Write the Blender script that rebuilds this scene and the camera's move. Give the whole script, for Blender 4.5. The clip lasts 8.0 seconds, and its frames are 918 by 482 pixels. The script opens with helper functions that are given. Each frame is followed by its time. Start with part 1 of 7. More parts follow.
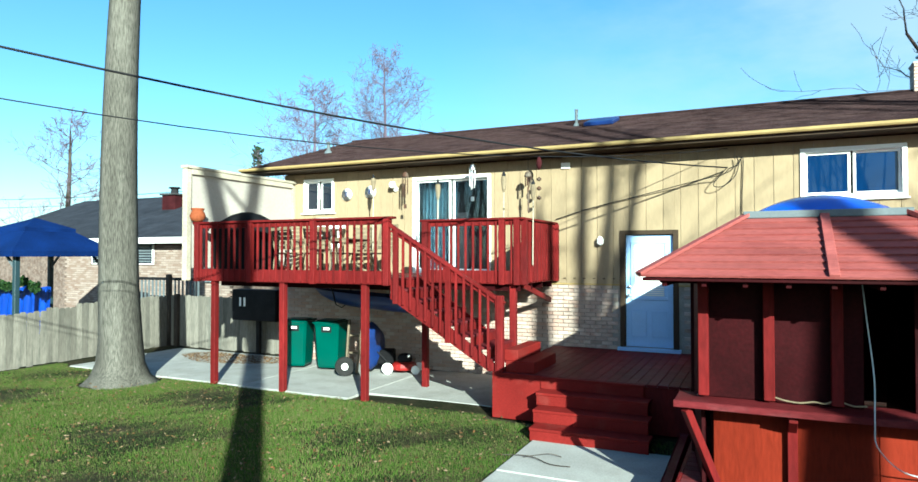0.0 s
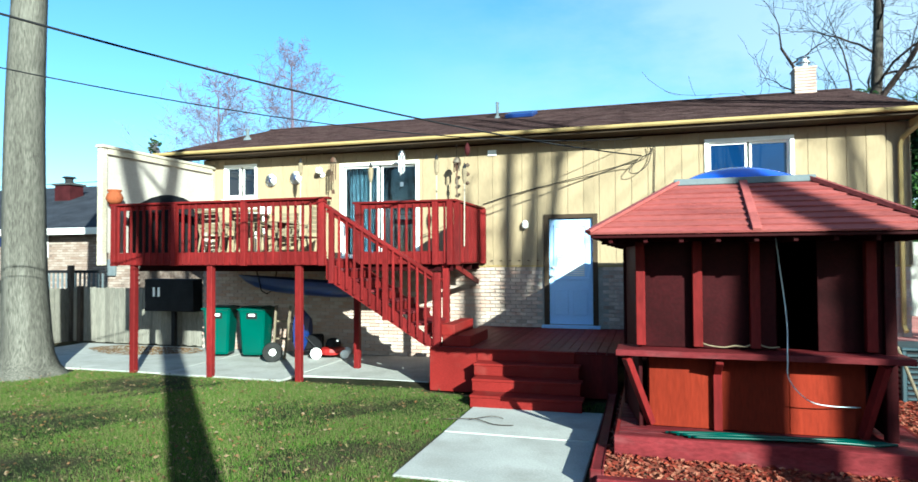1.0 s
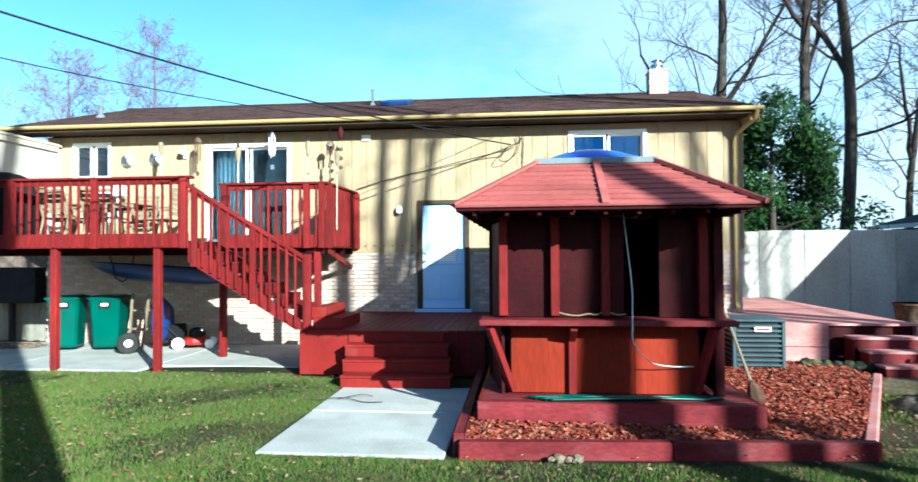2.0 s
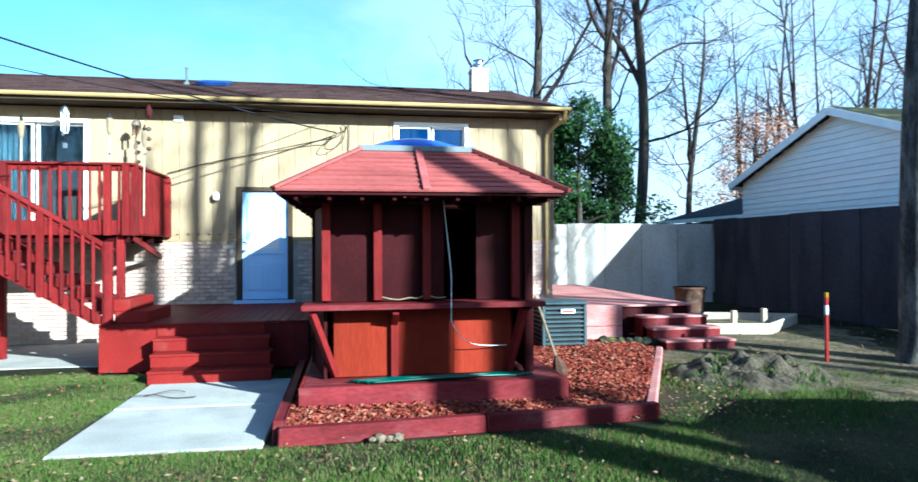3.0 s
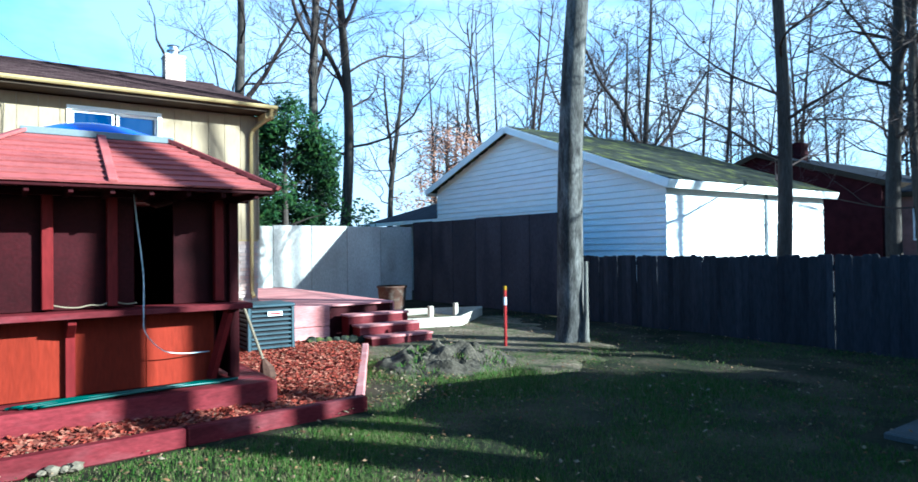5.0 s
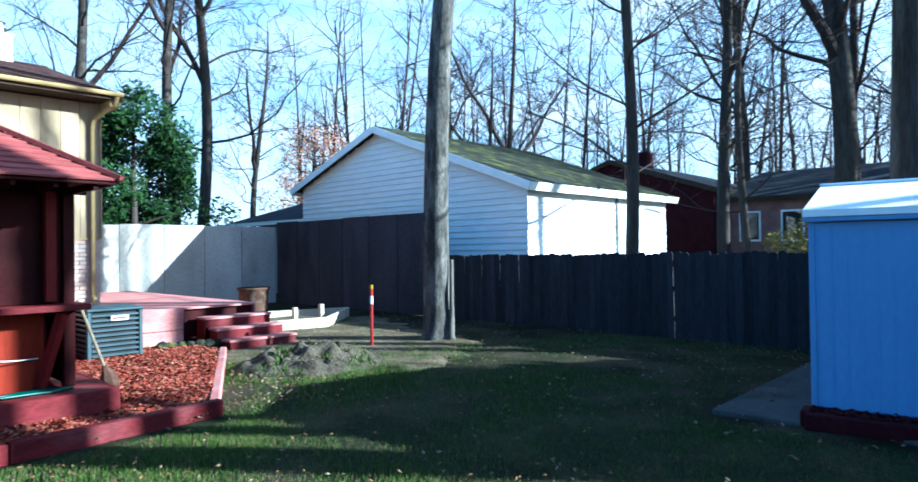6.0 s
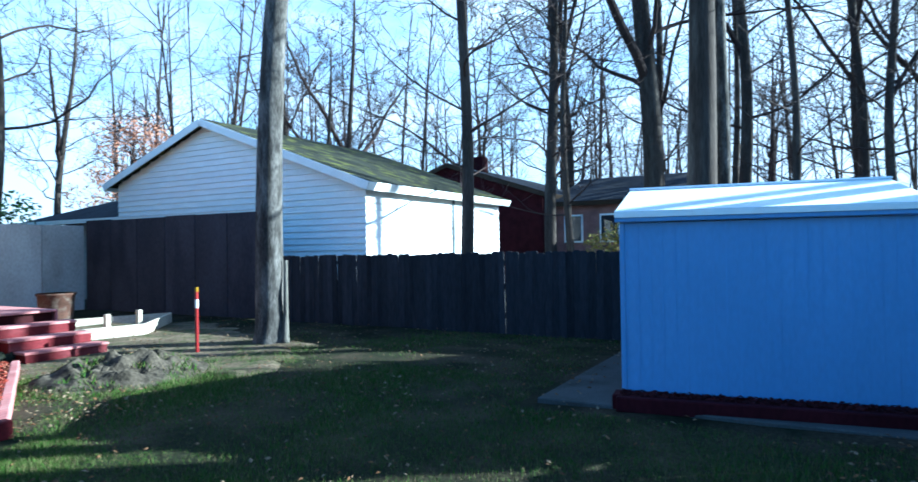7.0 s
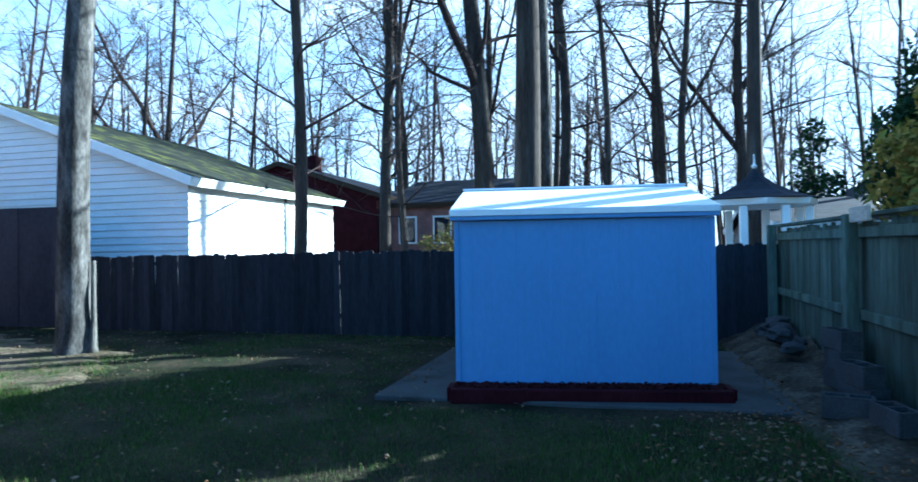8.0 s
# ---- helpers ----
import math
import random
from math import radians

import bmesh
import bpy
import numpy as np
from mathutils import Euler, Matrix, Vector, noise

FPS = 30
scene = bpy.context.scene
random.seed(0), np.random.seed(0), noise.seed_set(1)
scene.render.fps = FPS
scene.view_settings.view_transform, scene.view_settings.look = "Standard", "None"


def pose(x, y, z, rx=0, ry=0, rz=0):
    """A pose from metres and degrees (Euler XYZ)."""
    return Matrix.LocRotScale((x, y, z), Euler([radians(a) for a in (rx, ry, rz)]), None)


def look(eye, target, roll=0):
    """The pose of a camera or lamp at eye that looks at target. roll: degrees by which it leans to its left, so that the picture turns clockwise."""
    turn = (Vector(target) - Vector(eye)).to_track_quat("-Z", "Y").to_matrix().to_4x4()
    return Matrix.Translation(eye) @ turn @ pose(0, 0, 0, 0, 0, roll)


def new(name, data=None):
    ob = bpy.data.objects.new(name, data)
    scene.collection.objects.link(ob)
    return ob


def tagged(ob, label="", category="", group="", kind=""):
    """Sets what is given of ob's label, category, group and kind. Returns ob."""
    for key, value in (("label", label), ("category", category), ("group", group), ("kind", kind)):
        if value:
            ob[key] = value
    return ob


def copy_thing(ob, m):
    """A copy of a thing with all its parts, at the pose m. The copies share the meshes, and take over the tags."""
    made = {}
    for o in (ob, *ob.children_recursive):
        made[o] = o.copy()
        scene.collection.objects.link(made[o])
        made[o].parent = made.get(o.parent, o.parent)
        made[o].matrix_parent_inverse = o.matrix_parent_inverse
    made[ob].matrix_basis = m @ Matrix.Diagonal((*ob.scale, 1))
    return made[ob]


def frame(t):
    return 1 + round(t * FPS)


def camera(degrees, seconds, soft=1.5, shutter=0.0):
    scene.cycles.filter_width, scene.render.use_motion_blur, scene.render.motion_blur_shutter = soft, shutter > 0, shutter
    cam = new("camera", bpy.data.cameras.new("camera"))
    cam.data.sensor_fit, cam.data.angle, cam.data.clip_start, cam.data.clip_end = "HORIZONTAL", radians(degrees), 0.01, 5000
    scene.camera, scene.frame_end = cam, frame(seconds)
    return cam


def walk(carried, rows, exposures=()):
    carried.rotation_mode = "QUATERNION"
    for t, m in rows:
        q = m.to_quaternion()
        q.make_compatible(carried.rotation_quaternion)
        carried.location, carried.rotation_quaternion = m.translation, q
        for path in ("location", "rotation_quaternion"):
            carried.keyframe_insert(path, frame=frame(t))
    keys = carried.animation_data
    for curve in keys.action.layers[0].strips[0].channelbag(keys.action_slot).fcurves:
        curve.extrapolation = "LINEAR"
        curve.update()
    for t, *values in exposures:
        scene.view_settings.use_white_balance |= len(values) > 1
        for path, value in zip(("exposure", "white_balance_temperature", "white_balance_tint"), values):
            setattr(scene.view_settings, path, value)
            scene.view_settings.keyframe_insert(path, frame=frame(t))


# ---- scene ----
cam = camera(71.1, 8.0, shutter=0.25)
PATH = [
    (0, (2.384, -12.277, 2.476), (1.528, -10.47, 2.52), -0.0),
    (0.5, (2.091, -12.596, 2.287), (1.366, -10.732, 2.331), -0.3),
    (1, (1.993, -12.75, 2.085), (1.419, -10.835, 2.138), -0.3),
    (1.5, (2.058, -12.765, 1.947), (1.636, -10.81, 1.999), -0.3),
    (3, (2.177, -12.876, 1.76), (2.498, -10.902, 1.779), -0.3),
    (3.5, (2.169, -12.879, 1.757), (2.731, -10.959, 1.775), -0.3),
    (4, (2.157, -12.885, 1.746), (2.931, -11.041, 1.766), -0.5),
    (4.5, (2.129, -12.884, 1.737), (3.106, -11.139, 1.758), -0.6),
    (6, (2.167, -12.919, 1.637), (3.622, -11.547, 1.663), -0.8),
    (6.5, (2.207, -12.947, 1.614), (3.817, -11.762, 1.641), -0.8),
    (7, (2.208, -12.95, 1.603), (3.955, -11.976, 1.627), -0.9),
    (7.5, (2.213, -12.958, 1.579), (4.067, -12.21, 1.602), -1.0),
    (8, (2.168, -12.925, 1.553), (4.105, -12.428, 1.576), -0.9),
]
EXPOSURES = [(0.0, 1.68, 5780, -14), (1.5, 1.92, 5600, -11), (3.0, 2.12, 5150, -8), (5.0, 2.22, 4880, -8), (8.0, 2.44, 4800, -6)]
walk(cam, [(t, look(eye, target, roll)) for t, eye, target, roll in PATH], exposures=EXPOSURES)

# world, sun, exposure
SUN_UP, SUN_SIDE = radians(20.3), radians(38.0)
SUN = Vector((math.sin(SUN_SIDE) * math.cos(SUN_UP), -math.cos(SUN_SIDE) * math.cos(SUN_UP), math.sin(SUN_UP)))
world = bpy.data.worlds.new("sky")
scene.world = world
world.use_nodes = True
wn = world.node_tree.nodes
sky = wn.new("ShaderNodeTexSky")
sky.sky_type = "NISHITA"
sky.sun_disc = False
sky.sun_elevation, sky.sun_rotation = SUN_UP, radians(180) - SUN_SIDE
sky.air_density, sky.dust_density, sky.ozone_density, sky.altitude = 1.0, 1.1, 3.0, 300
wn["Background"].inputs["Strength"].default_value = 0.08
wl = world.node_tree.links
# deep clear blue, with thin torn cloud that thickens towards the sun's quarter
rich = wn.new("ShaderNodeHueSaturation")
rich.inputs["Saturation"].default_value = 1.14
wl.new(sky.outputs[0], rich.inputs["Color"])
wco, wmap, wnoise, wedge, wside, wquarter, wamount, wmix = [wn.new("ShaderNode" + k) for k in ("TexCoord", "Mapping", "TexNoise", "MapRange", "VectorMath", "MapRange", "Math", "Mix")]
wmap.inputs["Scale"].default_value = (1.0, 1.0, 2.4)
wmap.inputs["Location"].default_value = (0.35, 0.2, 0.0)
wl.new(wco.outputs["Generated"], wmap.inputs["Vector"])
wl.new(wmap.outputs[0], wnoise.inputs["Vector"])
wnoise.inputs["Scale"].default_value, wnoise.inputs["Detail"].default_value, wnoise.inputs["Roughness"].default_value = 2.6, 7, 0.58
wedge.inputs["From Min"].default_value, wedge.inputs["From Max"].default_value = 0.31, 0.55
wl.new(wnoise.outputs["Fac"], wedge.inputs["Value"])
wside.operation = "DOT_PRODUCT"
wside.inputs[1].default_value = (0.95, 0.31, 0.0)
wl.new(wco.outputs["Generated"], wside.inputs[0])
wquarter.inputs["From Min"].default_value, wquarter.inputs["From Max"].default_value = -0.15, 0.85
wl.new(wside.outputs["Value"], wquarter.inputs["Value"])
wamount.operation = "MULTIPLY"
wl.new(wedge.outputs[0], wamount.inputs[0])
wl.new(wquarter.outputs[0], wamount.inputs[1])
wmix.data_type = "RGBA"
wl.new(wamount.outputs[0], wmix.inputs[0])
wl.new(rich.outputs[0], wmix.inputs[6])
wmix.inputs[7].default_value = (3.3, 3.65, 4.3, 1)
wl.new(wmix.outputs[2], wn["Background"].inputs["Color"])
sun = new("sun", bpy.data.lights.new("sun", "SUN"))
sun.data.energy, sun.data.angle, sun.data.color = 5.0, radians(0.4), (1.0, 0.95, 0.86)
sun.matrix_world = look((0, 0, 40), Vector((0, 0, 40)) - SUN)


# ---- materials ----
def mat(name, col, rough=0.7, var=0.25, scale=1.5, grain=40.0, fine=0.15, bump=0.25, stretch=(1, 1, 1), metal=0.0, rand=0.0, second=None, amount=0.5, edge=0.12):
    """Paint, wood, stone: a base colour with broad stains, fine grain and relief. second: a colour of patches."""
    m = bpy.data.materials.new(name)
    m.use_nodes = True
    n, l = m.node_tree.nodes, m.node_tree.links
    bsdf = n["Principled BSDF"]
    co, mp, info = n.new("ShaderNodeTexCoord"), n.new("ShaderNodeMapping"), n.new("ShaderNodeObjectInfo")
    mp.inputs["Scale"].default_value = stretch
    l.new(co.outputs["Object"], mp.inputs["Vector"])
    shift = n.new("ShaderNodeVectorMath")
    shift.operation = "SCALE"
    shift.inputs[0].default_value = (31.0, 17.0, 23.0)
    l.new(info.outputs["Random"], shift.inputs["Scale"])
    l.new(shift.outputs[0], mp.inputs["Location"])
    broad, small = n.new("ShaderNodeTexNoise"), n.new("ShaderNodeTexNoise")
    broad.inputs["Scale"].default_value, broad.inputs["Detail"].default_value = scale, 4
    small.inputs["Scale"].default_value, small.inputs["Detail"].default_value = grain, 3
    l.new(mp.outputs[0], broad.inputs["Vector"])
    l.new(mp.outputs[0], small.inputs["Vector"])
    ramp = n.new("ShaderNodeValToRGB")
    lo, hi = [max(0.0, c * (1 - var)) for c in col], [min(1.0, c * (1 + var)) for c in col]
    ramp.color_ramp.elements[0].position, ramp.color_ramp.elements[0].color = 0.3, (*lo, 1)
    ramp.color_ramp.elements[1].position, ramp.color_ramp.elements[1].color = 0.7, (*hi, 1)
    l.new(broad.outputs["Fac"], ramp.inputs["Fac"])
    colour = ramp.outputs["Color"]
    if second:
        patch, cut, mix = n.new("ShaderNodeTexNoise"), n.new("ShaderNodeMapRange"), n.new("ShaderNodeMix")
        patch.inputs["Scale"].default_value, patch.inputs["Detail"].default_value = scale * 1.7, 6
        l.new(mp.outputs[0], patch.inputs["Vector"])
        cut.inputs["From Min"].default_value, cut.inputs["From Max"].default_value = 1 - amount - edge, 1 - amount + edge
        l.new(patch.outputs["Fac"], cut.inputs["Value"])
        mix.data_type = "RGBA"
        l.new(cut.outputs[0], mix.inputs[0])
        l.new(colour, mix.inputs[6])
        mix.inputs[7].default_value = (*second, 1)
        colour = mix.outputs[2]
    value = n.new("ShaderNodeMapRange")
    value.inputs["From Min"].default_value, value.inputs["From Max"].default_value = 0.3, 0.7
    value.inputs["To Min"].default_value, value.inputs["To Max"].default_value = 1 - fine, 1 + fine
    l.new(small.outputs["Fac"], value.inputs["Value"])
    hsv = n.new("ShaderNodeHueSaturation")
    l.new(colour, hsv.inputs["Color"])
    strength = value.outputs[0]
    if rand:
        vary, mul = n.new("ShaderNodeMapRange"), n.new("ShaderNodeMath")
        vary.inputs["To Min"].default_value, vary.inputs["To Max"].default_value = 1 - rand, 1 + rand
        l.new(info.outputs["Random"], vary.inputs["Value"])
        mul.operation = "MULTIPLY"
        l.new(vary.outputs[0], mul.inputs[0])
        l.new(strength, mul.inputs[1])
        strength = mul.outputs[0]
    l.new(strength, hsv.inputs["Value"])
    l.new(hsv.outputs[0], bsdf.inputs["Base Color"])
    bsdf.inputs["Specular IOR Level"].default_value = 0.45 if rough < 0.5 else 0.07
    bsdf.inputs["Roughness"].default_value, bsdf.inputs["Metallic"].default_value = rough, metal
    if bump:
        b = n.new("ShaderNodeBump")
        b.inputs["Strength"].default_value, b.inputs["Distance"].default_value = bump, 0.01
        l.new(small.outputs["Fac"], b.inputs["Height"])
        l.new(b.outputs[0], bsdf.inputs["Normal"])
    return m


def islands(name, cols, rough=0.8):
    """Loose bits: each island of the mesh takes one of the colours."""
    m = bpy.data.materials.new(name)
    m.use_nodes = True
    n, l = m.node_tree.nodes, m.node_tree.links
    geo, ramp = n.new("ShaderNodeNewGeometry"), n.new("ShaderNodeValToRGB")
    for i, c in enumerate(cols):
        e = ramp.color_ramp.elements[i] if i < 2 else ramp.color_ramp.elements.new(0.5)
        e.color = (*c, 1)
    for i, e in enumerate(ramp.color_ramp.elements):
        e.position = i / (len(cols) - 1)
    l.new(geo.outputs["Random Per Island"], ramp.inputs["Fac"])
    l.new(ramp.outputs[0], n["Principled BSDF"].inputs["Base Color"])
    n["Principled BSDF"].inputs["Roughness"].default_value = rough
    n["Principled BSDF"].inputs["Specular IOR Level"].default_value = 0.15
    return m


def glass_pane(name, tint, clear=1.0):
    m = bpy.data.materials.new(name)
    m.use_nodes = True
    b = m.node_tree.nodes["Principled BSDF"]
    b.inputs["Base Color"].default_value = (*tint, 1)
    b.inputs["Roughness"].default_value = 0.02
    b.inputs["IOR"].default_value = 1.55
    b.inputs["Transmission Weight"].default_value = clear
    return m


RED = mat("red_stain", (0.118, 0.0095, 0.0102), 0.55, 0.28, 2.0, 30, 0.18, 0.2, (1, 1, 0.25), rand=0.14, second=(0.085, 0.0095, 0.0105), amount=0.42)
STEP_RED = mat("red_step_paint", (0.14, 0.0115, 0.0105), 0.6, 0.16, 1.6, 45, 0.12, 0.2, rand=0.06, second=(0.15, 0.028, 0.024), amount=0.34)
RED_WORN = mat("worn_red_stain", (0.095, 0.0125, 0.0155), 0.6, 0.3, 3.0, 40, 0.2, 0.3, (0.4, 1, 1), rand=0.15, second=(0.12, 0.034, 0.037), amount=0.36)
RED_ROOF = mat("red_roof_stain", (0.24, 0.066, 0.062), 0.6, 0.18, 2.5, 50, 0.14, 0.3, (0.3, 1, 1), rand=0.1, second=(0.2, 0.046, 0.045), amount=0.4)
# darkened copy of the red stain: shade put into the colour
RED_SHADE = mat("shaded_maroon_stain", (0.0187, 0.00166, 0.00269), 0.6, 0.35, 1.6, 35, 0.2, 0.15, second=(0.0245, 0.00208, 0.00336), amount=0.4)
RED_BRIGHT = mat("bright_red_board", (0.13, 0.0135, 0.0058), 0.6, 0.18, 1.8, 40, 0.15, 0.2, (1, 1, 0.2), rand=0.08)
PINK_DECK = mat("weathered_pink_deck", (0.336, 0.136, 0.128), 0.7, 0.22, 2.5, 45, 0.18, 0.25, (0.3, 1, 1), rand=0.14, second=(0.4, 0.216, 0.2), amount=0.42)
SIDING = mat("cream_siding", (0.285, 0.217, 0.138), 0.75, 0.07, 0.8, 25, 0.06, 0.12, (1, 1, 0.3), rand=0.025, second=(0.25, 0.19, 0.12), amount=0.35)
BROWN_TRIM = mat("dark_brown_trim", (0.05, 0.035, 0.024), 0.7, 0.15, 2, 30, 0.1, 0.15)
# opaque pane; its blue base colour imitates reflected sky
SKY_TINT_GLASS = glass_pane("sky_tinted_window_glass", (0.004, 0.02, 0.07), 0.0)
SKY_TINT_GLASS.node_tree.nodes["Principled BSDF"].inputs["IOR"].default_value = 1.38
CREAM_TRIM = mat("cream_trim", (0.31, 0.225, 0.1), 0.6, 0.08, 2, 25, 0.06, 0.1)
BRICK = mat("pale_brick", (0.44, 0.35, 0.3), 0.85, 0.22, 3.0, 60, 0.15, 0.4, rand=0.2, second=(0.344, 0.228, 0.186), amount=0.4)
BRICK_FAR = mat("tan_brick_far", (0.2, 0.155, 0.135), 0.85, 0.25, 6.0, 30, 0.2, 0.4, rand=0.2, second=(0.122, 0.0826, 0.0671), amount=0.45)
MORTAR = mat("mortar", (0.305, 0.281, 0.256), 0.9, 0.12, 4, 60)
SHINGLE = mat("brown_shingle", (0.036, 0.0215, 0.0225), 0.9, 0.35, 3.0, 60, 0.35, 0.5, (0.6, 1, 1), rand=0.2, second=(0.056, 0.036, 0.036), amount=0.42)
SHINGLE_GREY = mat("grey_shingle", (0.026, 0.028, 0.036), 0.9, 0.3, 2.0, 50, 0.3, 0.5, rand=0.1)
SHINGLE_MOSS = mat("mossy_shingle", (0.0218, 0.024, 0.0175), 0.9, 0.35, 1.4, 40, 0.3, 0.5, second=(0.075, 0.08, 0.022), amount=0.42, edge=0.06)
WHITE = mat("white_paint", (0.8, 0.8, 0.78), 0.45, 0.05, 2, 30, 0.04, 0.05)
# white door tinted blue: the shade's cast is in the colour
DOOR_SHADE = mat("white_door_in_blue_shade", (0.36, 0.53, 0.8), 0.45, 0.04, 2, 30, 0.03, 0.05)
WHITE_SIDING = mat("white_lap_siding", (0.78, 0.78, 0.77), 0.5, 0.05, 1.5, 25, 0.04, 0.08, (0.3, 1, 1), rand=0.03)
SCREEN = mat("white_screen_board", (0.35, 0.315, 0.285), 0.7, 0.06, 1.2, 20, 0.05, 0.1)
SHED = mat("pale_blue_shed_paint", (0.17, 0.28, 0.52), 0.6, 0.07, 1.2, 30, 0.05, 0.08, (1, 1, 0.4))
SHED_ROOF = mat("white_shed_roof", (0.78, 0.8, 0.82), 0.4, 0.06, 2, 30, 0.05, 0.05, (1, 0.3, 1))
# much darker than the other concrete, with darker patches
PAD = mat("dark_patchy_concrete", (0.0699, 0.0699, 0.0674), 0.9, 0.2, 1.3, 50, 0.15, 0.25, second=(0.0437, 0.0437, 0.0393), amount=0.4)
CONCRETE = mat("concrete", (0.33, 0.325, 0.31), 0.85, 0.12, 1.3, 50, 0.12, 0.25, second=(0.27, 0.262, 0.245), amount=0.4)
SOIL = mat("lawn_soil", (0.015, 0.0165, 0.008), 0.95, 0.4, 0.9, 25, 0.45, 0.5, second=(0.042, 0.032, 0.02), amount=0.45)
DUG_EARTH = mat("dug_earth", (0.07, 0.058, 0.043), 0.95, 0.45, 2.5, 22, 0.4, 0.9, second=(0.028, 0.024, 0.017), amount=0.45)
# bare earth lightened in colour where sun falls; shaded ground keeps the darker soil
EARTH_LIT = mat("sunlit_earth", (0.105, 0.08, 0.053), 0.95, 0.45, 1.8, 18, 0.45, 0.8, second=(0.042, 0.05, 0.02), amount=0.42)
BARK = mat("bark", (0.086, 0.081, 0.07), 0.9, 0.28, 1.2, 30, 0.5, 1.0, (2.2, 2.2, 0.22), second=(0.118, 0.112, 0.097), amount=0.42)
# pale bark; the dark blotches paint twig shadows on it
BARK_PALE = mat("shadow_mottled_pale_bark", (0.112, 0.105, 0.096), 0.9, 0.35, 2.2, 26, 0.45, 1.0, (2.0, 2.0, 0.5), second=(0.036, 0.033, 0.03), amount=0.5)
BARK_DARK = mat("dark_bark", (0.05, 0.04, 0.034), 0.9, 0.3, 1.2, 16, 0.35, 0.8, (2, 2, 0.25), second=(0.085, 0.074, 0.064), amount=0.38)
TWIG = mat("twigs", (0.0437, 0.0312, 0.0281), 0.9, 0.25, 1.0, 10, 0.2, 0)
# pale lavender twigs: distant haze is put into their colour
TWIG_HAZE = mat("haze_tinted_far_twigs", (0.13, 0.1, 0.135), 0.9, 0.2, 1.0, 10, 0.2, 0)
FENCE = mat("weathered_fence", (0.162, 0.149, 0.128), 0.85, 0.25, 1.6, 30, 0.22, 0.35, (1.5, 1.5, 0.2), rand=0.14, second=(0.102, 0.0978, 0.085), amount=0.42)
# weathered boards with blue-black shade mixed into the colour
FENCE_SHADE = mat("shade_blue_fence_board", (0.026, 0.027, 0.033), 0.85, 0.3, 1.6, 30, 0.25, 0.35, (1.5, 1.5, 0.2), rand=0.2, second=(0.016, 0.017, 0.021), amount=0.42)
FENCE_GREEN = mat("mossy_fence_board", (0.08, 0.1, 0.08), 0.85, 0.25, 1.6, 30, 0.22, 0.35, (1.5, 1.5, 0.2), rand=0.15, second=(0.0349, 0.0437, 0.0306), amount=0.45)
# shaded copy of the grey panel, darkened and cooled in colour
PANEL_SHADE = mat("shaded_fence_panel", (0.036, 0.036, 0.046), 0.85, 0.3, 0.9, 25, 0.2, 0.2, (1, 1, 0.4), rand=0.2, second=(0.022, 0.022, 0.03), amount=0.42)
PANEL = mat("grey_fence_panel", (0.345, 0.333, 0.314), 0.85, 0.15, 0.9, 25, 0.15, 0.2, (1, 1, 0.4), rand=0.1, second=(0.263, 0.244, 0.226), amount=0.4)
BIN = mat("green_plastic", (0.0, 0.055, 0.04), 0.4, 0.12, 2, 30, 0.06, 0.05)
BLACK = mat("black_plastic", (0.014, 0.014, 0.016), 0.5, 0.3, 3, 40, 0.2, 0.1)
BLACK_CLOTH = mat("black_cover", (0.006, 0.006, 0.007), 0.75, 0.3, 3, 40, 0.2, 0.3)
RUBBER = mat("rubber", (0.02, 0.02, 0.02), 0.8, 0.2, 5, 40)
BLUE = mat("blue_plastic", (0.006, 0.02, 0.1), 0.4, 0.2, 2, 30, 0.1, 0.1)
BLUE_TARP = mat("blue_tarp", (0.006, 0.035, 0.26), 0.35, 0.25, 3, 20, 0.15, 0.4, (1, 1, 0.3))
NAVY = mat("navy_canvas", (0.0035, 0.014, 0.075), 0.7, 0.25, 1.5, 30, 0.15, 0.2)
DOME = mat("blue_dome", (0.008, 0.06, 0.42), 0.18, 0.2, 2, 20, 0.05, 0.0)
STEEL = mat("steel", (0.5, 0.5, 0.52), 0.35, 0.15, 3, 40, 0.1, 0.05, metal=1.0)
GREY_METAL = mat("grey_metal", (0.118, 0.136, 0.148), 0.5, 0.12, 3, 40, 0.08, 0.05)
AC_GREY = mat("slate_unit_paint", (0.02, 0.04, 0.05), 0.45, 0.12, 3, 40, 0.08, 0.05)
WOOD = mat("grey_wood", (0.131, 0.105, 0.0743), 0.8, 0.25, 2, 35, 0.2, 0.3, (1, 1, 0.3))
PALE_WOOD = mat("pale_timber", (0.37, 0.325, 0.26), 0.8, 0.2, 2, 35, 0.18, 0.3, (0.4, 1, 1))
WICKER = mat("tan_furniture", (0.183, 0.144, 0.0959), 0.7, 0.2, 4, 40, 0.2, 0.3)
TERRACOTTA = mat("terracotta", (0.218, 0.0612, 0.0262), 0.8, 0.15, 4, 40)
RUST = mat("rusty_steel", (0.0699, 0.0371, 0.0262), 0.8, 0.35, 4, 40, 0.25, 0.3, second=(0.131, 0.109, 0.0874), amount=0.4)
CABLE = mat("cable", (0.012, 0.012, 0.014), 0.6, 0.1, 2, 20, 0.05, 0)
WHITE_CABLE = mat("grey_hose", (0.45, 0.5, 0.52), 0.5, 0.1, 3, 20, 0.05, 0)
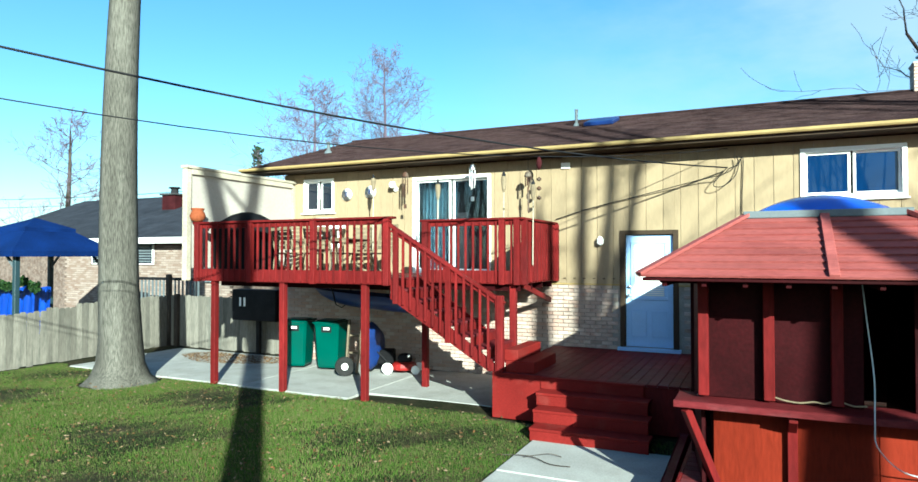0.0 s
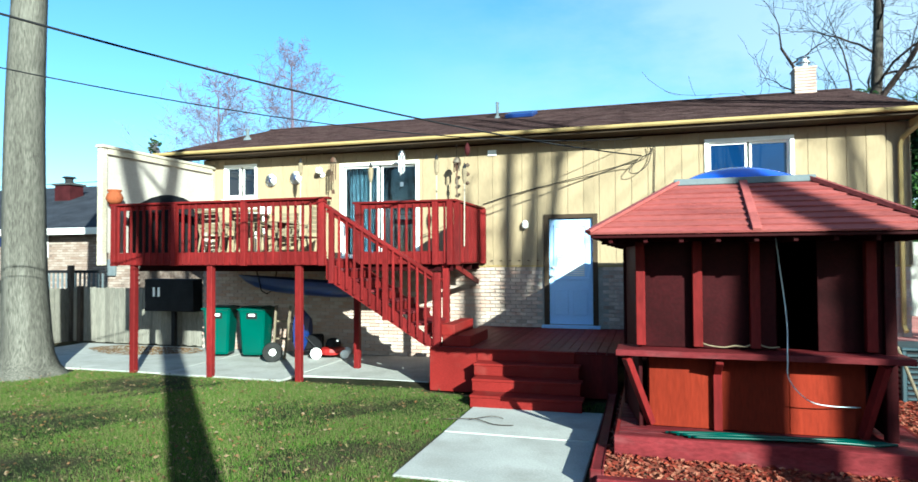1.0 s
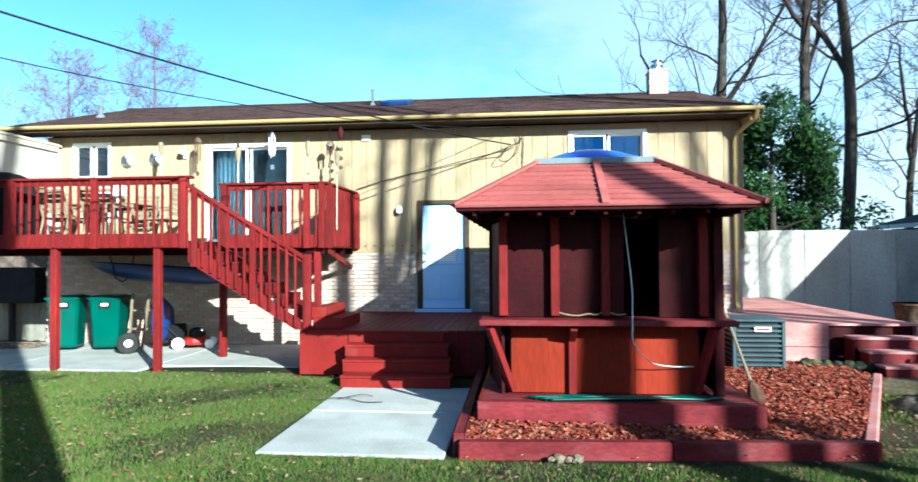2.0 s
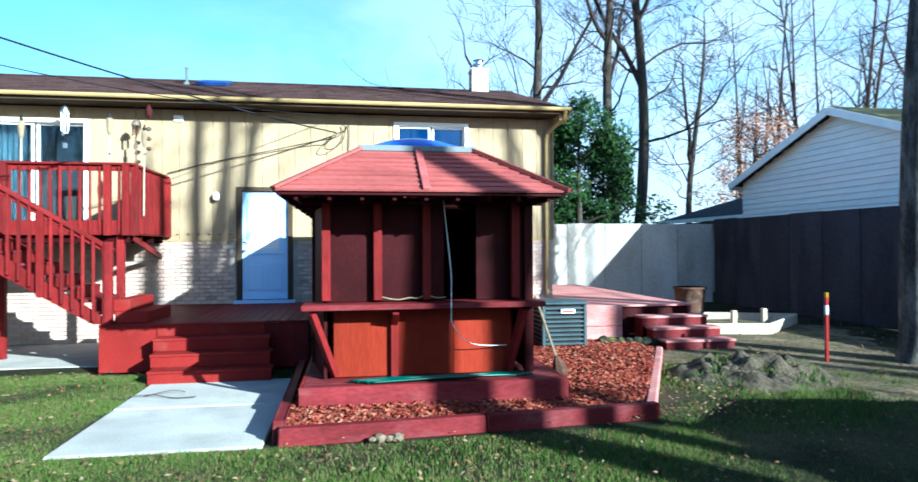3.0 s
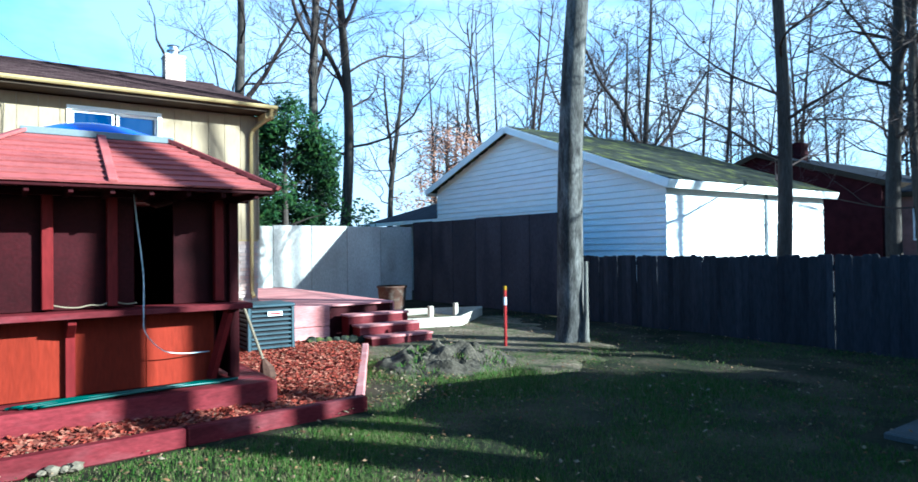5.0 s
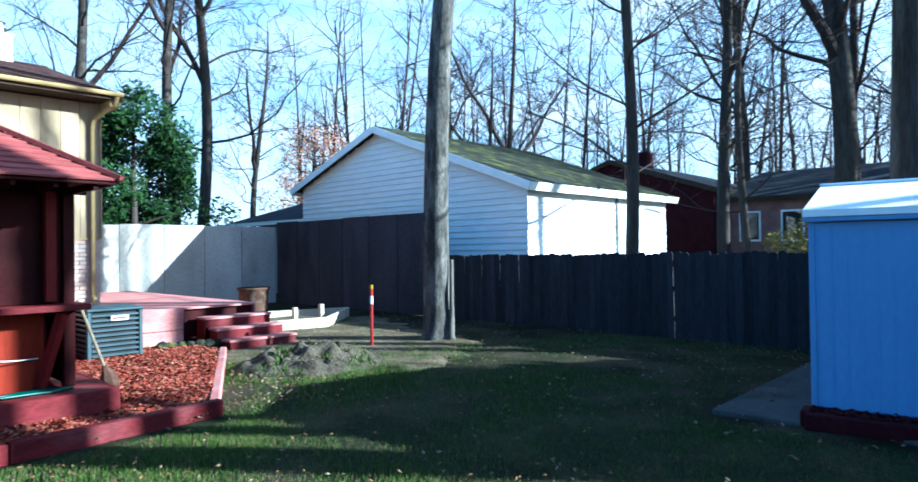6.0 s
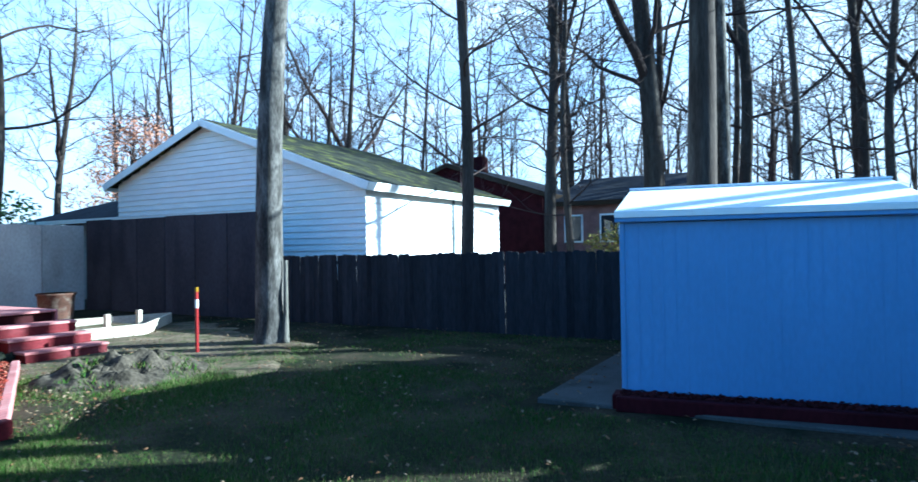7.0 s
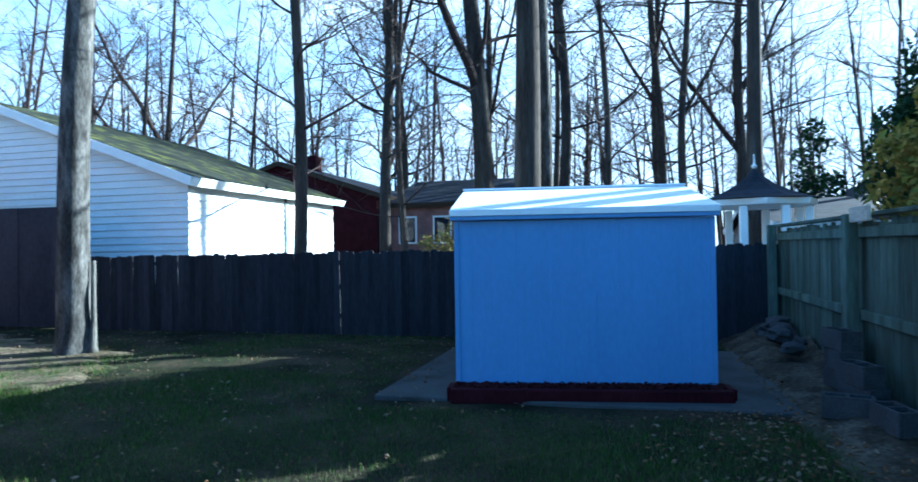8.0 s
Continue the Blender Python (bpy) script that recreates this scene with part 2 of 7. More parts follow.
GREEN_HOSE = mat("green_hose", (0.0, 0.04, 0.03), 0.4, 0.15, 3, 20, 0.05, 0)
SCARLET = mat("scarlet_paint", (0.2, 0.007, 0.007), 0.45, 0.1, 3, 30, 0.05, 0.05)
YELLOW = mat("yellow_paint", (0.262, 0.158, 0.00874), 0.5, 0.1, 3, 30, 0.05, 0.05)
MAROON_BRICK = mat("maroon_brick", (0.0336, 0.00735, 0.00917), 0.85, 0.25, 3, 40, 0.2, 0.3)
PINK_BRICK = mat("pink_brick", (0.218, 0.118, 0.105), 0.85, 0.2, 3, 40, 0.2, 0.3)
STONE = mat("grey_block", (0.05, 0.05, 0.052), 0.9, 0.2, 4, 50, 0.2, 0.4)
CURTAIN = mat("blue_grey_curtain", (0.018, 0.036, 0.045), 0.8, 0.12, 3, 30, 0.08, 0.1, (1, 1, 0.1))
# near-black standing in for the shade inside rooms and recesses
DARK = mat("shade_dark_interior", (0.025, 0.025, 0.028), 0.9, 0.2, 2, 20, 0.1, 0)
GLASS = glass_pane("window_glass", (0.75, 0.85, 0.95))
GLASS_DARK = glass_pane("dark_window_glass", (0.01, 0.015, 0.025), 0.0)
GRASS = islands("grass_blades", [(0.018, 0.05, 0.004), (0.036, 0.095, 0.006), (0.055, 0.12, 0.009), (0.026, 0.062, 0.005), (0.085, 0.09, 0.03), (0.15, 0.11, 0.06)], 0.75)
CHIPS = islands("red_mulch_chips", [(0.065, 0.008, 0.006), (0.16, 0.02, 0.013), (0.22, 0.04, 0.022), (0.1, 0.012, 0.009), (0.27, 0.11, 0.07)], 0.85)
# red chips and timber darkened in colour for the shed's shade
CHIPS_SHADED = islands("shaded_mulch_chips", [(0.0425, 0.0085, 0.0102), (0.0765, 0.0136, 0.0136), (0.0255, 0.0068, 0.0085)], 0.9)
TIMBER_SHADED = mat("shaded_red_timber", (0.0312, 0.00562, 0.00874), 0.8, 0.3, 2.0, 30, 0.2, 0.3, (1, 1, 0.4))
LITTER = islands("fallen_leaves", [(0.085, 0.05, 0.024), (0.13, 0.085, 0.045), (0.06, 0.03, 0.014), (0.15, 0.075, 0.03), (0.17, 0.13, 0.085)], 0.8)
NEEDLES = islands("dark_evergreen", [(0.005, 0.016, 0.006), (0.01, 0.034, 0.008), (0.026, 0.056, 0.01), (0.007, 0.022, 0.007)], 0.6)
OAK_LEAF = islands("russet_leaves", [(0.306, 0.145, 0.085), (0.383, 0.212, 0.136), (0.238, 0.102, 0.0595)], 0.7)
YELLOW_LEAF = islands("yellow_green_leaves", [(0.17, 0.17, 0.0255), (0.102, 0.128, 0.0255), (0.272, 0.17, 0.034)], 0.7)


# ---- building helpers ----
def thing(name, loc=(0, 0, 0), label="", category="", group="", kind=""):
    ob = new(name)
    ob.location = loc
    ob.empty_display_size = 0.1
    return tagged(ob, label, category, group, kind)


def link_mesh(name, me, material, parent=None, label=""):
    ob = new(name, me)
    if material and not me.materials:
        me.materials.append(material)
    if parent:
        ob.parent = parent
        if parent.type == "EMPTY":
            ob.matrix_parent_inverse = Matrix.Translation(parent.location).inverted()
    if label:
        ob["label"] = label
    return ob


def part(name, bm, material, parent=None, label="", smooth=False):
    me = bpy.data.meshes.new(name)
    bmesh.ops.recalc_face_normals(bm, faces=bm.faces)
    bm.to_mesh(me)
    bm.free()
    if smooth:
        for p in me.polygons:
            p.use_smooth = True
    return link_mesh(name, me, material, parent, label)


def box(bm, x0, x1, y0, y1, z0, z1, bev=0.0, m=None):
    vs = bmesh.ops.create_cube(bm, size=1)["verts"]
    for v in vs:
        v.co = Vector((x0 + (v.co.x + 0.5) * (x1 - x0), y0 + (v.co.y + 0.5) * (y1 - y0), z0 + (v.co.z + 0.5) * (z1 - z0)))
        if m:
            v.co = m @ v.co
    if bev:
        es = list({e for v in vs for e in v.link_edges})
        bmesh.ops.bevel(bm, geom=es, offset=bev, segments=1, affect="EDGES")
    return bm


def B(x0, x1, y0, y1, z0, z1, bev=0.006, m=None):
    return box(bmesh.new(), x0, x1, y0, y1, z0, z1, bev, m)


def beam(bm, p, q, w, h, bev=0.004):
    """A bar of width w (level) and height h from p to q."""
    p, q = Vector(p), Vector(q)
    d = q - p
    x = d.normalized()
    side = Vector((0, 0, 1)).cross(x)
    side = side.normalized() if side.length > 1e-4 else Vector((0, 1, 0))
    up = x.cross(side)
    m = Matrix((x, side, up)).transposed().to_4x4()
    m.translation = p
    return box(bm, 0, d.length, -w / 2, w / 2, -h / 2, h / 2, bev, m)


def tube(bm, pts, r, n=8, cap=True):
    """A round bar along pts; r is one radius or one for each point."""
    pts = [Vector(p) for p in pts]
    rs = r if isinstance(r, (list, tuple)) else [r] * len(pts)
    rings = []
    for i, p in enumerate(pts):
        d = (pts[min(i + 1, len(pts) - 1)] - pts[max(i - 1, 0)]).normalized()
        a = d.orthogonal().normalized() if i == 0 else (a - d * a.dot(d)).normalized()
        b = d.cross(a)
        rings.append([bm.verts.new(p + (a * math.cos(k * math.tau / n) + b * math.sin(k * math.tau / n)) * rs[i]) for k in range(n)])
    for u, v in zip(rings, rings[1:]):
        for k in range(n):
            bm.faces.new((u[k], u[(k + 1) % n], v[(k + 1) % n], v[k]))
    if cap:
        bm.faces.new(rings[0][::-1])
        bm.faces.new(rings[-1])
    return bm


def lathe(bm, centre, prof, n=16):
    """A turned body: prof is (radius, height) from the bottom up."""
    return tube(bm, [(centre[0], centre[1], centre[2] + z) for r, z in prof], [max(r, 0.001) for r, z in prof], n)


def boxes_mesh(name, rows):
    """One mesh of many plain blocks, each (x0, x1, y0, y1, z0, z1)."""
    a = np.array(rows, dtype=float)
    ix = np.array([(0, 2, 4), (1, 2, 4), (1, 3, 4), (0, 3, 4), (0, 2, 5), (1, 2, 5), (1, 3, 5), (0, 3, 5)])
    verts = a[:, ix].reshape(-1, 3)
    quad = np.array([(0, 3, 2, 1), (4, 5, 6, 7), (0, 1, 5, 4), (1, 2, 6, 5), (2, 3, 7, 6), (3, 0, 4, 7)])
    faces = (quad[None] + 8 * np.arange(len(a))[:, None, None]).reshape(-1, 4)
    me = bpy.data.meshes.new(name)
    me.from_pydata(verts.tolist(), [], faces.tolist())
    return me


def block(name, dx, dy, dz, bev=0.004):
    """A shared mesh for pieces: a bevelled block centred in x and y, its foot at 0."""
    me = bpy.data.meshes.new(name)
    bm = B(-dx / 2, dx / 2, -dy / 2, dy / 2, 0, dz, bev)
    bm.to_mesh(me)
    bm.free()
    return me


def piece(name, me, material, parent, m):
    ob = link_mesh(name, me, material, parent)
    ob.matrix_basis = m
    return ob


def tris(name, verts, faces, material, parent=None, label=""):
    me = bpy.data.meshes.new(name)
    me.from_pydata(verts, [], faces)
    return link_mesh(name, me, material, parent, label)


# ---- ground ----
def ground_height(x, y):
    h = 0.012 * math.sin(1.3 * x + 0.7 * y) + 0.01 * math.sin(2.9 * y - 1.1 * x)
    return h - 0.012


ticks = [-400, -150, -60, -30] + [-20 + 0.5 * i for i in range(81)] + [30, 60, 150, 400]
gv = [(x, y, ground_height(x, y) if abs(x) < 21 and abs(y) < 21 else -0.02) for y in ticks for x in ticks]
gn = len(ticks)
gf = [(j * gn + i, j * gn + i + 1, (j + 1) * gn + i + 1, (j + 1) * gn + i) for j in range(gn - 1) for i in range(gn - 1)]
ground = tris("ground", gv, gf, SOIL)
tagged(ground, "thin winter lawn on brown soil", "ground", kind="structure")
for p in ground.data.polygons:
    p.use_smooth = True


def slab(name, x0, x1, y0, y1, z0, z1, material, label, category="slab"):
    return tagged(part(name, B(x0, x1, y0, y1, z0, z1, 0.012), material), label, category, kind="structure")


slab("patio", -11.6, -6.62, -3.02, 0.0, -0.1, 0.02, CONCRETE, "grey concrete patio slab under the raised deck", "patio")
slab("patio", -6.61, -4.1, -3.06, 0.0, -0.1, 0.02, CONCRETE, "grey concrete patio slab under the raised deck", "patio")
slab("patio", -4.09, -1.62, -2.55, 0.0, -0.1, 0.018, CONCRETE, "grey concrete patio slab under the raised deck", "patio")
slab("path", -0.42, 1.36, -5.38, -4.0, -0.1, 0.018, CONCRETE, "pale concrete garden path slab before the red steps", "path")
slab("path", -0.42, 1.36, -6.98, -5.392, -0.1, 0.012, CONCRETE, "pale concrete garden path slab before the red steps", "path")
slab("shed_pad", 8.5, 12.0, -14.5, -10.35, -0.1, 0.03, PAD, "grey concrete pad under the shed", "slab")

# a strip of bare earth between bed, fence and deck, its pale tone standing for sunlight
ev, ef, rings = [], [], 160
for k in range(rings):
    a = k * math.tau / rings
    r = 1 + 0.1 * math.sin(3 * a) + 0.06 * math.sin(7 * a + 1) + 0.04 * math.sin(17 * a) + 0.03 * math.sin(31 * a + 2) + 0.02 * math.sin(47 * a)
    ev.append((9.0 + 3.2 * r * math.cos(a), -1.2 + 4.9 * r * math.sin(a), -0.05))
ev += [(9.2 + 0.9 * (x - 9.2), -1.2 + 0.9 * (y + 1.2), 0.012) for x, y, z in ev]
ev.append((9.2, -1.2, 0.02))
ef = [(k, (k + 1) % rings, rings + (k + 1) % rings, rings + k) for k in range(rings)] + [(rings + k, rings + (k + 1) % rings, 2 * rings) for k in range(rings)]
tagged(tris("bare_earth", ev, ef, EARTH_LIT), "bare earth with sparse weeds beside the bed, lightened as if sunlit", "soil", kind="structure")


# ---- the house ----
def cut(x0, x1, z0, z1, holes):
    """The rectangles that remain of a wall face when its openings are taken out."""
    xs = sorted({x0, x1, *[min(max(v, x0), x1) for h in holes for v in h[:2]]})
    out = []
    for a, b in zip(xs, xs[1:]):
        if b - a < 0.004:
            continue
        z = z0
        for h in sorted((h for h in holes if h[0] < (a + b) / 2 < h[1]), key=lambda h: h[2]):
            if h[2] > z:
                out.append((a, b, z, min(h[2], z1)))
            z = max(z, h[3])
        if z < z1:
            out.append((a, b, z, z1))
    return out


HX0, HX1, HD, EAVE, RIDGE_Y, RIDGE_Z = -8.12, 6.24, 8.4, 4.4, 4.2, 5.97
HOLES = [(-4.5, -2.75, 2.1, 4.14), (-7.5, -6.69, 3.5, 4.24), (3.01, 4.42, 3.46, 4.22), (0.0, 0.93, 0.76, 2.9)]
house = thing("house", (-1, 4, 0), "split-level house of cream siding over pale brick", "house")
for a, b, z0, z1 in cut(HX0, HX1, 0, EAVE, HOLES):
    part("wall", B(a, b, 0.03, 0.22, z0, z1, 0), MORTAR, house)
bm = bmesh.new()
box(bm, HX0, HX0 + 0.2, 0.221, HD, 0, EAVE)
box(bm, HX1 - 0.2, HX1, 0.221, HD, 0, EAVE)
box(bm, HX0 + 0.201, HX1 - 0.201, HD - 0.2, HD, 0, EAVE)
for x in (HX0, HX1 - 0.2):
    v = [bm.verts.new((xx, yy, zz)) for xx in (x, x + 0.2) for yy, zz in ((0, EAVE + 0.002), (HD, EAVE + 0.002), (RIDGE_Y, RIDGE_Z - 0.2))]
    for f in ((0, 1, 2), (3, 5, 4), (0, 3, 4, 1), (1, 4, 5, 2), (2, 5, 3, 0)):
        bm.faces.new([v[i] for i in f])
part("side_wall", bm, SIDING, house)
# room surfaces coloured near-black in place of indoor shade
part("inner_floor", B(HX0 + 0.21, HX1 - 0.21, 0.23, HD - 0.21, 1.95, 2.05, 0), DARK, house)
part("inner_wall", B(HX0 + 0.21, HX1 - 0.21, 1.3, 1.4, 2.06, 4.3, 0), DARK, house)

# siding boards with open grooves
x = HX0
while x < HX1 - 0.01:
    w = min(0.305, HX1 - x)
    for a, b, z0, z1 in cut(x + 0.003, x + w - 0.003, 1.93, EAVE, HOLES):
        part("siding_board", B(a, b, 0.0, 0.029, z0, z1, 0.003), SIDING, house)
    x += 0.305
part("drip_rail", B(HX0, -0.06, -0.02, 0.03, 1.9, 1.93, 0.003), CREAM_TRIM, house)
part("drip_rail", B(0.99, HX1, -0.02, 0.03, 1.9, 1.93, 0.003), CREAM_TRIM, house)
for k in range(6):
    part("clip", B(-1.15 + k * 0.19, -1.11 + k * 0.19, -0.03, -0.001, 2.02, 2.035, 0.003), BROWN_TRIM, house)
part("corner_board", B(HX1 + 0.002, HX1 + 0.03, -0.02, 0.1, 1.93, EAVE, 0.004), SIDING, house)

# roof: deck, soffit, gutter, courses of shingles
RX0, RX1, RY, RZ = -9.03, 6.46, -0.5, 4.52
slope = math.atan2(RIDGE_Z - RZ, RIDGE_Y - RY)
run = math.hypot(RIDGE_Z - RZ, RIDGE_Y - RY)
fm = Matrix.Translation((0, RY, RZ)) @ Matrix.Rotation(slope, 4, "X")
bmat = Matrix.Translation((0, 2 * RIDGE_Y - RY, RZ)) @ Matrix.Rotation(-slope, 4, "X")
bm = bmesh.new()
box(bm, RX0, RX1, 0, run, -0.07, -0.01, 0, fm)
box(bm, RX0, RX1, -run, 0, -0.07, -0.01, 0, bmat)
roof = part("roof", bm, BROWN_TRIM, house, "brown shingled low gable roof")
rows = []
rng = random.Random(5)
for side, mm in ((1, fm), (-1, bmat)):
    k = 0
    y = -0.03
    while y < run:
        x = RX0 - 0.03 - rng.random() * 0.25
        while x < RX1 + 0.02:
            w = rng.choice((0.16, 0.22, 0.3, 0.33))
            rows.append((side, max(x, RX0 - 0.03), min(x + w - 0.004, RX1 + 0.03), y, min(y + 0.17, run), rng.random() * 0.006))
            x += w
        y += 0.145
sv, sf = [], []
for side, x0, x1, y0, y1, e in rows:
    mm = fm if side > 0 else bmat
    n = len(sv)
    for (xx, yy, zz) in ((x0, y0, -0.008), (x1, y0, -0.008), (x1, y1, -0.008), (x0, y1, -0.008), (x0, y0, 0.016 + e), (x1, y0, 0.016 + e), (x1, y1, 0.003), (x0, y1, 0.003)):
        sv.append(tuple(mm @ Vector((xx, side * yy, zz))))
    sf += [tuple(n + i for i in q) for q in ((4, 5, 6, 7), (0, 1, 5, 4), (1, 2, 6, 5), (3, 0, 4, 7))]
tagged(tris("shingles", sv, sf, SHINGLE, roof), kind="stuff")
part("ridge_cap", B(RX0, RX1, RIDGE_Y - 0.12, RIDGE_Y + 0.12, RIDGE_Z - 0.02, RIDGE_Z + 0.03, 0.02), SHINGLE, roof)
bm = bmesh.new()
prof = [(RY + a, RZ + b) for a, b in ((-0.11, 0.02), (-0.11, -0.02), (-0.09, -0.045), (-0.02, -0.045), (-0.012, 0.02), (-0.03, 0.02), (-0.035, -0.03), (-0.09, -0.03), (-0.095, 0.02))]
for p0, p1 in zip(prof, prof[1:] + prof[:1]):
    bm.faces.new([bm.verts.new(c) for c in ((RX0, *p0), (RX1, *p0), (RX1, *p1), (RX0, *p1))])
part("gutter", bm, CREAM_TRIM, house, "cream metal gutter along the eave")
part("fascia", B(RX0, RX1, RY - 0.008, RY + 0.02, RZ - 0.1, RZ - 0.02, 0.004), BROWN_TRIM, house)
part("soffit", B(RX0, RX1, RY + 0.022, -0.001, RZ - 0.098, RZ - 0.08, 0), BROWN_TRIM, house)
for xa in (RX0 - 0.03, RX1):
    part("rake_board", box(bmesh.new(), xa, xa + 0.03, 0, run, -0.15, 0.0, 0.004, fm), CREAM_TRIM, house)
bm = bmesh.new()
tube(bm, [(6.36, RY - 0.06, RZ - 0.05), (6.35, RY + 0.02, RZ - 0.16), (6.12, -0.1, 4.1), (6.1, -0.06, 3.98), (6.1, -0.06, 0.9), (6.1, -0.16, 0.8)], 0.042, 8)
part("downspout", bm, CREAM_TRIM, house)
part("soffit_end", B(6.26, 6.44, RY + 0.03, 0.6, RZ - 0.22, RZ - 0.1, 0.01), CREAM_TRIM, house)

# roof fittings
for rx, ry, h, r in ((-1.72, 3.1, 0.42, 0.035), (-8.1, 1.7, 0.3, 0.05)):
    z = RZ + 0.01 + (ry - RY) * math.tan(slope)
    bm = lathe(bmesh.new(), (rx, ry, z - 0.05), [(r * 2.6, 0), (r * 1.6, 0.1), (r, 0.12), (r, h), (r * 1.25, h), (r * 1.25, h + 0.03)], 12)
    part("vent_pipe", bm, GREY_METAL, roof)
z = RZ + 0.01 + (3.0 - RY) * math.tan(slope)
part("skylight", box(bmesh.new(), -1.45, -0.75, -0.5, 0.3, 0, 0.1, 0.02, Matrix.Translation((0, 3.2, z + 0.06)) @ Matrix.Rotation(slope, 4, "X")), BLUE, roof, "blue tinted dome skylight")
chim = part("chimney", B(5.3, 5.74, 4.0, 4.44, 5.6, 6.5, 0.01), PINK_BRICK, house, "pale brick chimney with a metal cap")
part("crown", B(5.27, 5.77, 3.97, 4.47, 6.501, 6.56, 0.015), BRICK, chim)
part("flue_cap", lathe(bmesh.new(), (5.52, 4.22, 6.56), [(0.11, 0), (0.11, 0.12), (0.16, 0.13), (0.16, 0.16), (0.1, 0.18), (0.1, 0.24), (0.15, 0.26), (0.04, 0.31)], 14), STEEL, chim)
for cz in range(12):
    part("brick_course", B(5.29, 5.75, 3.99, 4.45, 5.63 + cz * 0.075, 5.69 + cz * 0.075, 0.004), BRICK, chim)


def window(x0, x1, z0, z1, name="window", label="", panes=2, y=-0.03, w=0.05, pane=None, sill=True):
    """A framed window set in the front wall."""
    bm = bmesh.new()
    box(bm, x0 - w, x0 + 0.02, y, 0.12, z0 - w, z1 + w, 0.004)
    box(bm, x1 - 0.02, x1 + w, y, 0.12, z0 - w, z1 + w, 0.004)
    box(bm, x0 + 0.021, x1 - 0.021, y, 0.12, z1 - 0.02, z1 + w, 0.004)
    box(bm, x0 + 0.021, x1 - 0.021, y, 0.12, z0 - w, z0 + 0.02, 0.004)
    fr = part(name, bm, WHITE, house, label)
    step = (x1 - x0) / panes
    for i in range(panes):
        a, b = x0 + i * step + 0.02, x0 + (i + 1) * step - 0.02
        yy = 0.03 + 0.03 * (i % 2)
        sb = bmesh.new()
        box(sb, a, a + 0.04, yy, yy + 0.04, z0 + 0.021, z1 - 0.021, 0.004)
        box(sb, b - 0.04, b, yy, yy + 0.04, z0 + 0.021, z1 - 0.021, 0.004)
        box(sb, a + 0.041, b - 0.041, yy, yy + 0.04, z0 + 0.021, z0 + 0.065, 0.004)
        box(sb, a + 0.041, b - 0.041, yy, yy + 0.04, z1 - 0.065, z1 - 0.021, 0.004)
        part("sash", sb, WHITE, fr)
        part("pane", B(a + 0.035, b - 0.035, yy + 0.016, yy + 0.022, z0 + 0.06, z1 - 0.06, 0), pane or GLASS, fr).visible_shadow = False
    if sill:
        part("sill", B(x0 - 0.08, x1 + 0.08, y - 0.03, 0.0, z0 - w - 0.03, z0 - w - 0.001, 0.005), WHITE, fr)
    return fr


window(-7.5, -6.69, 3.5, 4.24, w=0.03, pane=GLASS_DARK, label="white framed sliding window beside the deck")
window(3.01, 4.42, 3.46, 4.22, pane=SKY_TINT_GLASS, label="white framed two-pane window high in the wall")
slide = window(-4.5, -2.75, 2.12, 4.12, "sliding_door", "white framed glass sliding door onto the deck", sill=False)
# curtain behind the left leaf
bm = bmesh.new()
cv = []
for k in range(60):
    xx = -4.45 + k * 0.014
    cv.append((bm.verts.new((xx, 0.3 + 0.03 * math.sin(k * 0.9), 2.14)), bm.verts.new((xx, 0.3 + 0.03 * math.sin(k * 0.9), 4.1))))
for (a, b), (c, d) in zip(cv, cv[1:]):
    bm.faces.new((a, c, d, b))
part("curtain", bm, CURTAIN, slide, "blue-grey pleated curtain", smooth=True)
bm = bmesh.new()
for k in range(14):
    box(bm, -7.45, -6.75, 0.28, 0.3, 3.84 + k * 0.026, 3.86 + k * 0.026)
part("blind", bm, WHITE, house)

# back door
frame_bm = bmesh.new()
box(frame_bm, -0.06, 0.035, -0.035, 0.12, 0.76, 2.94, 0.004)
box(frame_bm, 0.895, 0.99, -0.035, 0.12, 0.76, 2.94, 0.004)
box(frame_bm, 0.036, 0.894, -0.035, 0.12, 2.86, 2.94, 0.004)
bd = part("back_door", frame_bm, BROWN_TRIM, house, "white panelled steel back door with a lite")
part("threshold", B(-0.1, 1.03, -0.12, 0.1, 0.69, 0.757, 0.006), DOOR_SHADE, bd)
leaf = part("door_leaf", B(0.04, 0.89, 0.03, 0.08, 0.77, 2.855, 0.003), DOOR_SHADE, bd)
for z0, z1 in ((0.95, 1.45),):
    for xx in (0.14, 0.51):
        bm = bmesh.new()
        box(bm, xx, xx + 0.28, 0.016, 0.029, z0, z1, 0.01)
        part("door_panel", bm, DOOR_SHADE, leaf)
bm = bmesh.new()
box(bm, 0.13, 0.8, 0.008, 0.029, 2.68, 2.74, 0.006)
box(bm, 0.13, 0.8, 0.008, 0.029, 1.64, 1.7, 0.006)
box(bm, 0.13, 0.19, 0.008, 0.029, 1.701, 2.679, 0.006)
box(bm, 0.74, 0.8, 0.008, 0.029, 1.701, 2.679, 0.006)
part("lite_frame", bm, DOOR_SHADE, leaf)
for k in range(26):
    part("blind_slat", B(0.2, 0.73, 0.012, 0.02, 1.72 + k * 0.037, 1.745 + k * 0.037, 0), WHITE, leaf)
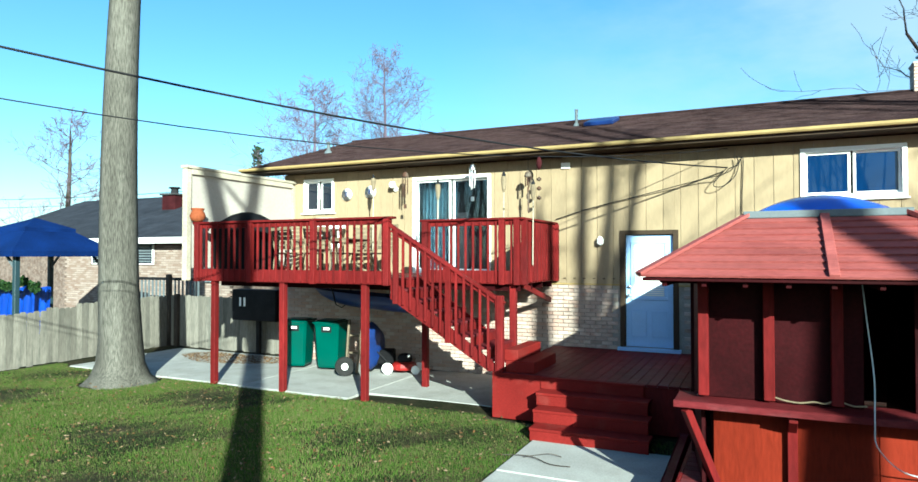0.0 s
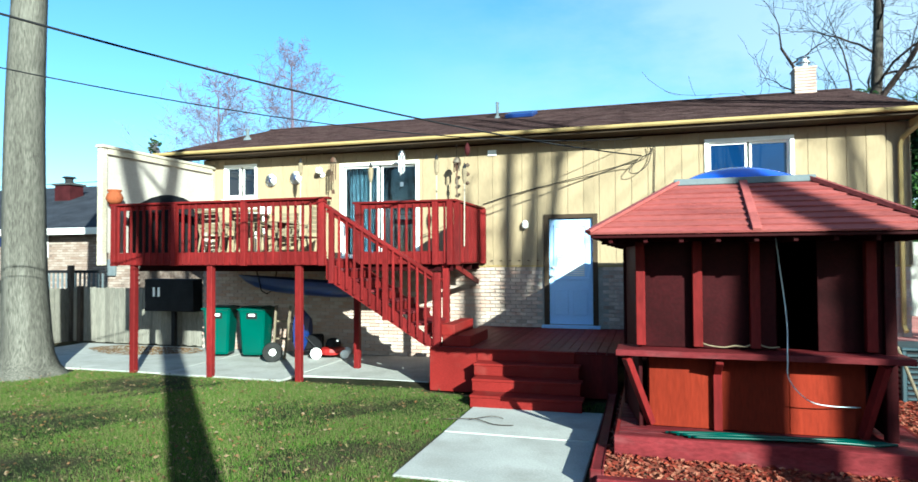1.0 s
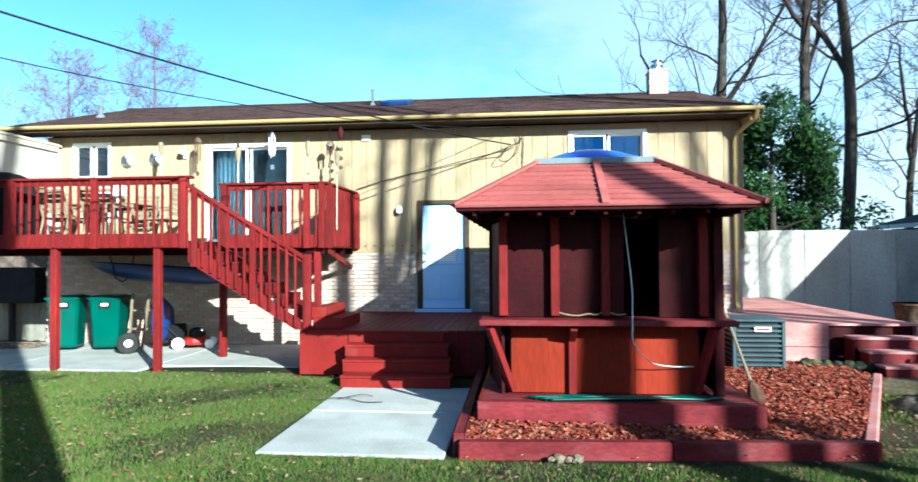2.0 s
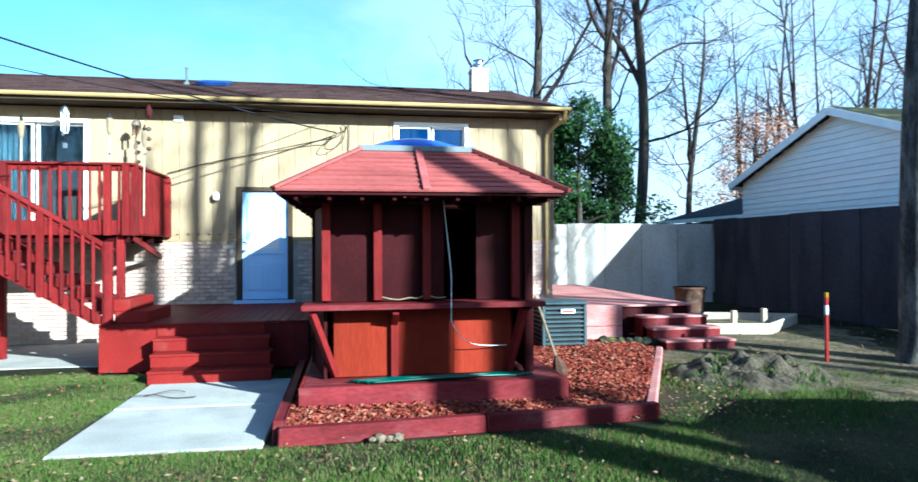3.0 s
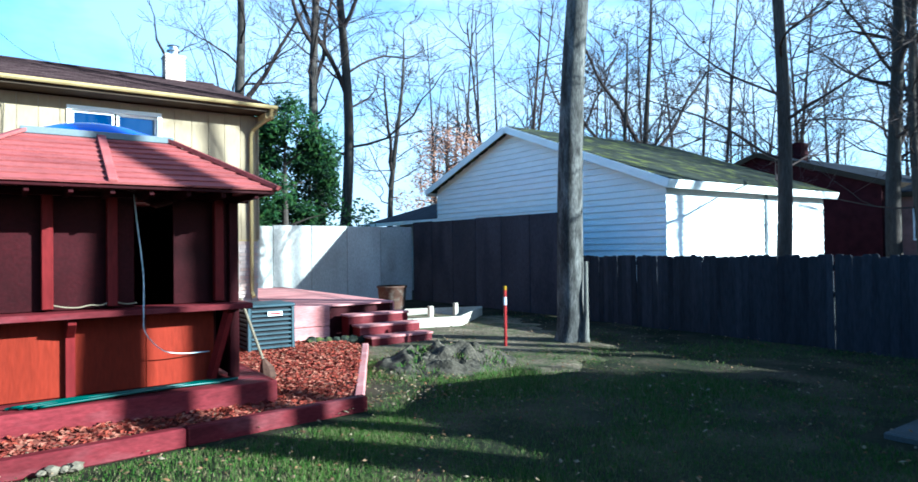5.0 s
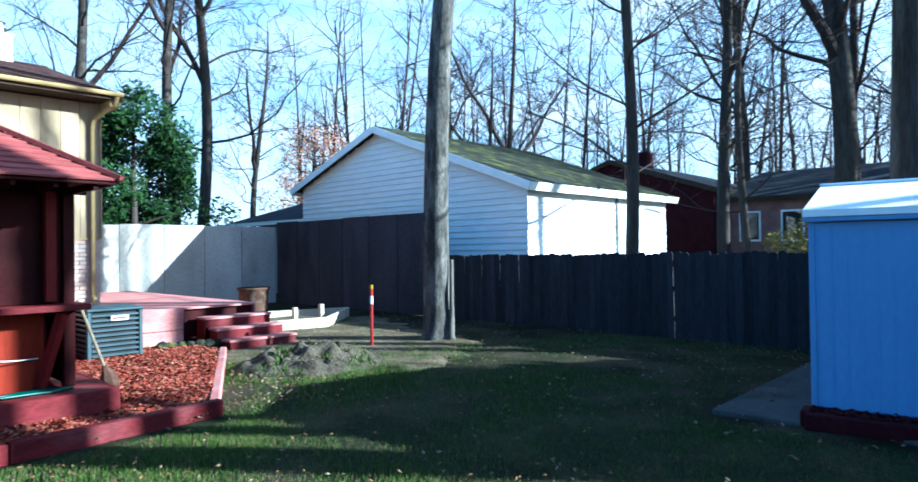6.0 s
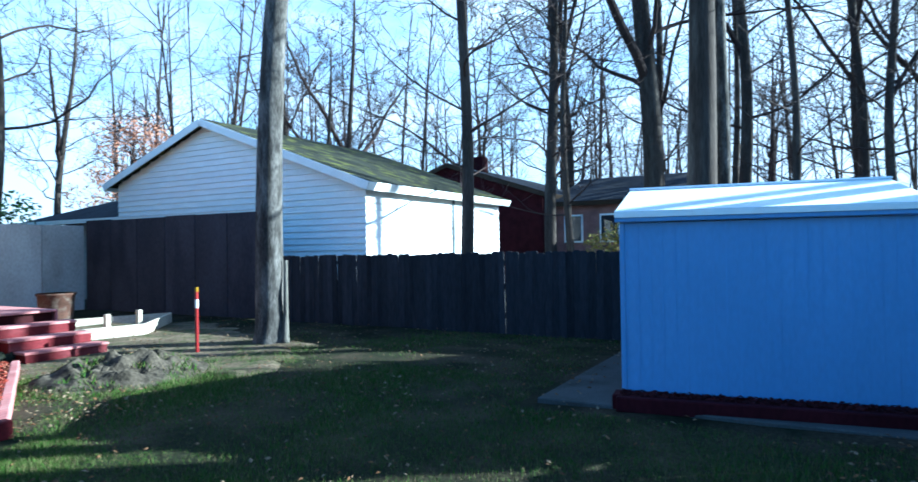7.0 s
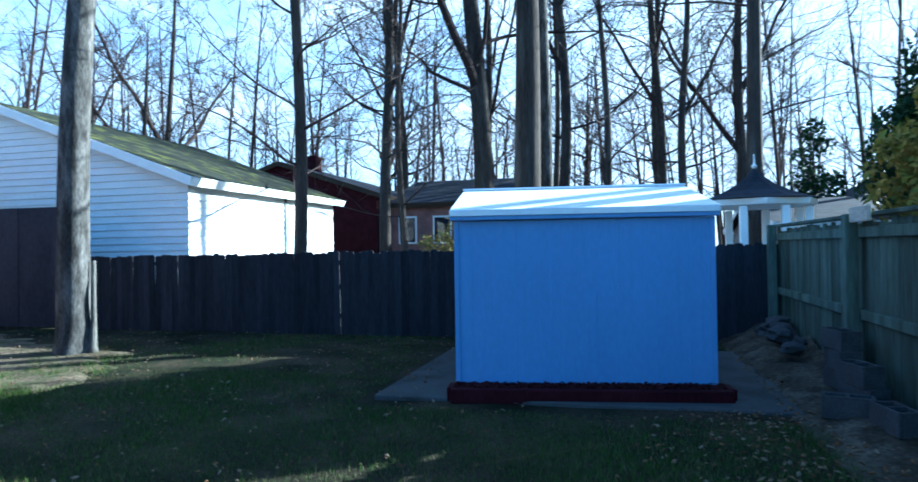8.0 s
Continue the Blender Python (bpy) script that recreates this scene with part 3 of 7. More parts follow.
bm = lathe(bmesh.new(), (0, 0, 0), [(0.03, 0), (0.03, 0.01), (0.014, 0.015), (0.014, 0.05), (0.03, 0.06), (0.026, 0.085)], 12)
bmesh.ops.transform(bm, matrix=pose(0.1, 0.03, 1.72, 90), verts=bm.verts)
part("door_knob", bm, STEEL, leaf)
bm = lathe(bmesh.new(), (0, 0, 0), [(0.03, 0), (0.03, 0.02), (0.02, 0.025)], 12)
bmesh.ops.transform(bm, matrix=pose(0.1, 0.03, 1.88, 90), verts=bm.verts)
part("deadbolt", bm, STEEL, leaf)

# wall lamp by the door, vent under the eave
bm = lathe(bmesh.new(), (-0.42, -0.08, 2.66), [(0.02, 0), (0.06, 0.03), (0.065, 0.12), (0.03, 0.17)], 10)
box(bm, -0.46, -0.38, -0.06, 0.0, 2.68, 2.8, 0.005)
tagged(part("wall_lamp", bm, WHITE), "small white twin flood lamp on the siding", "lamp")
tagged(part("wall_vent", B(-1.2, -1.02, -0.03, 0.0, 4.17, 4.29, 0.008), WHITE), "small white vent cover under the eave", "vent")


# ---- red timber: upper deck, stairs, lower deck ----
DZ, RAIL = 2.09, 3.12
deck = thing("raised_deck", (-5, -1.5, 0), "red-stained raised timber deck with slatted railing", "deck")
BAL = block("baluster", 0.036, 0.036, 1.06, 0.004)
BOARD_L = block("deck_board", 0.136, 3.1, 0.035, 0.004)
BOARD_S = block("deck_board", 0.136, 1.98, 0.035, 0.004)
x = -7.53
while x < -1.4:
    if x < -3.2:
        piece("deck_board", BOARD_L, RED_WORN, deck, pose(x, -1.56, DZ - 0.035))
    else:
        piece("deck_board", BOARD_S, RED_WORN, deck, pose(x, -1.0, DZ - 0.035))
    x += 0.142
part("rim_joist", B(-7.62, -3.2, -3.15, -3.11, 1.98, 2.21, 0.005), RED, deck)
part("rim_joist", B(-7.64, -7.6, -3.1, -0.01, 1.98, 2.21, 0.005), RED, deck)
part("rim_joist", B(-3.2, -1.34, -2.03, -1.99, 1.98, 2.21, 0.005), RED, deck)
part("rim_joist", B(-1.36, -1.32, -1.98, -0.05, 1.98, 2.21, 0.005), RED, deck)
# joists darkened in colour for the shade under the deck
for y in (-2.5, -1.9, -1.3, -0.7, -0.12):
    part("joist", B(-7.59, -1.37 if y > -1.95 else -3.22, y - 0.02, y + 0.02, 1.86, 2.05, 0), RED_SHADE, deck)


def railing(p, q, posts):
    """A level railing from p to q: balusters outside the rim, two rails, a cap and posts."""
    p, q = Vector(p), Vector(q)
    d = (q - p).normalized()
    n = Vector((d.y, -d.x, 0))
    length = (q - p).length
    part("handrail", beam(bmesh.new(), p + Vector((0, 0, RAIL - 0.02)) - d * 0.05, q + Vector((0, 0, RAIL - 0.02)) + d * 0.05, 0.15, 0.038), RED, deck)
    part("top_rail", beam(bmesh.new(), p + Vector((0, 0, RAIL - 0.085)), q + Vector((0, 0, RAIL - 0.085)), 0.038, 0.088), RED, deck)
    k = max(2, round(length / 0.143))
    for i in range(1, k):
        c = p + d * (length * i / k) + n * 0.042
        if min(abs((c - p).dot(d) - s) for s in posts) > 0.06:
            piece("baluster", BAL, RED, deck, pose(c.x, c.y, 2.0) @ Matrix.Rotation(math.atan2(d.y, d.x), 4, "Z"))
    for s in posts:
        c = p + d * s + n * 0.055
        part("railing_post", B(c.x - 0.05, c.x + 0.05, c.y - 0.05, c.y + 0.05, 1.97, RAIL - 0.042, 0.006), RED, deck)


railing((-7.62, -3.11, 0), (-3.2, -3.11, 0), (0.06, 1.4, 2.85, 4.36))
railing((-3.2, -1.99, 0), (-1.34, -1.99, 0), (0.06, 1.55, 1.82))
railing((-1.34, -1.99, 0), (-1.34, -0.06, 0), (0.06, 1.9))
for k in range(12):
    part("infill_board", B(-1.325, -1.305, -1.88 + k * 0.15, -1.745 + k * 0.15, 2.02, RAIL - 0.05, 0.003), RED, deck)
for px, py in ((-7.2, -3.06), (-5.52, -3.06), (-3.75, -3.06), (-3.36, -1.62), (-1.5, -1.9)):
    part("support_post", B(px - 0.055, px + 0.055, py - 0.055, py + 0.055, 0.0, 1.98, 0.008), RED, deck)
part("brace", beam(bmesh.new(), (-1.4, -1.7, 1.95), (-1.4, -0.1, 1.6), 0.04, 0.1), RED, deck)

stairs = thing("deck_stairs", (-2.2, -2.6, 0.7), "red-stained open timber stairs with slatted railing", "stairs")
NST = 8
rise, going = (DZ - 0.7) / NST, 0.285
for i in range(NST - 1):
    xx, zz = -3.2 + i * going, DZ - (i + 1) * rise
    part("tread", B(xx, xx + going + 0.03, -3.08, -2.04, zz - 0.04, zz, 0.006), RED_WORN, stairs)
    part("riser", B(xx, xx + 0.02, -3.08, -2.04, zz + 0.001, zz + rise - 0.041, 0.003), RED, stairs)
xe = -3.2 + (NST - 1) * going
for yy in (-3.12, -2.06):
    bm = bmesh.new()
    pts = [(-3.2, DZ - 0.02), (xe, 0.72), (xe, 0.7), (xe - 0.25, 0.7), (-3.2, DZ - 0.34)]
    f0 = [bm.verts.new((a, yy - 0.022, c)) for a, c in pts]
    f1 = [bm.verts.new((a, yy + 0.022, c)) for a, c in pts]
    bm.faces.new(f0)
    bm.faces.new(f1[::-1])
    for i in range(len(pts)):
        j = (i + 1) % len(pts)
        bm.faces.new((f0[j], f0[i], f1[i], f1[j]))
    part("stringer", bm, RED, stairs)
part("bottom_step", B(-1.18, -0.72, -3.1, -2.0, 0.7, 0.87, 0.008), STEP_RED, stairs)
part("bottom_step", B(-1.2, -0.98, -3.1, -2.0, 0.871, 1.04, 0.008), STEP_RED, stairs)
g = (DZ - 0.7) / (going * NST)
for yy in (-3.16,):
    part("handrail", beam(bmesh.new(), (-3.22, yy + 0.02, RAIL - 0.14), (-1.18, yy + 0.02, RAIL - 0.14 - 2.04 * g), 0.1, 0.05), RED, stairs)
    part("lower_rail", beam(bmesh.new(), (-3.18, yy + 0.03, RAIL - 0.22), (-1.22, yy + 0.03, RAIL - 0.22 - 1.96 * g), 0.036, 0.08), RED, stairs)
    for k in range(14):
        xx = -3.08 + k * 0.137
        top = RAIL - 0.17 - (xx + 3.2) * g
        if k in (0, 7):
            part("railing_post", B(xx - 0.045, xx + 0.045, yy - 0.045, yy + 0.015, top - 1.2, top, 0.005), RED, stairs)
        else:
            part("baluster", B(xx - 0.018, xx + 0.018, yy - 0.03, yy + 0.008, top - 1.13, top, 0.004), RED, stairs)
    part("newel_post", B(-1.29, -1.19, yy - 0.05, yy + 0.05, 0.701, 1.86, 0.008), RED, stairs)

# lower deck in front of the door, running on round the house corner
LZ = 0.7
lower = thing("lower_deck", (2, -1.5, 0), "red-stained low timber deck along the house wall", "deck")
part("front_board", B(-1.36, -0.58, -3.2, -3.165, 0.02, LZ - 0.001, 0.006), STEP_RED, lower)
part("front_board", B(-0.5, 1.5, -3.16, -3.12, 0.02, LZ - 0.04, 0.006), RED, lower)
part("side_board", B(-1.36, -1.325, -3.164, -0.02, 0.02, LZ - 0.001, 0.006), RED, lower)
LB = block("deck_board", 0.136, 3.15, 0.035, 0.004)
x = -1.28
while x < 1.6:
    piece("deck_board", LB, RED_WORN, lower, pose(x, -1.6, LZ - 0.035))
    x += 0.142
right_deck = thing("side_deck", (7, 1, 0), "sun-bleached pink timber deck at the house corner", "deck")
RB = block("deck_board", 3.9, 0.136, 0.035, 0.004)
RB2 = block("deck_board", 2.0, 0.136, 0.035, 0.004)
y = -1.81
while y < 4.4:
    if y < -0.1:
        piece("deck_board", RB, PINK_DECK, right_deck, pose(6.35, y, LZ - 0.035))
    else:
        piece("deck_board", RB2, PINK_DECK, right_deck, pose(7.3, y, LZ - 0.035))
    y += 0.142
part("front_board", B(4.4, 6.94, -1.9, -1.86, 0.33, LZ - 0.001, 0.006), PINK_DECK, right_deck)
part("front_board", B(4.4, 6.94, -1.895, -1.865, 0.0, 0.32, 0.006), PINK_DECK, right_deck)
part("side_board", B(8.28, 8.32, -1.85, 4.4, 0.02, LZ - 0.001, 0.006), PINK_DECK, right_deck)
# dark sheet painted as the shade below the deck edge
part("dark_skirt", B(6.95, 8.25, -1.8, -1.76, 0.02, LZ - 0.04, 0), RED_SHADE, right_deck)
st2 = thing("side_steps", (7.7, -2.4, 0), "four weathered pink and red timber steps off the side deck", "steps")
for i in range(4):
    zt = LZ - i * LZ / 4
    y1, y0 = -1.9 - (i - 1) * 0.3, -1.9 - i * 0.3
    if i:
        sx = 0.05 + 0.08 * i
        part("tread", B(7.02 + sx, 8.3 + sx, y0 - 0.02, y1 - 0.001, zt - 0.04, zt, 0.006), PINK_DECK, st2)
        part("riser", B(7.04 + sx, 8.28 + sx, y0, y0 + 0.02, zt - LZ / 4 + 0.002, zt - 0.041, 0.003), RED_WORN, st2)
        part("side_panel", B(7.04 + sx, 7.07 + sx, y0 + 0.021, y1 - 0.002, 0.02, zt - 0.041, 0.003), RED, st2)
        part("side_panel", B(8.25 + sx, 8.28 + sx, y0 + 0.021, y1 - 0.002, 0.02, zt - 0.041, 0.003), RED, st2)

steps = thing("front_steps", (0.2, -3.6, 0), "four red-painted timber steps up to the low deck", "steps")
for i, (xa, xb) in enumerate(((-0.6, 0.9), (-0.57, 1.0), (-0.52, 1.05), (-0.47, 1.1))):
    zt = LZ - 0.005 - i * 0.172
    y0 = -3.2 - i * 0.29 - 0.02
    part("tread", B(xa + 0.005, xb - 0.005, y0 - 0.008, y0 + 0.3, zt - 0.038, zt, 0.007), STEP_RED, steps)
    part("riser", B(xa + 0.015, xb - 0.015, y0, y0 + 0.025, max(zt - 0.172, 0.0), zt - 0.039, 0.004), STEP_RED, steps)
    part("side_panel", B(xa + 0.015, xa + 0.04, y0 + 0.026, -3.21, 0.0, zt - 0.039, 0.004), RED, steps)


# ---- privacy screen on the deck ----
scr = thing("privacy_screen", (-7.85, -1.6, 2.0), "white privacy screen in a pale timber frame", "screen")
part("panel", B(-7.87, -7.82, -3.1, -0.1, 2.22, 4.08, 0.004), SCREEN, scr)
part("post", B(-7.9, -7.78, -3.24, -3.12, 1.98, 4.18, 0.008), PALE_WOOD, scr)
part("post", B(-7.9, -7.78, -0.1, -0.01, 2.2, 4.14, 0.008), PALE_WOOD, scr)
part("top_rail", B(-7.93, -7.75, -3.26, -0.01, 4.181, 4.24, 0.008), PALE_WOOD, scr)
part("header", B(-7.81, -7.77, -3.11, -0.11, 4.07, 4.18, 0.006), PALE_WOOD, scr)


# ---- bar gazebo ----
GX0, GX1, GY0, GY1, GE = 1.43, 4.3, -6.72, -1.05, 2.29
gaz = thing("bar_gazebo", (2.87, -4, 0.2), "red timber bar gazebo with boarded hip roof", "gazebo")
CX0, CX1, CY0, CY1, CT = 2.26, 3.48, -5.82, -1.95, 2.81


def roof_face(name, a, b, c, d, n, material, joint=None):
    """Lapped boards on a sloping face: a to b is the eave, d to c the top; joint: share of the width where a board ends."""
    a, b, c, d = map(Vector, (a, b, c, d))
    nor = (b - a).cross(d - a).normalized()
    if nor.z < 0:
        nor = -nor
    for i in range(n):
        s0, s1 = i / n, min(1.0, (i + 1.12) / n)
        for f0, f1 in (((0, joint), (joint, 1)) if joint else ((0, 1),)):
            bm = bmesh.new()
            q = []
            for s, lift in ((s0, 0.026), (s1, 0.008)):
                l, r = a.lerp(d, s), b.lerp(c, s)
                q += [l.lerp(r, f0) + nor * lift, l.lerp(r, f1) + nor * lift]
            top = [bm.verts.new(v) for v in (q[0], q[1], q[3], q[2])]
            low = [bm.verts.new(v - nor * 0.02) for v in (q[0], q[1], q[3], q[2])]
            bm.faces.new(top)
            bm.faces.new(low[::-1])
            for k in range(4):
                bm.faces.new((top[k], low[k], low[(k + 1) % 4], top[(k + 1) % 4]))
            part(name, bm, material, gaz)


roof_face("roof_board", (GX0, GY0, GE), (GX1, GY0, GE), (CX1, CY0, CT), (CX0, CY0, CT), 9, RED_ROOF, 0.5)
roof_face("roof_board", (GX1, GY0, GE), (GX1, GY1, GE), (CX1, CY1, CT), (CX1, CY0, CT), 9, RED_ROOF)
roof_face("roof_board", (GX0, GY1, GE), (GX0, GY0, GE), (CX0, CY0, CT), (CX0, CY1, CT), 9, RED_ROOF)
roof_face("roof_board", (GX1, GY1, GE), (GX0, GY1, GE), (CX0, CY1, CT), (CX1, CY1, CT), 9, RED_ROOF)
for e, c in (((GX0, GY0), (CX0, CY0)), ((GX1, GY0), (CX1, CY0)), ((GX0, GY1), (CX0, CY1)), ((GX1, GY1), (CX1, CY1)), (((GX0 + GX1) / 2, GY0), ((CX0 + CX1) / 2, CY0))):
    part("roof_rib", beam(bmesh.new(), (e[0], e[1] - 0.02, GE + 0.03), (c[0], c[1], CT + 0.04), 0.075, 0.03), RED_ROOF, gaz)
# eave boards and rafters take the stain darkened with shade
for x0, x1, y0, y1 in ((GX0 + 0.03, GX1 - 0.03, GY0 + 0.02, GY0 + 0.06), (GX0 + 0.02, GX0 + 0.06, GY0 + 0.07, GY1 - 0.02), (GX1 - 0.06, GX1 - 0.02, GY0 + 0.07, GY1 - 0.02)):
    part("eave_board", B(x0, x1, y0, y1, GE - 0.03, GE - 0.003, 0.004), RED_SHADE, gaz)
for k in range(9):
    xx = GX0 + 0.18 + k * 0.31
    part("rafter_tail", B(xx, xx + 0.04, GY0 + 0.07, GY0 + 0.75, GE - 0.075, GE - 0.01, 0.004), RED_SHADE, gaz)
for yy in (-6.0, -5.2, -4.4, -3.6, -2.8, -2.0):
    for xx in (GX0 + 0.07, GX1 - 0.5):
        part("rafter_tail", B(xx, xx + 0.43, yy, yy + 0.04, GE - 0.075, GE - 0.01, 0.004), RED_SHADE, gaz)
curb = bmesh.new()
box(curb, CX0 - 0.04, CX1 + 0.04, CY0 - 0.04, CY0 + 0.03, CT, CT + 0.065, 0.006)
box(curb, CX0 - 0.04, CX1 + 0.04, CY1 - 0.03, CY1 + 0.04, CT, CT + 0.065, 0.006)
box(curb, CX0 - 0.04, CX0 + 0.03, CY0 + 0.031, CY1 - 0.031, CT, CT + 0.065, 0.006)
box(curb, CX1 - 0.03, CX1 + 0.04, CY0 + 0.031, CY1 - 0.031, CT, CT + 0.065, 0.006)
part("skylight_curb", curb, GREY_METAL, gaz, "grey metal curb round the skylight")
bm = bmesh.new()
nu, nv = 20, 30
gvv = [[bm.verts.new((CX0 + 0.06 + (CX1 - CX0 - 0.12) * i / nu, CY0 + 0.05 + (CY1 - CY0 - 0.1) * j / nv, CT + 0.06 + 0.2 * (1 - (2 * i / nu - 1) ** 2) ** 0.75 * (1 - (2 * j / nv - 1) ** 6) ** 0.6)) for i in range(nu + 1)] for j in range(nv + 1)]
for j in range(nv):
    for i in range(nu):
        bm.faces.new((gvv[j][i], gvv[j][i + 1], gvv[j + 1][i + 1], gvv[j + 1][i]))
part("skylight_dome", bm, DOME, gaz, "blue acrylic barrel skylight", smooth=True)

# body of the gazebo
BX0, BX1, BY0, BY1 = 1.72, 4.08, -5.98, -1.6
for px in (1.88, 2.42, 2.94, 3.92):
    part("post", B(px - 0.045, px + 0.045, BY0 - 0.04, BY0 + 0.05, 1.2, 2.24, 0.006), RED, gaz)
# inner posts and panels carry their shade in the colour
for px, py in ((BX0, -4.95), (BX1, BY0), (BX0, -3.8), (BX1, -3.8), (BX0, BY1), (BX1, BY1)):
    part("corner_post", B(px - 0.05, px + 0.05, py - 0.0, py + 0.1, 0.38, 2.24, 0.006), RED_SHADE, gaz)
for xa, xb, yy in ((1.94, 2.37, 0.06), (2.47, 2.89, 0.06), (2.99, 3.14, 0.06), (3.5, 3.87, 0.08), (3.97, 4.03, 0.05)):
    part("shutter_panel", B(xa - (0.03 if xa != 3.5 else 0), xb + (0.03 if xb != 3.14 else 0), BY0 + yy, BY0 + yy + 0.03, 1.18, 2.239, 0.004), RED_SHADE, gaz)
part("canted_panel", beam(bmesh.new(), (1.87, -5.92, 1.29), (1.72, -4.97, 1.29), 0.03, 1.82, 0.004), RED_SHADE, gaz)
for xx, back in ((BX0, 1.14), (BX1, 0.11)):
    part("side_panel", B(xx - 0.02, xx + 0.02, BY0 + back, BY1 - 0.01, 0.4, 2.4, 0.004), RED_SHADE, gaz)
part("back_panel", B(BX0 - 0.02, BX1 + 0.02, BY1 + 0.102, BY1 + 0.14, 0.4, 2.45, 0.004), RED_SHADE, gaz)
part("head_beam", B(BX0 - 0.04, BX1 + 0.04, BY0 - 0.04, BY0 + 0.05, 2.241, 2.285, 0.004), RED_SHADE, gaz)
part("bar_top", B(1.64, 4.2, -6.2, -5.75, 1.13, 1.175, 0.008), RED_WORN, gaz, "worn red bar counter")
part("bar_edge", B(1.64, 4.2, -6.225, -6.202, 1.118, 1.175, 0.004), RED_WORN, gaz)
x = 1.95
i = 0
while x < 3.86:
    w = min(0.65, 3.9 - x)
    part("base_board", B(x + 0.002, x + w - 0.002, -5.86, -5.83, 0.37, 1.12, 0.004), RED_BRIGHT, gaz)
    x += 0.65
# base sides: the front's red with shade painted in
part("base_side", B(1.93, 1.96, -5.83, -1.7, 0.37, 1.12, 0.004), RED_SHADE, gaz)
part("base_side", B(3.9, 3.93, -5.83, -1.7, 0.37, 1.12, 0.004), RED_SHADE, gaz)
for xt, xb in ((1.74, 1.97), (2.6, 2.6), (3.98, 3.86)):
    part("bracket", beam(bmesh.new(), (xt, -6.14, 1.09), (xb, -5.9, 0.4 if xt != 2.6 else 0.95), 0.07, 0.07), RED, gaz)
part("base_post", B(2.56, 2.64, -5.92, -5.862, 0.37, 1.1, 0.004), RED, gaz)
plat = thing("gazebo_platform", (2.9, -4, 0), "red-stained timber platform under the bar gazebo", "platform")
part("front_board", B(1.62, 4.42, -6.3, -6.26, 0.1, 0.36, 0.006), RED_WORN, plat)
part("side_board", B(1.62, 1.66, -6.259, -3.3, 0.02, 0.36, 0.006), RED, plat)
part("side_board", B(4.38, 4.42, -6.259, -1.95, 0.02, 0.36, 0.006), RED, plat)
PB = block("deck_board", 2.72, 0.136, 0.03, 0.004)
y = -6.19
while y < -1.3:
    piece("deck_board", PB, RED_WORN, plat, pose(3.02, y, 0.33))
    y += 0.142

# cord, hoses, shovel at the gazebo
def cord(name, pts, r, material, label, category, smooth=4):
    pts = [Vector(p) for p in pts]
    fine = []
    for i in range(len(pts) - 1):
        p0, p1, p2, p3 = pts[max(i - 1, 0)], pts[i], pts[i + 1], pts[min(i + 2, len(pts) - 1)]
        for k in range(smooth):
            t = k / smooth
            fine.append(0.5 * ((2 * p1) + (p2 - p0) * t + (2 * p0 - 5 * p1 + 4 * p2 - p3) * t * t + (3 * p1 - p0 - 3 * p2 + p3) * t ** 3))
    fine.append(pts[-1])
    return tagged(part(name, tube(bmesh.new(), fine, r, 6), material, smooth=True), label, category)


cord("power_cord", [(3.11, -6.12, 2.26), (3.13, -6.2, 1.95), (3.17, -6.24, 1.5), (3.17, -6.25, 1.15), (3.19, -6.2, 0.95), (3.35, -6.1, 0.76), (3.55, -6.0, 0.69), (3.84, -5.9, 0.67)], 0.0055, WHITE_CABLE, "pale grey cord hanging from the gazebo eave", "cord")
for wave in (((2.46, 1.235), (2.55, 1.212), (2.66, 1.204), (2.76, 1.222), (2.84, 1.214), (2.9, 1.238)), ((2.98, 1.236), (3.06, 1.214), (3.15, 1.222))):
    cord("scalloped_trim", [(x, -6.0, z) for x, z in wave], 0.008, WICKER, "pale scalloped trim along the foot of a bar shutter", "trim strip")
for k in range(6):
    o = k * 0.03
    cord("garden_hose", [(2.1 + 0.05 * k, -6.12 - o, 0.375 + 0.012 * (k % 2)), (2.6, -6.08 - o * 1.1, 0.39), (3.2, -6.04 - o, 0.378 + 0.01 * (k % 3)), (3.7, -6.0 - o * 0.8, 0.385), (4.1 - 0.04 * k, -6.02 - o * 0.6, 0.375)], 0.014, GREEN_HOSE, "flattened dark green hose lying on the platform", "hose")
sh = thing("shovel", (4.65, -5.2, 0.1), "old shovel leaning against the gazebo", "shovel")
part("handle", tube(bmesh.new(), [(4.4, -5.1, 1.15), (4.62, -5.25, 0.4)], 0.017, 8), WOOD, sh)
bm = bmesh.new()
tube(bm, [(4.62, -5.25, 0.42), (4.65, -5.28, 0.3), (4.66, -5.3, 0.2), (4.67, -5.32, 0.1)], [0.022, 0.09, 0.1, 0.02], 8)
part("blade", bm, RUST, sh)


# ---- mulch bed ----
def timber(p, q, w=0.12, h=0.17, name="bed_edging", material=RED_WORN):
    bm = beam(bmesh.new(), (*p, h / 2 - 0.01), (*q, h / 2 - 0.01), w, h, 0.012)
    return tagged(part(name, bm, material), "red-stained landscape timber edging the mulch bed", "edging", "bed timbers")


timber((1.5, -6.96), (3.4, -6.82))
timber((3.41, -6.82), (5.24, -6.68))
timber((1.5, -6.88), (1.45, -3.6), 0.1, 0.2)
timber((5.22, -6.58), (7.0, -3.2), 0.1, 0.16, material=PINK_DECK)
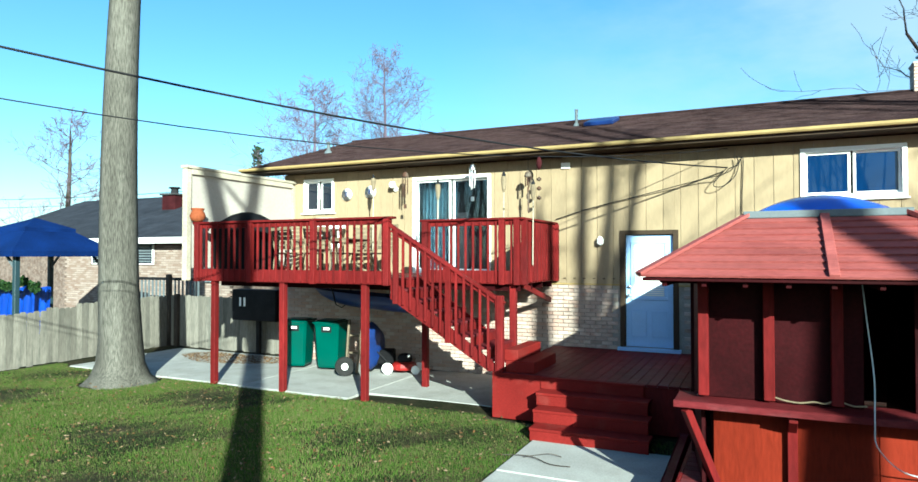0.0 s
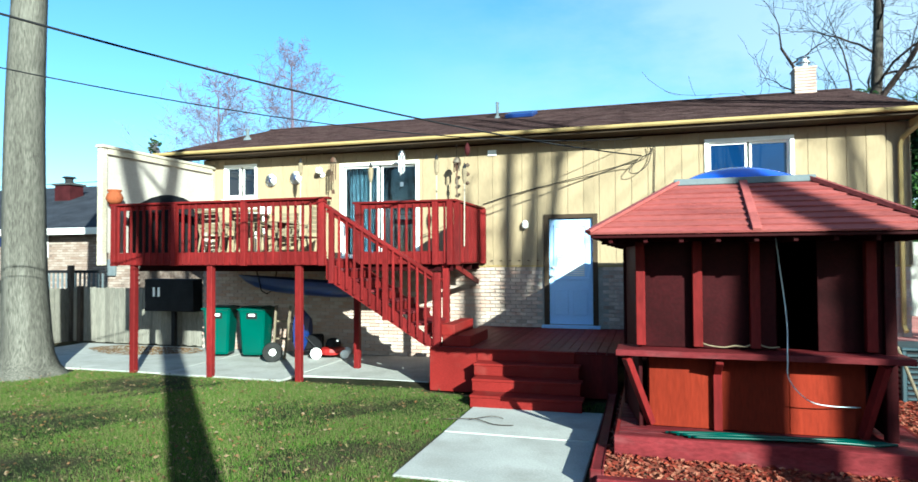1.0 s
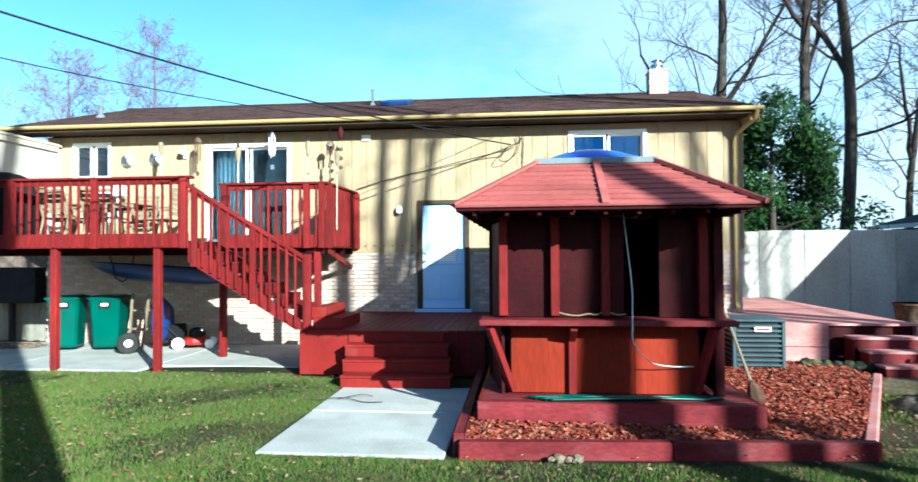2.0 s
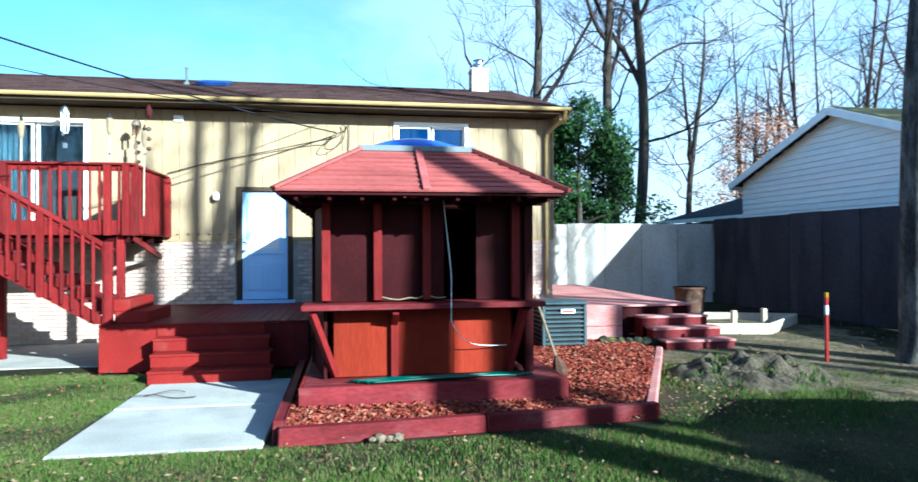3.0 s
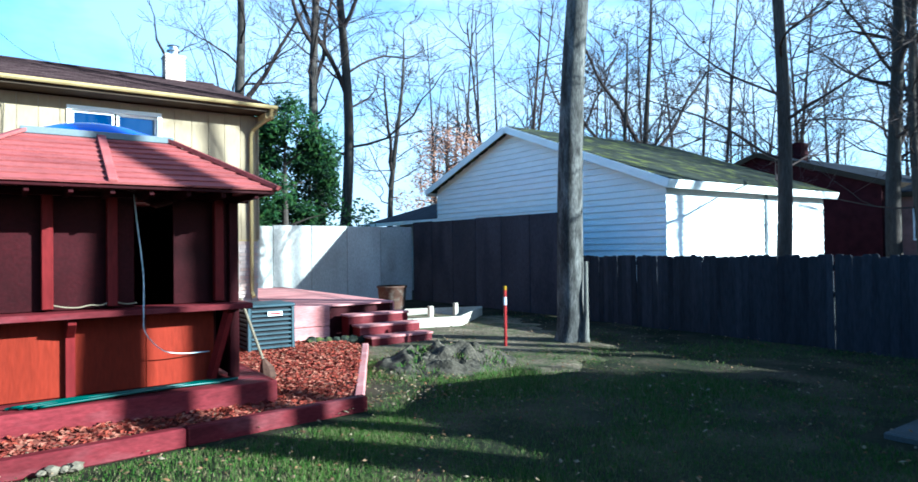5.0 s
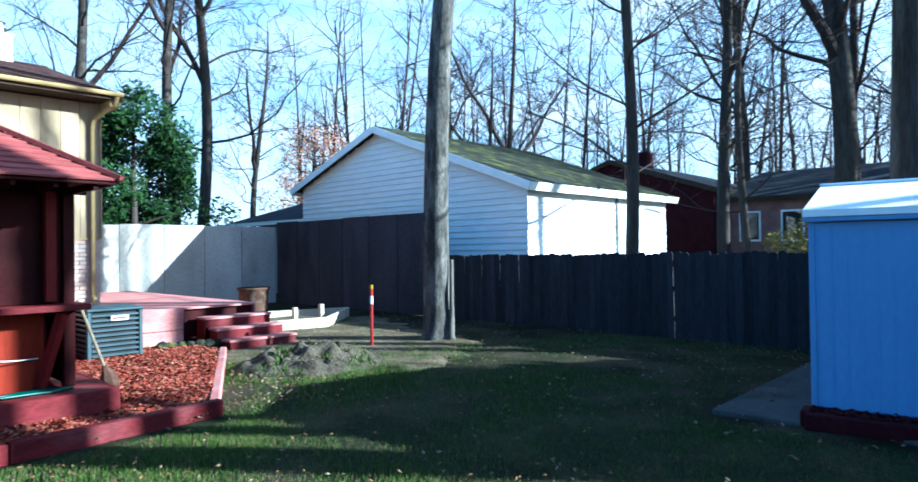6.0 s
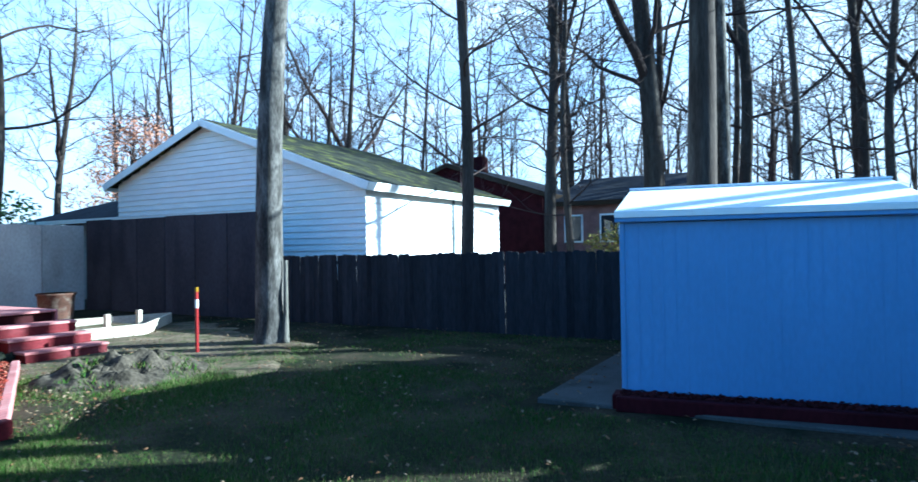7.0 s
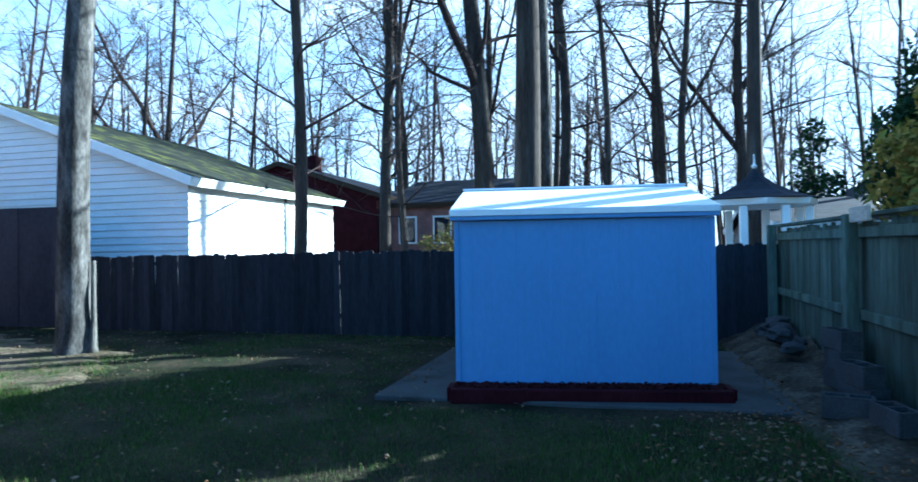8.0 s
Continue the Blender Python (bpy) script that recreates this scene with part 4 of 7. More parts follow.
bed_poly = [(1.55, -6.88), (5.15, -6.6), (6.95, -3.2), (6.9, -1.92), (1.55, -1.92)]
bv = [(1.55, -6.88, 0.07), (5.15, -6.6, 0.07), (5.4, -6.1, 0.15), (1.55, -6.4, 0.15), (6.95, -3.2, 0.1), (6.9, -1.92, 0.1), (1.55, -1.92, 0.1)]
tagged(tris("mulch_bed", bv, [(0, 1, 2, 3), (3, 2, 4, 5, 6)], CHIPS), "bed of red wood mulch round the gazebo", "mulch", kind="structure")


def inside(x, y, poly):
    c = False
    for (ax, ay), (bx, by) in zip(poly, poly[1:] + poly[:1]):
        if (ay > y) != (by > y) and x < (bx - ax) * (y - ay) / (by - ay) + ax:
            c = not c
    return c


rng = random.Random(11)
cv, cf = [], []
while len(cf) < 4 * 9000:
    x, y = rng.uniform(1.5, 7.0), rng.uniform(-6.9, -1.9)
    if not inside(x, y, bed_poly) or (1.62 < x < 4.42 and y > -6.3):
        continue
    a, l, w, t = rng.random() * math.tau, rng.uniform(0.025, 0.085), rng.uniform(0.009, 0.022), rng.uniform(-0.4, 0.4)
    z = 0.075 + min(0.085, max(0.0, 0.17 * (y + 6.9 - 0.077 * (x - 1.5)))) - 0.018 * max(0.0, y + 6.1) + rng.random() * 0.03
    ux, uy = math.cos(a), math.sin(a)
    n = len(cv)
    cv += [(x - ux * l / 2, y - uy * l / 2, z - t * l / 2), (x + uy * w, y - ux * w, z + 0.012), (x + ux * l / 2, y + uy * l / 2, z + t * l / 2), (x - uy * w, y + ux * w, z), (x, y, z - 0.02)]
    cf += [(n, n + 1, n + 2), (n, n + 2, n + 3), (n, n + 4, n + 1), (n + 1, n + 4, n + 2)]
tagged(tris("mulch_chips", cv, cf, CHIPS), "loose red wood chips on the bed", "mulch", kind="stuff")


# ---- air conditioner ----
ac = thing("air_conditioner", (5.6, -2.4, 0), "slate-grey outdoor air conditioner with louvred sides", "air conditioner")
AX0, AX1, AY0, AY1 = 5.2, 5.97, -2.72, -1.98
part("base_pan", B(AX0 - 0.03, AX1 + 0.03, AY0 - 0.03, AY1 + 0.03, 0.03, 0.1, 0.01), AC_GREY, ac)
part("core", B(AX0 + 0.05, AX1 - 0.05, AY0 + 0.05, AY1 - 0.05, 0.1, 0.8, 0), DARK, ac)
for cx in (AX0, AX1 - 0.06):
    for cy in (AY0, AY1 - 0.06):
        part("corner_post", B(cx, cx + 0.06, cy, cy + 0.06, 0.1, 0.8, 0.012), AC_GREY, ac)
for k in range(9):
    z = 0.14 + k * 0.073
    for x0, x1, y0, y1 in ((AX0 + 0.061, AX1 - 0.061, AY0 + 0.005, AY0 + 0.03), (AX0 + 0.005, AX0 + 0.03, AY0 + 0.061, AY1 - 0.061), (AX1 - 0.03, AX1 - 0.005, AY0 + 0.061, AY1 - 0.061)):
        part("louvre", B(x0, x1, y0, y1, z, z + 0.036, 0.006), AC_GREY, ac)
part("top_cover", B(AX0 - 0.01, AX1 + 0.01, AY0 - 0.01, AY1 + 0.01, 0.801, 0.85, 0.015), AC_GREY, ac)
part("maker_plate", B(5.52, 5.76, AY0 - 0.008, AY0 + 0.004, 0.66, 0.73, 0.003), WHITE, ac, "white maker's plate with a red bar")
part("plate_bar", B(5.54, 5.74, AY0 - 0.011, AY0 - 0.0085, 0.68, 0.712, 0), SCARLET, ac)


# ---- fences ----
def picket_mesh(w, h):
    bm = bmesh.new()
    pts = [(-w / 2, 0), (w / 2, 0), (w / 2, h - 0.03), (w / 2 - 0.03, h), (-w / 2 + 0.03, h), (-w / 2, h - 0.03)]
    f0 = [bm.verts.new((a, -0.009, c)) for a, c in pts]
    f1 = [bm.verts.new((a, 0.009, c)) for a, c in pts]
    bm.faces.new(f0)
    bm.faces.new(f1[::-1])
    for i in range(len(pts)):
        j = (i + 1) % len(pts)
        bm.faces.new((f0[j], f0[i], f1[i], f1[j]))
    bmesh.ops.recalc_face_normals(bm, faces=bm.faces)
    me = bpy.data.meshes.new("picket")
    bm.to_mesh(me)
    bm.free()
    return me


rng = random.Random(3)
fence_back = thing("back_fence", (13.2, -8.5, 0), "low weathered picket fence at the lot line, coloured dark with shade", "fence")
low_picket = picket_mesh(0.142, 1.62)
y = -1.55
while y > -15.3:
    gap = 0.007 if rng.random() < 0.035 else -0.008
    piece("picket", low_picket, FENCE_SHADE, fence_back, pose(13.2 + rng.uniform(-0.006, 0.006), y, rng.uniform(-0.03, 0.02) - 0.125 + 0.005 * (-1.5 - y), 0, rng.uniform(-0.6, 0.6), 90))
    y -= 0.142 + gap
for z in (0.3, 0.85, 1.3):
    part("rail", B(13.215, 13.26, -15.3, -1.5, z, z + 0.08, 0.004), FENCE_SHADE, fence_back)
for k in range(6):
    yy = -1.6 - k * 2.6
    part("post", B(13.262, 13.36, yy - 0.05, yy + 0.05, 0, 1.5, 0.006), FENCE_SHADE, fence_back)

tall = thing("tall_panel_fence", (13.2, 2, 0), "tall grey flat-panelled fence with shade painted into its colour", "fence")
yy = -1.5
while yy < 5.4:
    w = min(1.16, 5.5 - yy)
    part("panel", B(13.17, 13.23, yy + 0.004, yy + w - 0.004, 0.02, 2.57 + rng.uniform(-0.015, 0.015), 0.006), PANEL_SHADE, tall)
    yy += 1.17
for z in (0.5, 2.0):
    part("rail", B(13.235, 13.28, -1.5, 5.5, z, z + 0.09, 0.004), PANEL, tall)
tall2 = thing("tall_panel_fence", (10, 5.5, 0), "tall pale panelled fence catching the sun", "fence")
xx = 13.12
while xx > 3.0:
    part("panel", B(xx - 1.16, xx - 0.004, 5.5, 5.56, 0.02, 2.44 + rng.uniform(-0.02, 0.02), 0.006), PANEL, tall2)
    xx -= 1.17
part("rail", B(3, 13.1, 5.565, 5.61, 1.9, 1.99, 0.004), PANEL, tall2)

side = thing("side_fence", (10, -15.25, 0), "mossy board fence seen from its rail side", "fence")
side_picket = picket_mesh(0.142, 1.75)
xx = 13.1
while xx > 4.5:
    piece("picket", side_picket, FENCE_GREEN, side, pose(xx, -15.27 + rng.uniform(-0.005, 0.005), rng.uniform(-0.02, 0.05), 0, rng.uniform(-0.5, 0.5), 0))
    xx -= 0.148
for z in (0.78, 1.6):
    part("rail", B(4.5, 13.15, -15.25, -15.2, z, z + 0.1, 0.005), FENCE_GREEN, side)
part("cap_board", B(4.5, 13.15, -15.31, -15.17, 1.8, 1.84, 0.006), FENCE_GREEN, side)
for px in (13.0, 9.45, 6.9):
    part("post", B(px - 0.06, px + 0.06, -15.199, -15.08, 0, 1.84, 0.008), FENCE_GREEN, side)
part("paling", B(8.9, 9.4, -15.16, -15.12, 1.75, 1.9, 0.006), PALE_WOOD, side)

left = thing("left_fence", (-12.4, -3, 0), "weathered grey picket fence with a dipping top", "fence")
pm = [picket_mesh(0.14, h) for h in (1.2, 1.26, 1.32, 1.38)]
y = 0.2
while y > -12:
    h = 1.38 - 0.18 * max(0.0, min(1.0, (-y - 1.0) / 2.5))
    piece("picket", pm[min(3, max(0, round((h - 1.2) / 0.06)))], FENCE, left, pose(-12.4, y, rng.uniform(-0.02, 0.02), 0, rng.uniform(-0.5, 0.5), 90))
    y -= 0.144
for z in (0.3, 1.0):
    part("rail", B(-12.46, -12.415, -12, 0.2, z, z + 0.08, 0.004), FENCE, left)
part("corner_post", B(-12.46, -12.34, 0.23, 0.36, 0, 1.95, 0.01), BARK_DARK, left)
gate = thing("garden_gate", (-10, 0.32, 0), "whitewashed board fence and gate beside the house", "gate")
xx = -12.25
while xx < -8.2:
    piece("picket", pm[3], FENCE, gate, pose(xx, 0.32, rng.uniform(-0.01, 0.02), 0, rng.uniform(-0.4, 0.4), 0))
    xx += 0.146
part("rail", B(-12.3, -8.15, 0.335, 0.38, 0.35, 0.43, 0.004), FENCE, gate)
part("rail", B(-12.3, -8.15, 0.335, 0.38, 1.1, 1.18, 0.004), FENCE, gate)
part("gate_post", B(-12.1, -11.98, 0.2, 0.31, 0, 1.42, 0.008), BARK_DARK, gate)


# ---- white garage and neighbours ----
def gable_house(name, label, x0, x1, y0, y1, eave, ridge, wallmat, roofmat, along="x", over=0.35, eave1=None, mid=None, trim=None):
    """A plain house with a gable roof whose ridge runs along x or y."""
    h = thing(name, ((x0 + x1) / 2, (y0 + y1) / 2, 0), label, "house")
    bm = bmesh.new()
    box(bm, x0, x1, y0, y1, 0, eave)
    t = 0.02
    if along == "x":
        ym = mid or (y0 + y1) / 2
        v = [bm.verts.new(c) for xx in (x0, x1) for c in ((xx, y0, eave), (xx, y1, eave), (xx, y1, eave1 or eave), (xx, ym, ridge))]
        for f in ((0, 1, 2, 3), (4, 7, 6, 5), (2, 6, 7, 3), (3, 7, 4, 0), (1, 5, 6, 2)):
            bm.faces.new([v[i] for i in f])
    else:
        xm = (x0 + x1) / 2
        v = [bm.verts.new(c) for yy in (y0, y1) for c in ((x0, yy, eave), (x1, yy, eave), (xm, yy, ridge))]
        for f in ((0, 1, 2), (3, 5, 4), (1, 4, 5, 2), (2, 5, 3, 0)):
            bm.faces.new([v[i] for i in f])
    part("wall", bm, wallmat, h)
    for s in (-1, 1):
        half = ((y1 - y0) if along == "x" else (x1 - x0)) / 2
        if mid:
            half = y1 - mid if s > 0 else mid - y0
        ang = math.atan2(ridge - (eave1 if eave1 and s > 0 else eave), half)
        ln = (half + over) / math.cos(ang)
        bm = bmesh.new()
        if along == "x":
            m = Matrix.Translation((0, mid or (y0 + y1) / 2, ridge + t)) @ Matrix.Rotation(-s * ang, 4, "X")
            box(bm, x0 - over, x1 + over, min(0, s * ln), max(0, s * ln), 0, 0.1, 0, m)
            edge = [(x0 - over - 0.03, x0 - over, min(0, s * ln), max(0, s * ln)), (x1 + over, x1 + over + 0.03, min(0, s * ln), max(0, s * ln)), (x0 - over, x1 + over, s * ln - 0.015, s * ln + 0.015)]
        else:
            m = Matrix.Translation(((x0 + x1) / 2, 0, ridge + t)) @ Matrix.Rotation(s * ang, 4, "Y")
            box(bm, min(0, s * ln), max(0, s * ln), y0 - over, y1 + over, 0, 0.1, 0, m)
            edge = [(min(0, s * ln), max(0, s * ln), y0 - over - 0.03, y0 - over), (min(0, s * ln), max(0, s * ln), y1 + over, y1 + over + 0.03), (s * ln - 0.015, s * ln + 0.015, y0 - over, y1 + over)]
        r = part("roof", bm, roofmat, h)
        for a, b, c, d in edge:
            part("fascia", box(bmesh.new(), a, b, c, d, -0.12, 0.09, 0.004, m), trim or WHITE, r)
    return h


GA_X, GA_Y0, GA_Y1, GA_E, GA_R, GA_M, GA_E1 = 15.0, -3.17, 6.8, 3.28, 5.36, 2.5, 3.84
garage = gable_house("white_garage", "white lap-sided building with a mossy gable roof", GA_X + 0.03, 22.6, GA_Y0, GA_Y1, GA_E, GA_R, WHITE_SIDING, SHINGLE_MOSS, "x", 0.32, GA_E1, GA_M)
z = 0.6
while z < GA_R - 0.2:
    ya = GA_Y0 + max(0.0, (z + 0.12 - GA_E) / (GA_R - GA_E)) * (GA_M - GA_Y0)
    yb = GA_Y1 - max(0.0, (z + 0.12 - GA_E1) / (GA_R - GA_E1)) * (GA_Y1 - GA_M)
    bm = bmesh.new()
    box(bm, GA_X - 0.012, GA_X + 0.028, ya, yb, z, z + 0.165, 0)
    for v in bm.verts:
        if v.co.z > z + 0.1 and v.co.x < GA_X:
            v.co.x += 0.03
    part("lap_board", bm, WHITE_SIDING, garage)
    if z < GA_E - 0.1:
        bm = bmesh.new()
        box(bm, GA_X, 22.6, GA_Y0 - 0.035, GA_Y0 - 0.002, z, z + 0.165, 0)
        for v in bm.verts:
            if v.co.z > z + 0.1 and v.co.y < GA_Y0 - 0.01:
                v.co.y += 0.025
        part("lap_board", bm, WHITE_SIDING, garage)
    z += 0.168
part("corner_board", B(19.3, 19.42, GA_Y0 - 0.06, GA_Y0 - 0.037, 0, GA_E, 0.004), GREY_METAL, garage)
low_wing = thing("low_wing", (17, 10, 0), "low wing with a dark hipped roof beside the white building", "house")
part("wall", B(15.8, 22, 7.1, 13.0, 0, 2.7, 0.01), PANEL, low_wing)
bm = bmesh.new()
pts = [(15.2, 6.98, 2.8), (15.2, 13.4, 2.8), (22.5, 13.4, 2.8), (22.5, 6.98, 2.8), (17.6, 6.98, 3.85), (17.6, 9.2, 3.85), (20, 9.2, 3.85), (20, 6.98, 3.85)]
v = [bm.verts.new(p) for p in pts]
for f in ((0, 1, 5, 4), (1, 2, 6, 5), (2, 3, 7, 6), (4, 5, 6, 7), (0, 4, 7, 3), (0, 3, 2, 1)):
    bm.faces.new([v[i] for i in f])
part("roof", bm, SHINGLE_GREY, low_wing)
part("fascia", B(15.15, 15.19, 6.98, 13.4, 2.68, 2.82, 0.004), WHITE, low_wing)

nb = gable_house("neighbour_house", "tan brick neighbouring house with a dark roof", -26, -12.9, 3.0, 12, 3.15, 4.9, BRICK_FAR, SHINGLE_GREY, "x", 0.5)
for wx0, wx1 in ((-17.1, -16.35), (-19.4, -18.7)):
    wf = part("window", B(wx0 - 0.06, wx1 + 0.06, 2.95, 2.998, 2.15, 2.92, 0.006), WHITE, nb)
    part("pane", B(wx0, wx1, 2.94, 2.948, 2.2, 2.86, 0), GLASS_DARK, wf)
    for k in range(7):
        part("shutter_slat", B(wx0 + 0.02, wx1 - 0.02, 2.925, 2.938, 2.24 + k * 0.09, 2.29 + k * 0.09, 0), GREY_METAL, wf)
ch = part("chimney", B(-18.95, -18.25, 5.5, 6.1, 4.1, 4.82, 0.01), MAROON_BRICK, nb)
part("chimney_cap", B(-19.02, -18.18, 5.43, 6.17, 4.821, 4.89, 0.01), STONE, ch)
part("flue", lathe(bmesh.new(), (-18.6, 5.8, 4.89), [(0.14, 0), (0.14, 0.2), (0.24, 0.22), (0.2, 0.27)], 12), DARK, ch)
part("meter_box", B(-13.9, -13.6, 2.9, 2.998, 1.6, 2.1, 0.01), GREY_METAL, nb)

# bare brick courses on the neighbour's wall as raised bands
rows = []
r2 = random.Random(8)
for k in range(34):
    z = 0.5 + k * 0.077
    x = -21 + (0.11 if k % 2 else 0)
    while x < -12.95:
        if not any(a - 0.1 < x + 0.1 < b + 0.08 and 2.1 < z < 2.95 for a, b in ((-17.1, -16.35), (-19.4, -18.7))):
            rows.append((x, x + 0.21, 2.988 + r2.uniform(0, 0.006), 2.999, z, z + 0.066))
        x += 0.22
tagged(link_mesh("bricks", boxes_mesh("bricks", rows), islands("tan_bricks", [(0.25, 0.19, 0.16), (0.3, 0.24, 0.21), (0.2, 0.14, 0.115), (0.27, 0.215, 0.185)], 0.9), nb), kind="stuff")

red_house = gable_house("red_house", "dark red brick house among the trees", 30, 41, -1.9, 8, 4.1, 5.75, MAROON_BRICK, SHINGLE_GREY, "x", 0.25, trim=BROWN_TRIM)
part("chimney", B(32, 32.7, 2.2, 2.9, 5.2, 6.4, 0.01), MAROON_BRICK, red_house)
red_wing = gable_house("brick_house", "pink brick house front behind bare trees", 31, 42, -8, -2.2, 3.7, 5.2, PINK_BRICK, SHINGLE_GREY, "y", 0.4, trim=BROWN_TRIM)
for k in range(3):
    wf = part("window", B(30.93, 30.99, -6.9 + k * 1.7, -6.0 + k * 1.7, 1.8, 3.1, 0.006), WHITE, red_wing)
    part("pane", B(30.91, 30.928, -6.82 + k * 1.7, -6.08 + k * 1.7, 1.88, 3.02, 0), GLASS_DARK, wf)
far_house = gable_house("tan_house", "tan house with an arched gable beyond the fence", 34, 44, -30, -23.5, 3.0, 5.2, PANEL, SHINGLE_GREY, "x", 0.4)
far_roof = gable_house("long_roof_house", "long low dark-roofed house beyond the fence", 25, 35, -23, -18.0, 2.2, 3.2, PANEL, SHINGLE_GREY, "y", 0.4)

# white pavilion with a flared roof
pav = thing("pavilion", (16.2, -15.5, 0), "white garden pavilion with a flared dark roof", "pavilion")
pcx, pcy = 16.2, -15.5
bm = bmesh.new()
prof = [(1.25, 2.42), (0.97, 2.48), (0.65, 2.6), (0.36, 2.76), (0.16, 2.92), (0.025, 3.08)]
prev = None
for r, z in prof:
    ring = [bm.verts.new((pcx + r * math.cos(k * math.tau / 8 + 0.39), pcy + r * math.sin(k * math.tau / 8 + 0.39), z)) for k in range(8)]
    if prev:
        for k in range(8):
            bm.faces.new((prev[k], prev[(k + 1) % 8], ring[(k + 1) % 8], ring[k]))
    prev = ring
bm.faces.new(prev)
part("roof", bm, SHINGLE_GREY, pav)
part("eave_ring", lathe(bmesh.new(), (pcx, pcy, 2.28), [(1.05, 0), (1.12, 0.02), (1.16, 0.13)], 8), WHITE, pav)
for k in range(8):
    a = k * math.tau / 8 + 0.39
    cx, cy = pcx + 0.96 * math.cos(a), pcy + 0.96 * math.sin(a)
    part("column", B(cx - 0.07, cx + 0.07, cy - 0.07, cy + 0.07, 0.3, 2.27, 0.01), WHITE, pav)
part("floor", lathe(bmesh.new(), (pcx, pcy, 0), [(1.1, 0), (1.1, 0.3)], 8), WHITE, pav)
part("finial", lathe(bmesh.new(), (pcx, pcy, 3.07), [(0.03, 0), (0.06, 0.05), (0.02, 0.1), (0.01, 0.3)], 8), WHITE, pav)


# ---- shed ----
shed = thing("garden_shed", (10, -12.5, 0), "pale blue garden shed with a white metal roof", "shed")
SM = Matrix.Translation((8.77, -11.19, 0)) @ Matrix.Rotation(radians(8), 4, "Z")
SW, SD, SE, SR = 2.65, 2.95, 1.84, 2.27


def sbox(x0, x1, y0, y1, z0, z1, bev=0.006):
    return box(bmesh.new(), x0, x1, y0, y1, z0, z1, bev, SM)


bm = sbox(0, SD, -SW, 0, 0.1, SE)
v = [bm.verts.new(SM @ Vector(c)) for yy in (-SW, 0) for c in ((0, yy, SE), (SD, yy, SE), (SD / 2, yy, SR - 0.03))]
for f in ((0, 1, 2), (3, 5, 4), (1, 4, 5, 2), (2, 5, 3, 0)):
    bm.faces.new([v[i] for i in f])
part("wall", bm, SHED, shed)
for k in range(23):
    part("wall_rib", sbox(-0.004, -0.0005, -0.06 - k * 0.118, -0.045 - k * 0.118, 0.12, SE - 0.02, 0), SHED, shed)
part("corner_trim", sbox(-0.012, 0.03, -SW - 0.012, -SW + 0.04, 0.1, SE, 0.004), SHED, shed)
part("corner_trim", sbox(-0.012, 0.03, -0.04, 0.012, 0.1, SE, 0.004), SHED, shed)
part("eave_trim", sbox(-0.07, -0.01, -SW - 0.05, 0.05, SE + 0.005, SE + 0.085, 0.006), SHED, shed)
part("eave_lip", sbox(-0.085, -0.071, -SW - 0.05, 0.05, SE + 0.05, SE + 0.1, 0.003), SHED_ROOF, shed)
sa = math.atan2(SR - SE - 0.09, SD / 2 + 0.08)
ln = (SD / 2 + 0.08) / math.cos(sa)
sroof = part("roof", box(bmesh.new(), 0, ln, -SW - 0.05, 0.05, 0, 0.025, 0.004, SM @ Matrix.Translation((-0.08, 0, SE + 0.09)) @ Matrix.Rotation(-sa, 4, "Y")), SHED_ROOF, shed)
part("roof", box(bmesh.new(), -ln, 0, -SW - 0.05, 0.05, 0, 0.025, 0.004, SM @ Matrix.Translation((SD + 0.08, 0, SE + 0.09)) @ Matrix.Rotation(sa, 4, "Y")), SHED_ROOF, shed)
part("ridge_cap", sbox(SD / 2 - 0.07, SD / 2 + 0.07, -SW - 0.06, 0.06, SR + 0.015, SR + 0.045, 0.012), SHED_ROOF, sroof)
for a, b in (((-0.32, 0.03), (-0.32, -SW - 0.07)), ((-0.27, 0.03), (-0.015, 0.03)), ((-0.27, -SW - 0.07), (-0.015, -SW - 0.07))):
    p, q = SM @ Vector((*a, 0)), SM @ Vector((*b, 0))
    timber((p.x, p.y), (q.x, q.y), 0.1, 0.15, material=TIMBER_SHADED)
mb = [tuple(SM @ Vector(c)) for c in ((-0.3, 0.02, 0.09), (-0.01, 0.02, 0.13), (-0.01, -SW - 0.05, 0.13), (-0.3, -SW - 0.05, 0.09))]
tagged(tris("mulch_bed", mb, [(0, 1, 2, 3)], CHIPS_SHADED), "narrow bed of red mulch before the shed", "mulch", kind="structure")
cv, cf = [], []
for i in range(2500):
    c = SM @ Vector((rng.uniform(-0.28, -0.02), rng.uniform(-SW - 0.04, 0.01), 0.12 + rng.uniform(0, 0.03)))
    a, l, w = rng.random() * math.tau, rng.uniform(0.02, 0.06), rng.uniform(0.008, 0.018)
    n = len(cv)
    ux, uy, t = math.cos(a), math.sin(a), rng.uniform(-0.4, 0.4)
    cv += [(c.x - ux * l / 2, c.y - uy * l / 2, c.z - t * l / 2), (c.x + uy * w, c.y - ux * w, c.z + 0.012), (c.x + ux * l / 2, c.y + uy * l / 2, c.z + t * l / 2), (c.x - uy * w, c.y + ux * w, c.z)]
    cf += [(n, n + 1, n + 2), (n, n + 2, n + 3)]
tagged(tris("mulch_chips", cv, cf, CHIPS_SHADED), "loose red wood chips before the shed", "mulch", kind="stuff")


